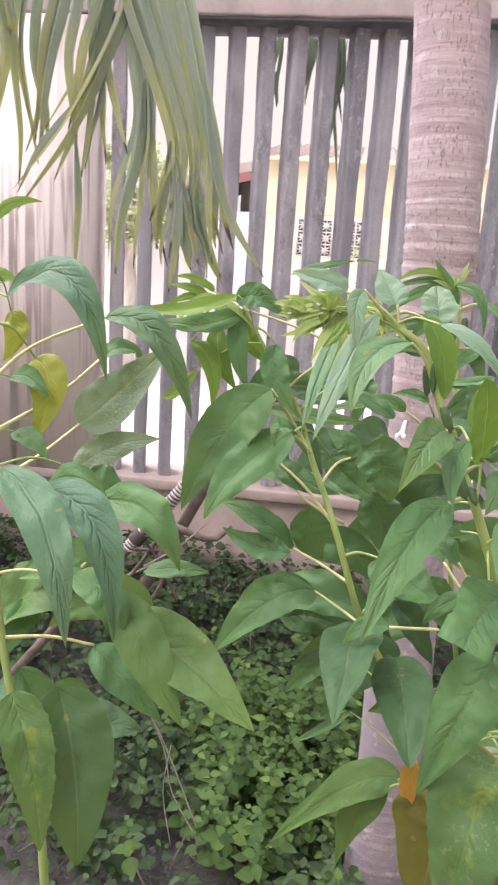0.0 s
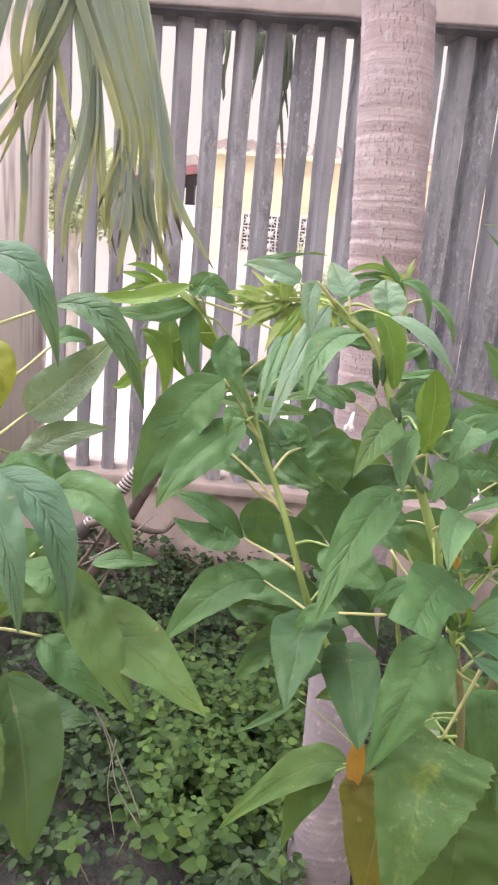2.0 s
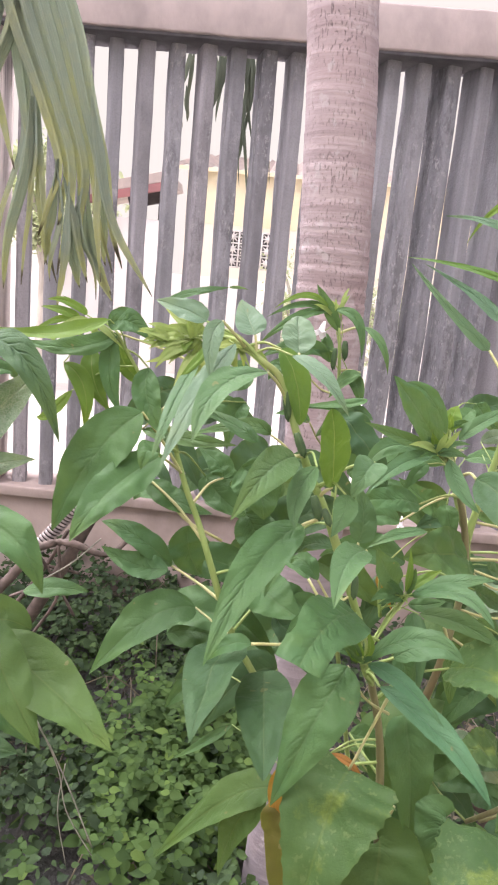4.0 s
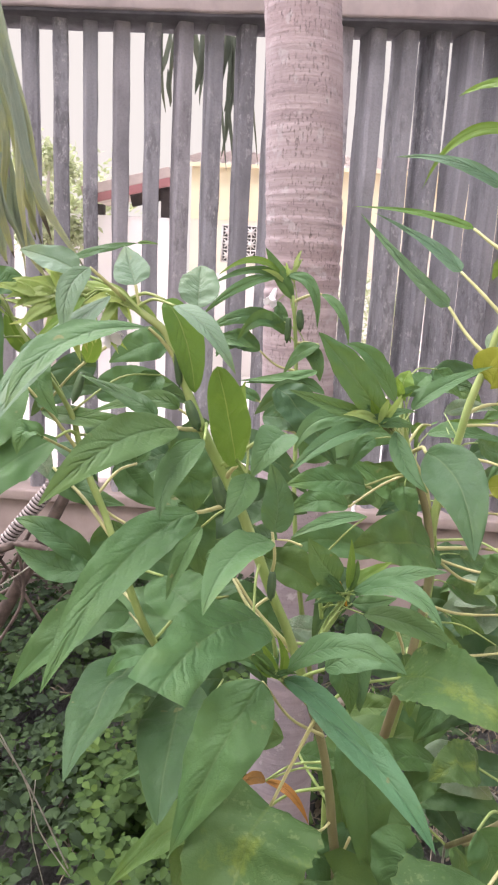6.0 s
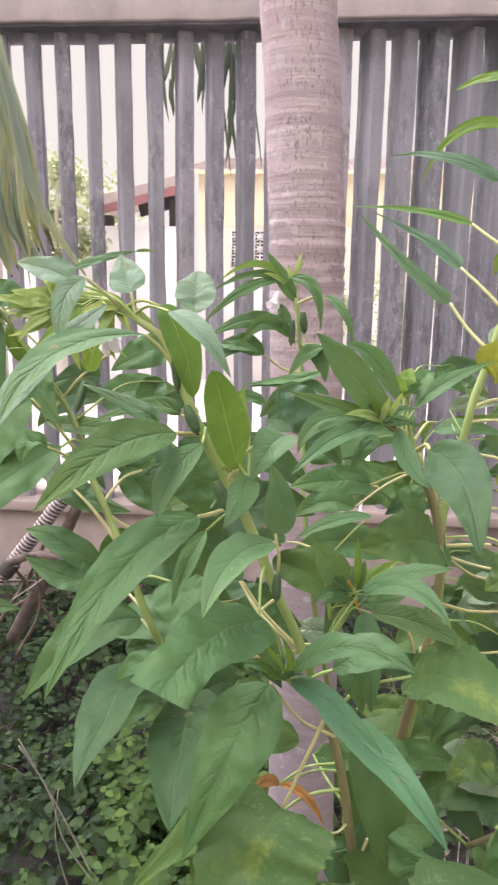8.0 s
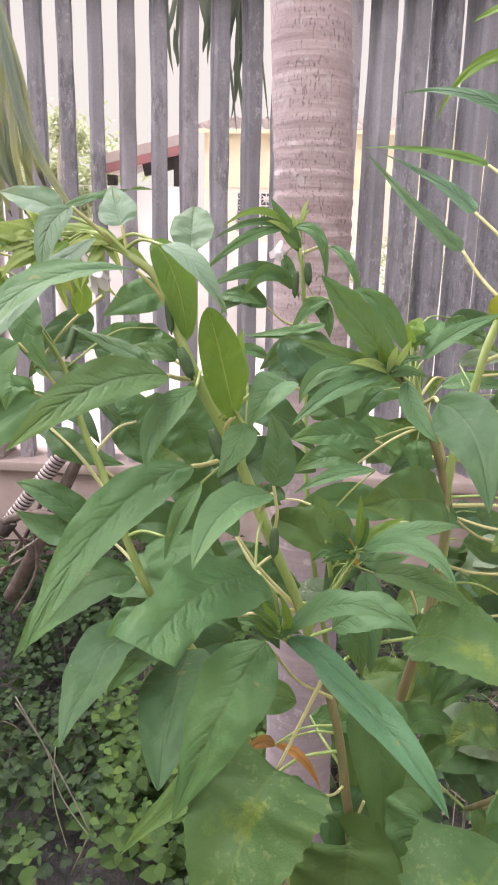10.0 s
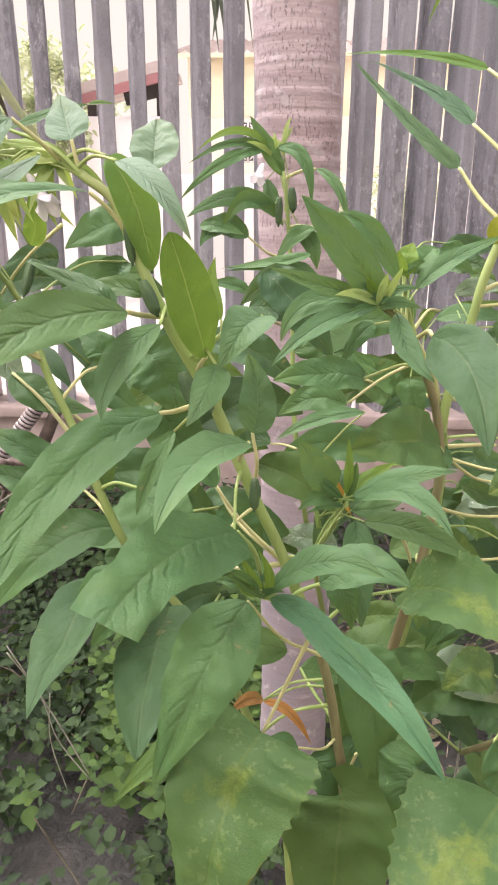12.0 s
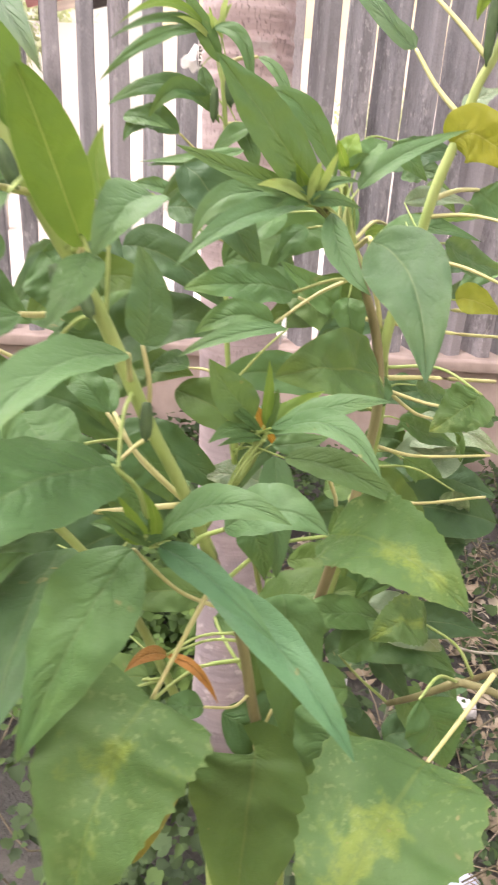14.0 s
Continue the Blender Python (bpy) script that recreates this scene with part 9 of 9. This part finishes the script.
# ---- stake wound with cord, dark branches, twigs and litter ----
def wound_stake(a, b, radius):
    """A dark stake whose upper end is wound with pale cord in loose turns."""
    top = thing("wound_stake", "dark garden stake wound with black and white cord", "stake")
    A, B = Vector(a), Vector(b)
    d = (B - A).normalized()
    u = d.cross(Vector((0, 1, 0))).normalized()
    w = d.cross(u)
    low = A - d * (A.z + 0.05) / d.z
    bm = bmesh.new()
    tube(bm, [(*low, radius * 0.9), (*A, radius * 0.84), (*B, radius * 0.80), (*(B + d * 0.012), radius * 0.62)], 12)
    part("stick", bm, WOOD, top)
    long = (B - A).length
    turns = int(long / 0.0086)
    for name, lift, size, mat, label in (("cord", 0.0, 0.0029, CORDMAT, "pale cord wound in turns"), ("cord", math.pi, 0.0017, SHADE, "thin black cord between the pale turns")):
        bm = bmesh.new()
        pts = []
        for i in range(turns * 14 + 1):
            t = i / (turns * 14)
            ang = t * turns * math.tau + lift
            p = A.lerp(B, t + 0.004 * noise.noise((t * 19, 3.0, 1.0))) + (u * math.cos(ang) + w * math.sin(ang)) * radius * (0.94 if lift else 1.0)
            pts.append((*p, size * (1 + 0.18 * noise.noise((t * 60, 1.0, 0.0)))))
        tube(bm, pts, 6)
        part(name, bm, mat, top, label)
    bm = bmesh.new()
    c = A.lerp(B, 0.16)
    tube(bm, [(*(c - d * 0.016), radius * 1.30), (*(c - d * 0.014), radius * 1.36), (*(c + d * 0.014), radius * 1.34), (*(c + d * 0.016), radius * 1.28)], 14)
    part("tape", bm, SHADE, top, "band of black tape")


wound_stake((-0.030, 1.205, 1.035), (0.117, 1.225, 1.222), 0.0135)


def branch(label, points, mat=WOOD, name="branch"):
    bm = bmesh.new()
    tube(bm, curve_points(points, 6), 8)
    tagged(finish(name, bm, mat), label, name)


branch("dark bare branch leaning by the fence", [(0.155, 1.220, 1.223, 0.0116), (0.113, 1.240, 1.145, 0.0131), (0.052, 1.260, 1.025, 0.0148), (-0.040, 1.280, 0.861, 0.0166)])
branch("dark bare branch leaning by the fence", [(0.015, 1.150, 1.099, 0.0091), (0.077, 1.170, 1.113, 0.0092), (0.163, 1.190, 1.085, 0.0070), (0.205, 1.210, 1.116, 0.0058)])
branch("thin dry pale twig among the creepers", [(0.171, 1.100, 1.156, 0.0016), (0.106, 1.120, 1.087, 0.0016), (0.027, 1.140, 1.025, 0.0017)], TWIG, "twig")
branch("thin dry pale twig among the creepers", [(0.061, 1.050, 0.753, 0.0016), (0.095, 1.070, 0.666, 0.0017), (0.136, 1.090, 0.545, 0.0018), (0.182, 1.110, 0.397, 0.0019)], TWIG, "twig")
branch("thin dry pale twig among the creepers", [(0.048, 1.080, 0.747, 0.0014), (0.099, 1.100, 0.603, 0.0014), (0.117, 1.120, 0.476, 0.0015), (0.176, 1.140, 0.345, 0.0015)], TWIG, "twig")
branch("thin dry pale twig among the creepers", [(0.110, 1.120, 0.601, 0.0012), (0.091, 1.140, 0.456, 0.0013), (0.110, 1.160, 0.290, 0.0013)], TWIG, "twig")
branch("thin dry pale twig among the creepers", [(0.844, 0.950, 0.858, 0.0019), (0.879, 0.970, 0.773, 0.0020), (0.906, 0.990, 0.683, 0.0021)], TWIG, "twig")
branch("thin dry pale twig among the creepers", [(0.843, 0.900, 0.904, 0.0019), (0.856, 0.920, 0.836, 0.0019), (0.873, 0.940, 0.787, 0.0020)], TWIG, "twig")
branch("thin dry pale twig among the creepers", [(0.970, 0.950, 0.877, 0.0024), (0.971, 0.970, 0.794, 0.0026), (0.966, 0.990, 0.706, 0.0026)], TWIG, "twig")
branch("dark bare branch leaning by the fence", [(0.931, 0.950, 0.772, 0.0100), (0.990, 0.970, 0.724, 0.0123), (1.052, 0.990, 0.676, 0.0126)])
branch("dark bare branch leaning by the fence", [(1.001, 0.950, 0.765, 0.0090), (0.997, 0.970, 0.653, 0.0104), (1.007, 0.990, 0.560, 0.0107)])
branch("thin dry pale twig among the creepers", [(0.785, 1.000, 0.634, 0.0016), (0.838, 1.020, 0.671, 0.0016), (0.911, 1.040, 0.735, 0.0016)], TWIG, "twig")
branch("thin dry pale twig among the creepers", [(0.914, 0.900, 0.772, 0.0023), (0.918, 0.920, 0.627, 0.0025), (0.904, 0.940, 0.431, 0.0027)], TWIG, "twig")
branch("thin dry pale twig among the creepers", [(0.783, 0.950, 0.815, 0.0019), (0.864, 0.970, 0.793, 0.0019), (0.954, 0.990, 0.733, 0.0020)], TWIG, "twig")
branch("thin dry pale twig among the creepers", [(0.989, 1.000, 0.778, 0.0025), (1.065, 1.020, 0.715, 0.0026), (1.159, 1.040, 0.692, 0.0027)], TWIG, "twig")
branch("thin dark dead twig beside the stake", [(0.060, 1.250, 1.111, 0.0049), (-0.005, 1.270, 0.994, 0.0050), (-0.102, 1.290, 0.855, 0.0052)], WOOD, "twig")
branch("thin dark dead twig beside the stake", [(-0.006, 1.220, 1.068, 0.0036), (0.032, 1.240, 0.996, 0.0037), (0.078, 1.260, 0.894, 0.0038)], WOOD, "twig")
branch("thin dark dead twig beside the stake", [(0.071, 1.280, 1.034, 0.0038), (-0.006, 1.300, 0.953, 0.0039), (-0.099, 1.320, 0.897, 0.0040)], WOOD, "twig")
branch("thin dark dead twig beside the stake", [(0.053, 1.200, 1.097, 0.0036), (0.051, 1.220, 0.966, 0.0037), (-0.015, 1.240, 0.844, 0.0038)], WOOD, "twig")
branch("thin dark dead twig beside the stake", [(-0.055, 1.240, 1.018, 0.0037), (0.013, 1.260, 1.013, 0.0038), (0.082, 1.280, 0.994, 0.0038)], WOOD, "twig")


def litter(x, y, r, seed, mat=PLASTIC, label="crumpled pale plastic cup lying on soil"):
    """A crumpled plastic cup lying on the soil."""
    q = random.Random(seed)
    bm = bmesh.new()
    rows = []
    for i in range(9):
        t = i / 8
        rows.append([bm.verts.new((math.cos(k * math.tau / 18) * r * (0.7 + 0.3 * t) * (1 + 0.10 * q.uniform(-1, 1)), (t - 0.5) * r * 2.2, r * 0.8 + math.sin(k * math.tau / 18) * r * (0.7 + 0.3 * t))) for k in range(18)])
    for p, s in zip(rows, rows[1:]):
        for k in range(18):
            bm.faces.new((p[k], p[(k + 1) % 18], s[(k + 1) % 18], s[k]))
    bm.faces.new(rows[0][::-1])
    ob = finish("plastic_cup", bm, mat)
    ob.matrix_world = pose(x, y, ground_height(x, y), 0, 0, q.uniform(0, 360))
    tagged(ob, label, "litter", group="litter under the plants")


for i, (x, y, r) in enumerate([(1.16, 1.22, 0.045), (1.02, 1.35, 0.035), (1.30, 1.55, 0.04), (0.95, 1.62, 0.03)]):
    litter(x, y, r, i)
litter(1.19, 0.99, 0.055, 9, BLUE, "crumpled pale blue plastic cup lying on soil")
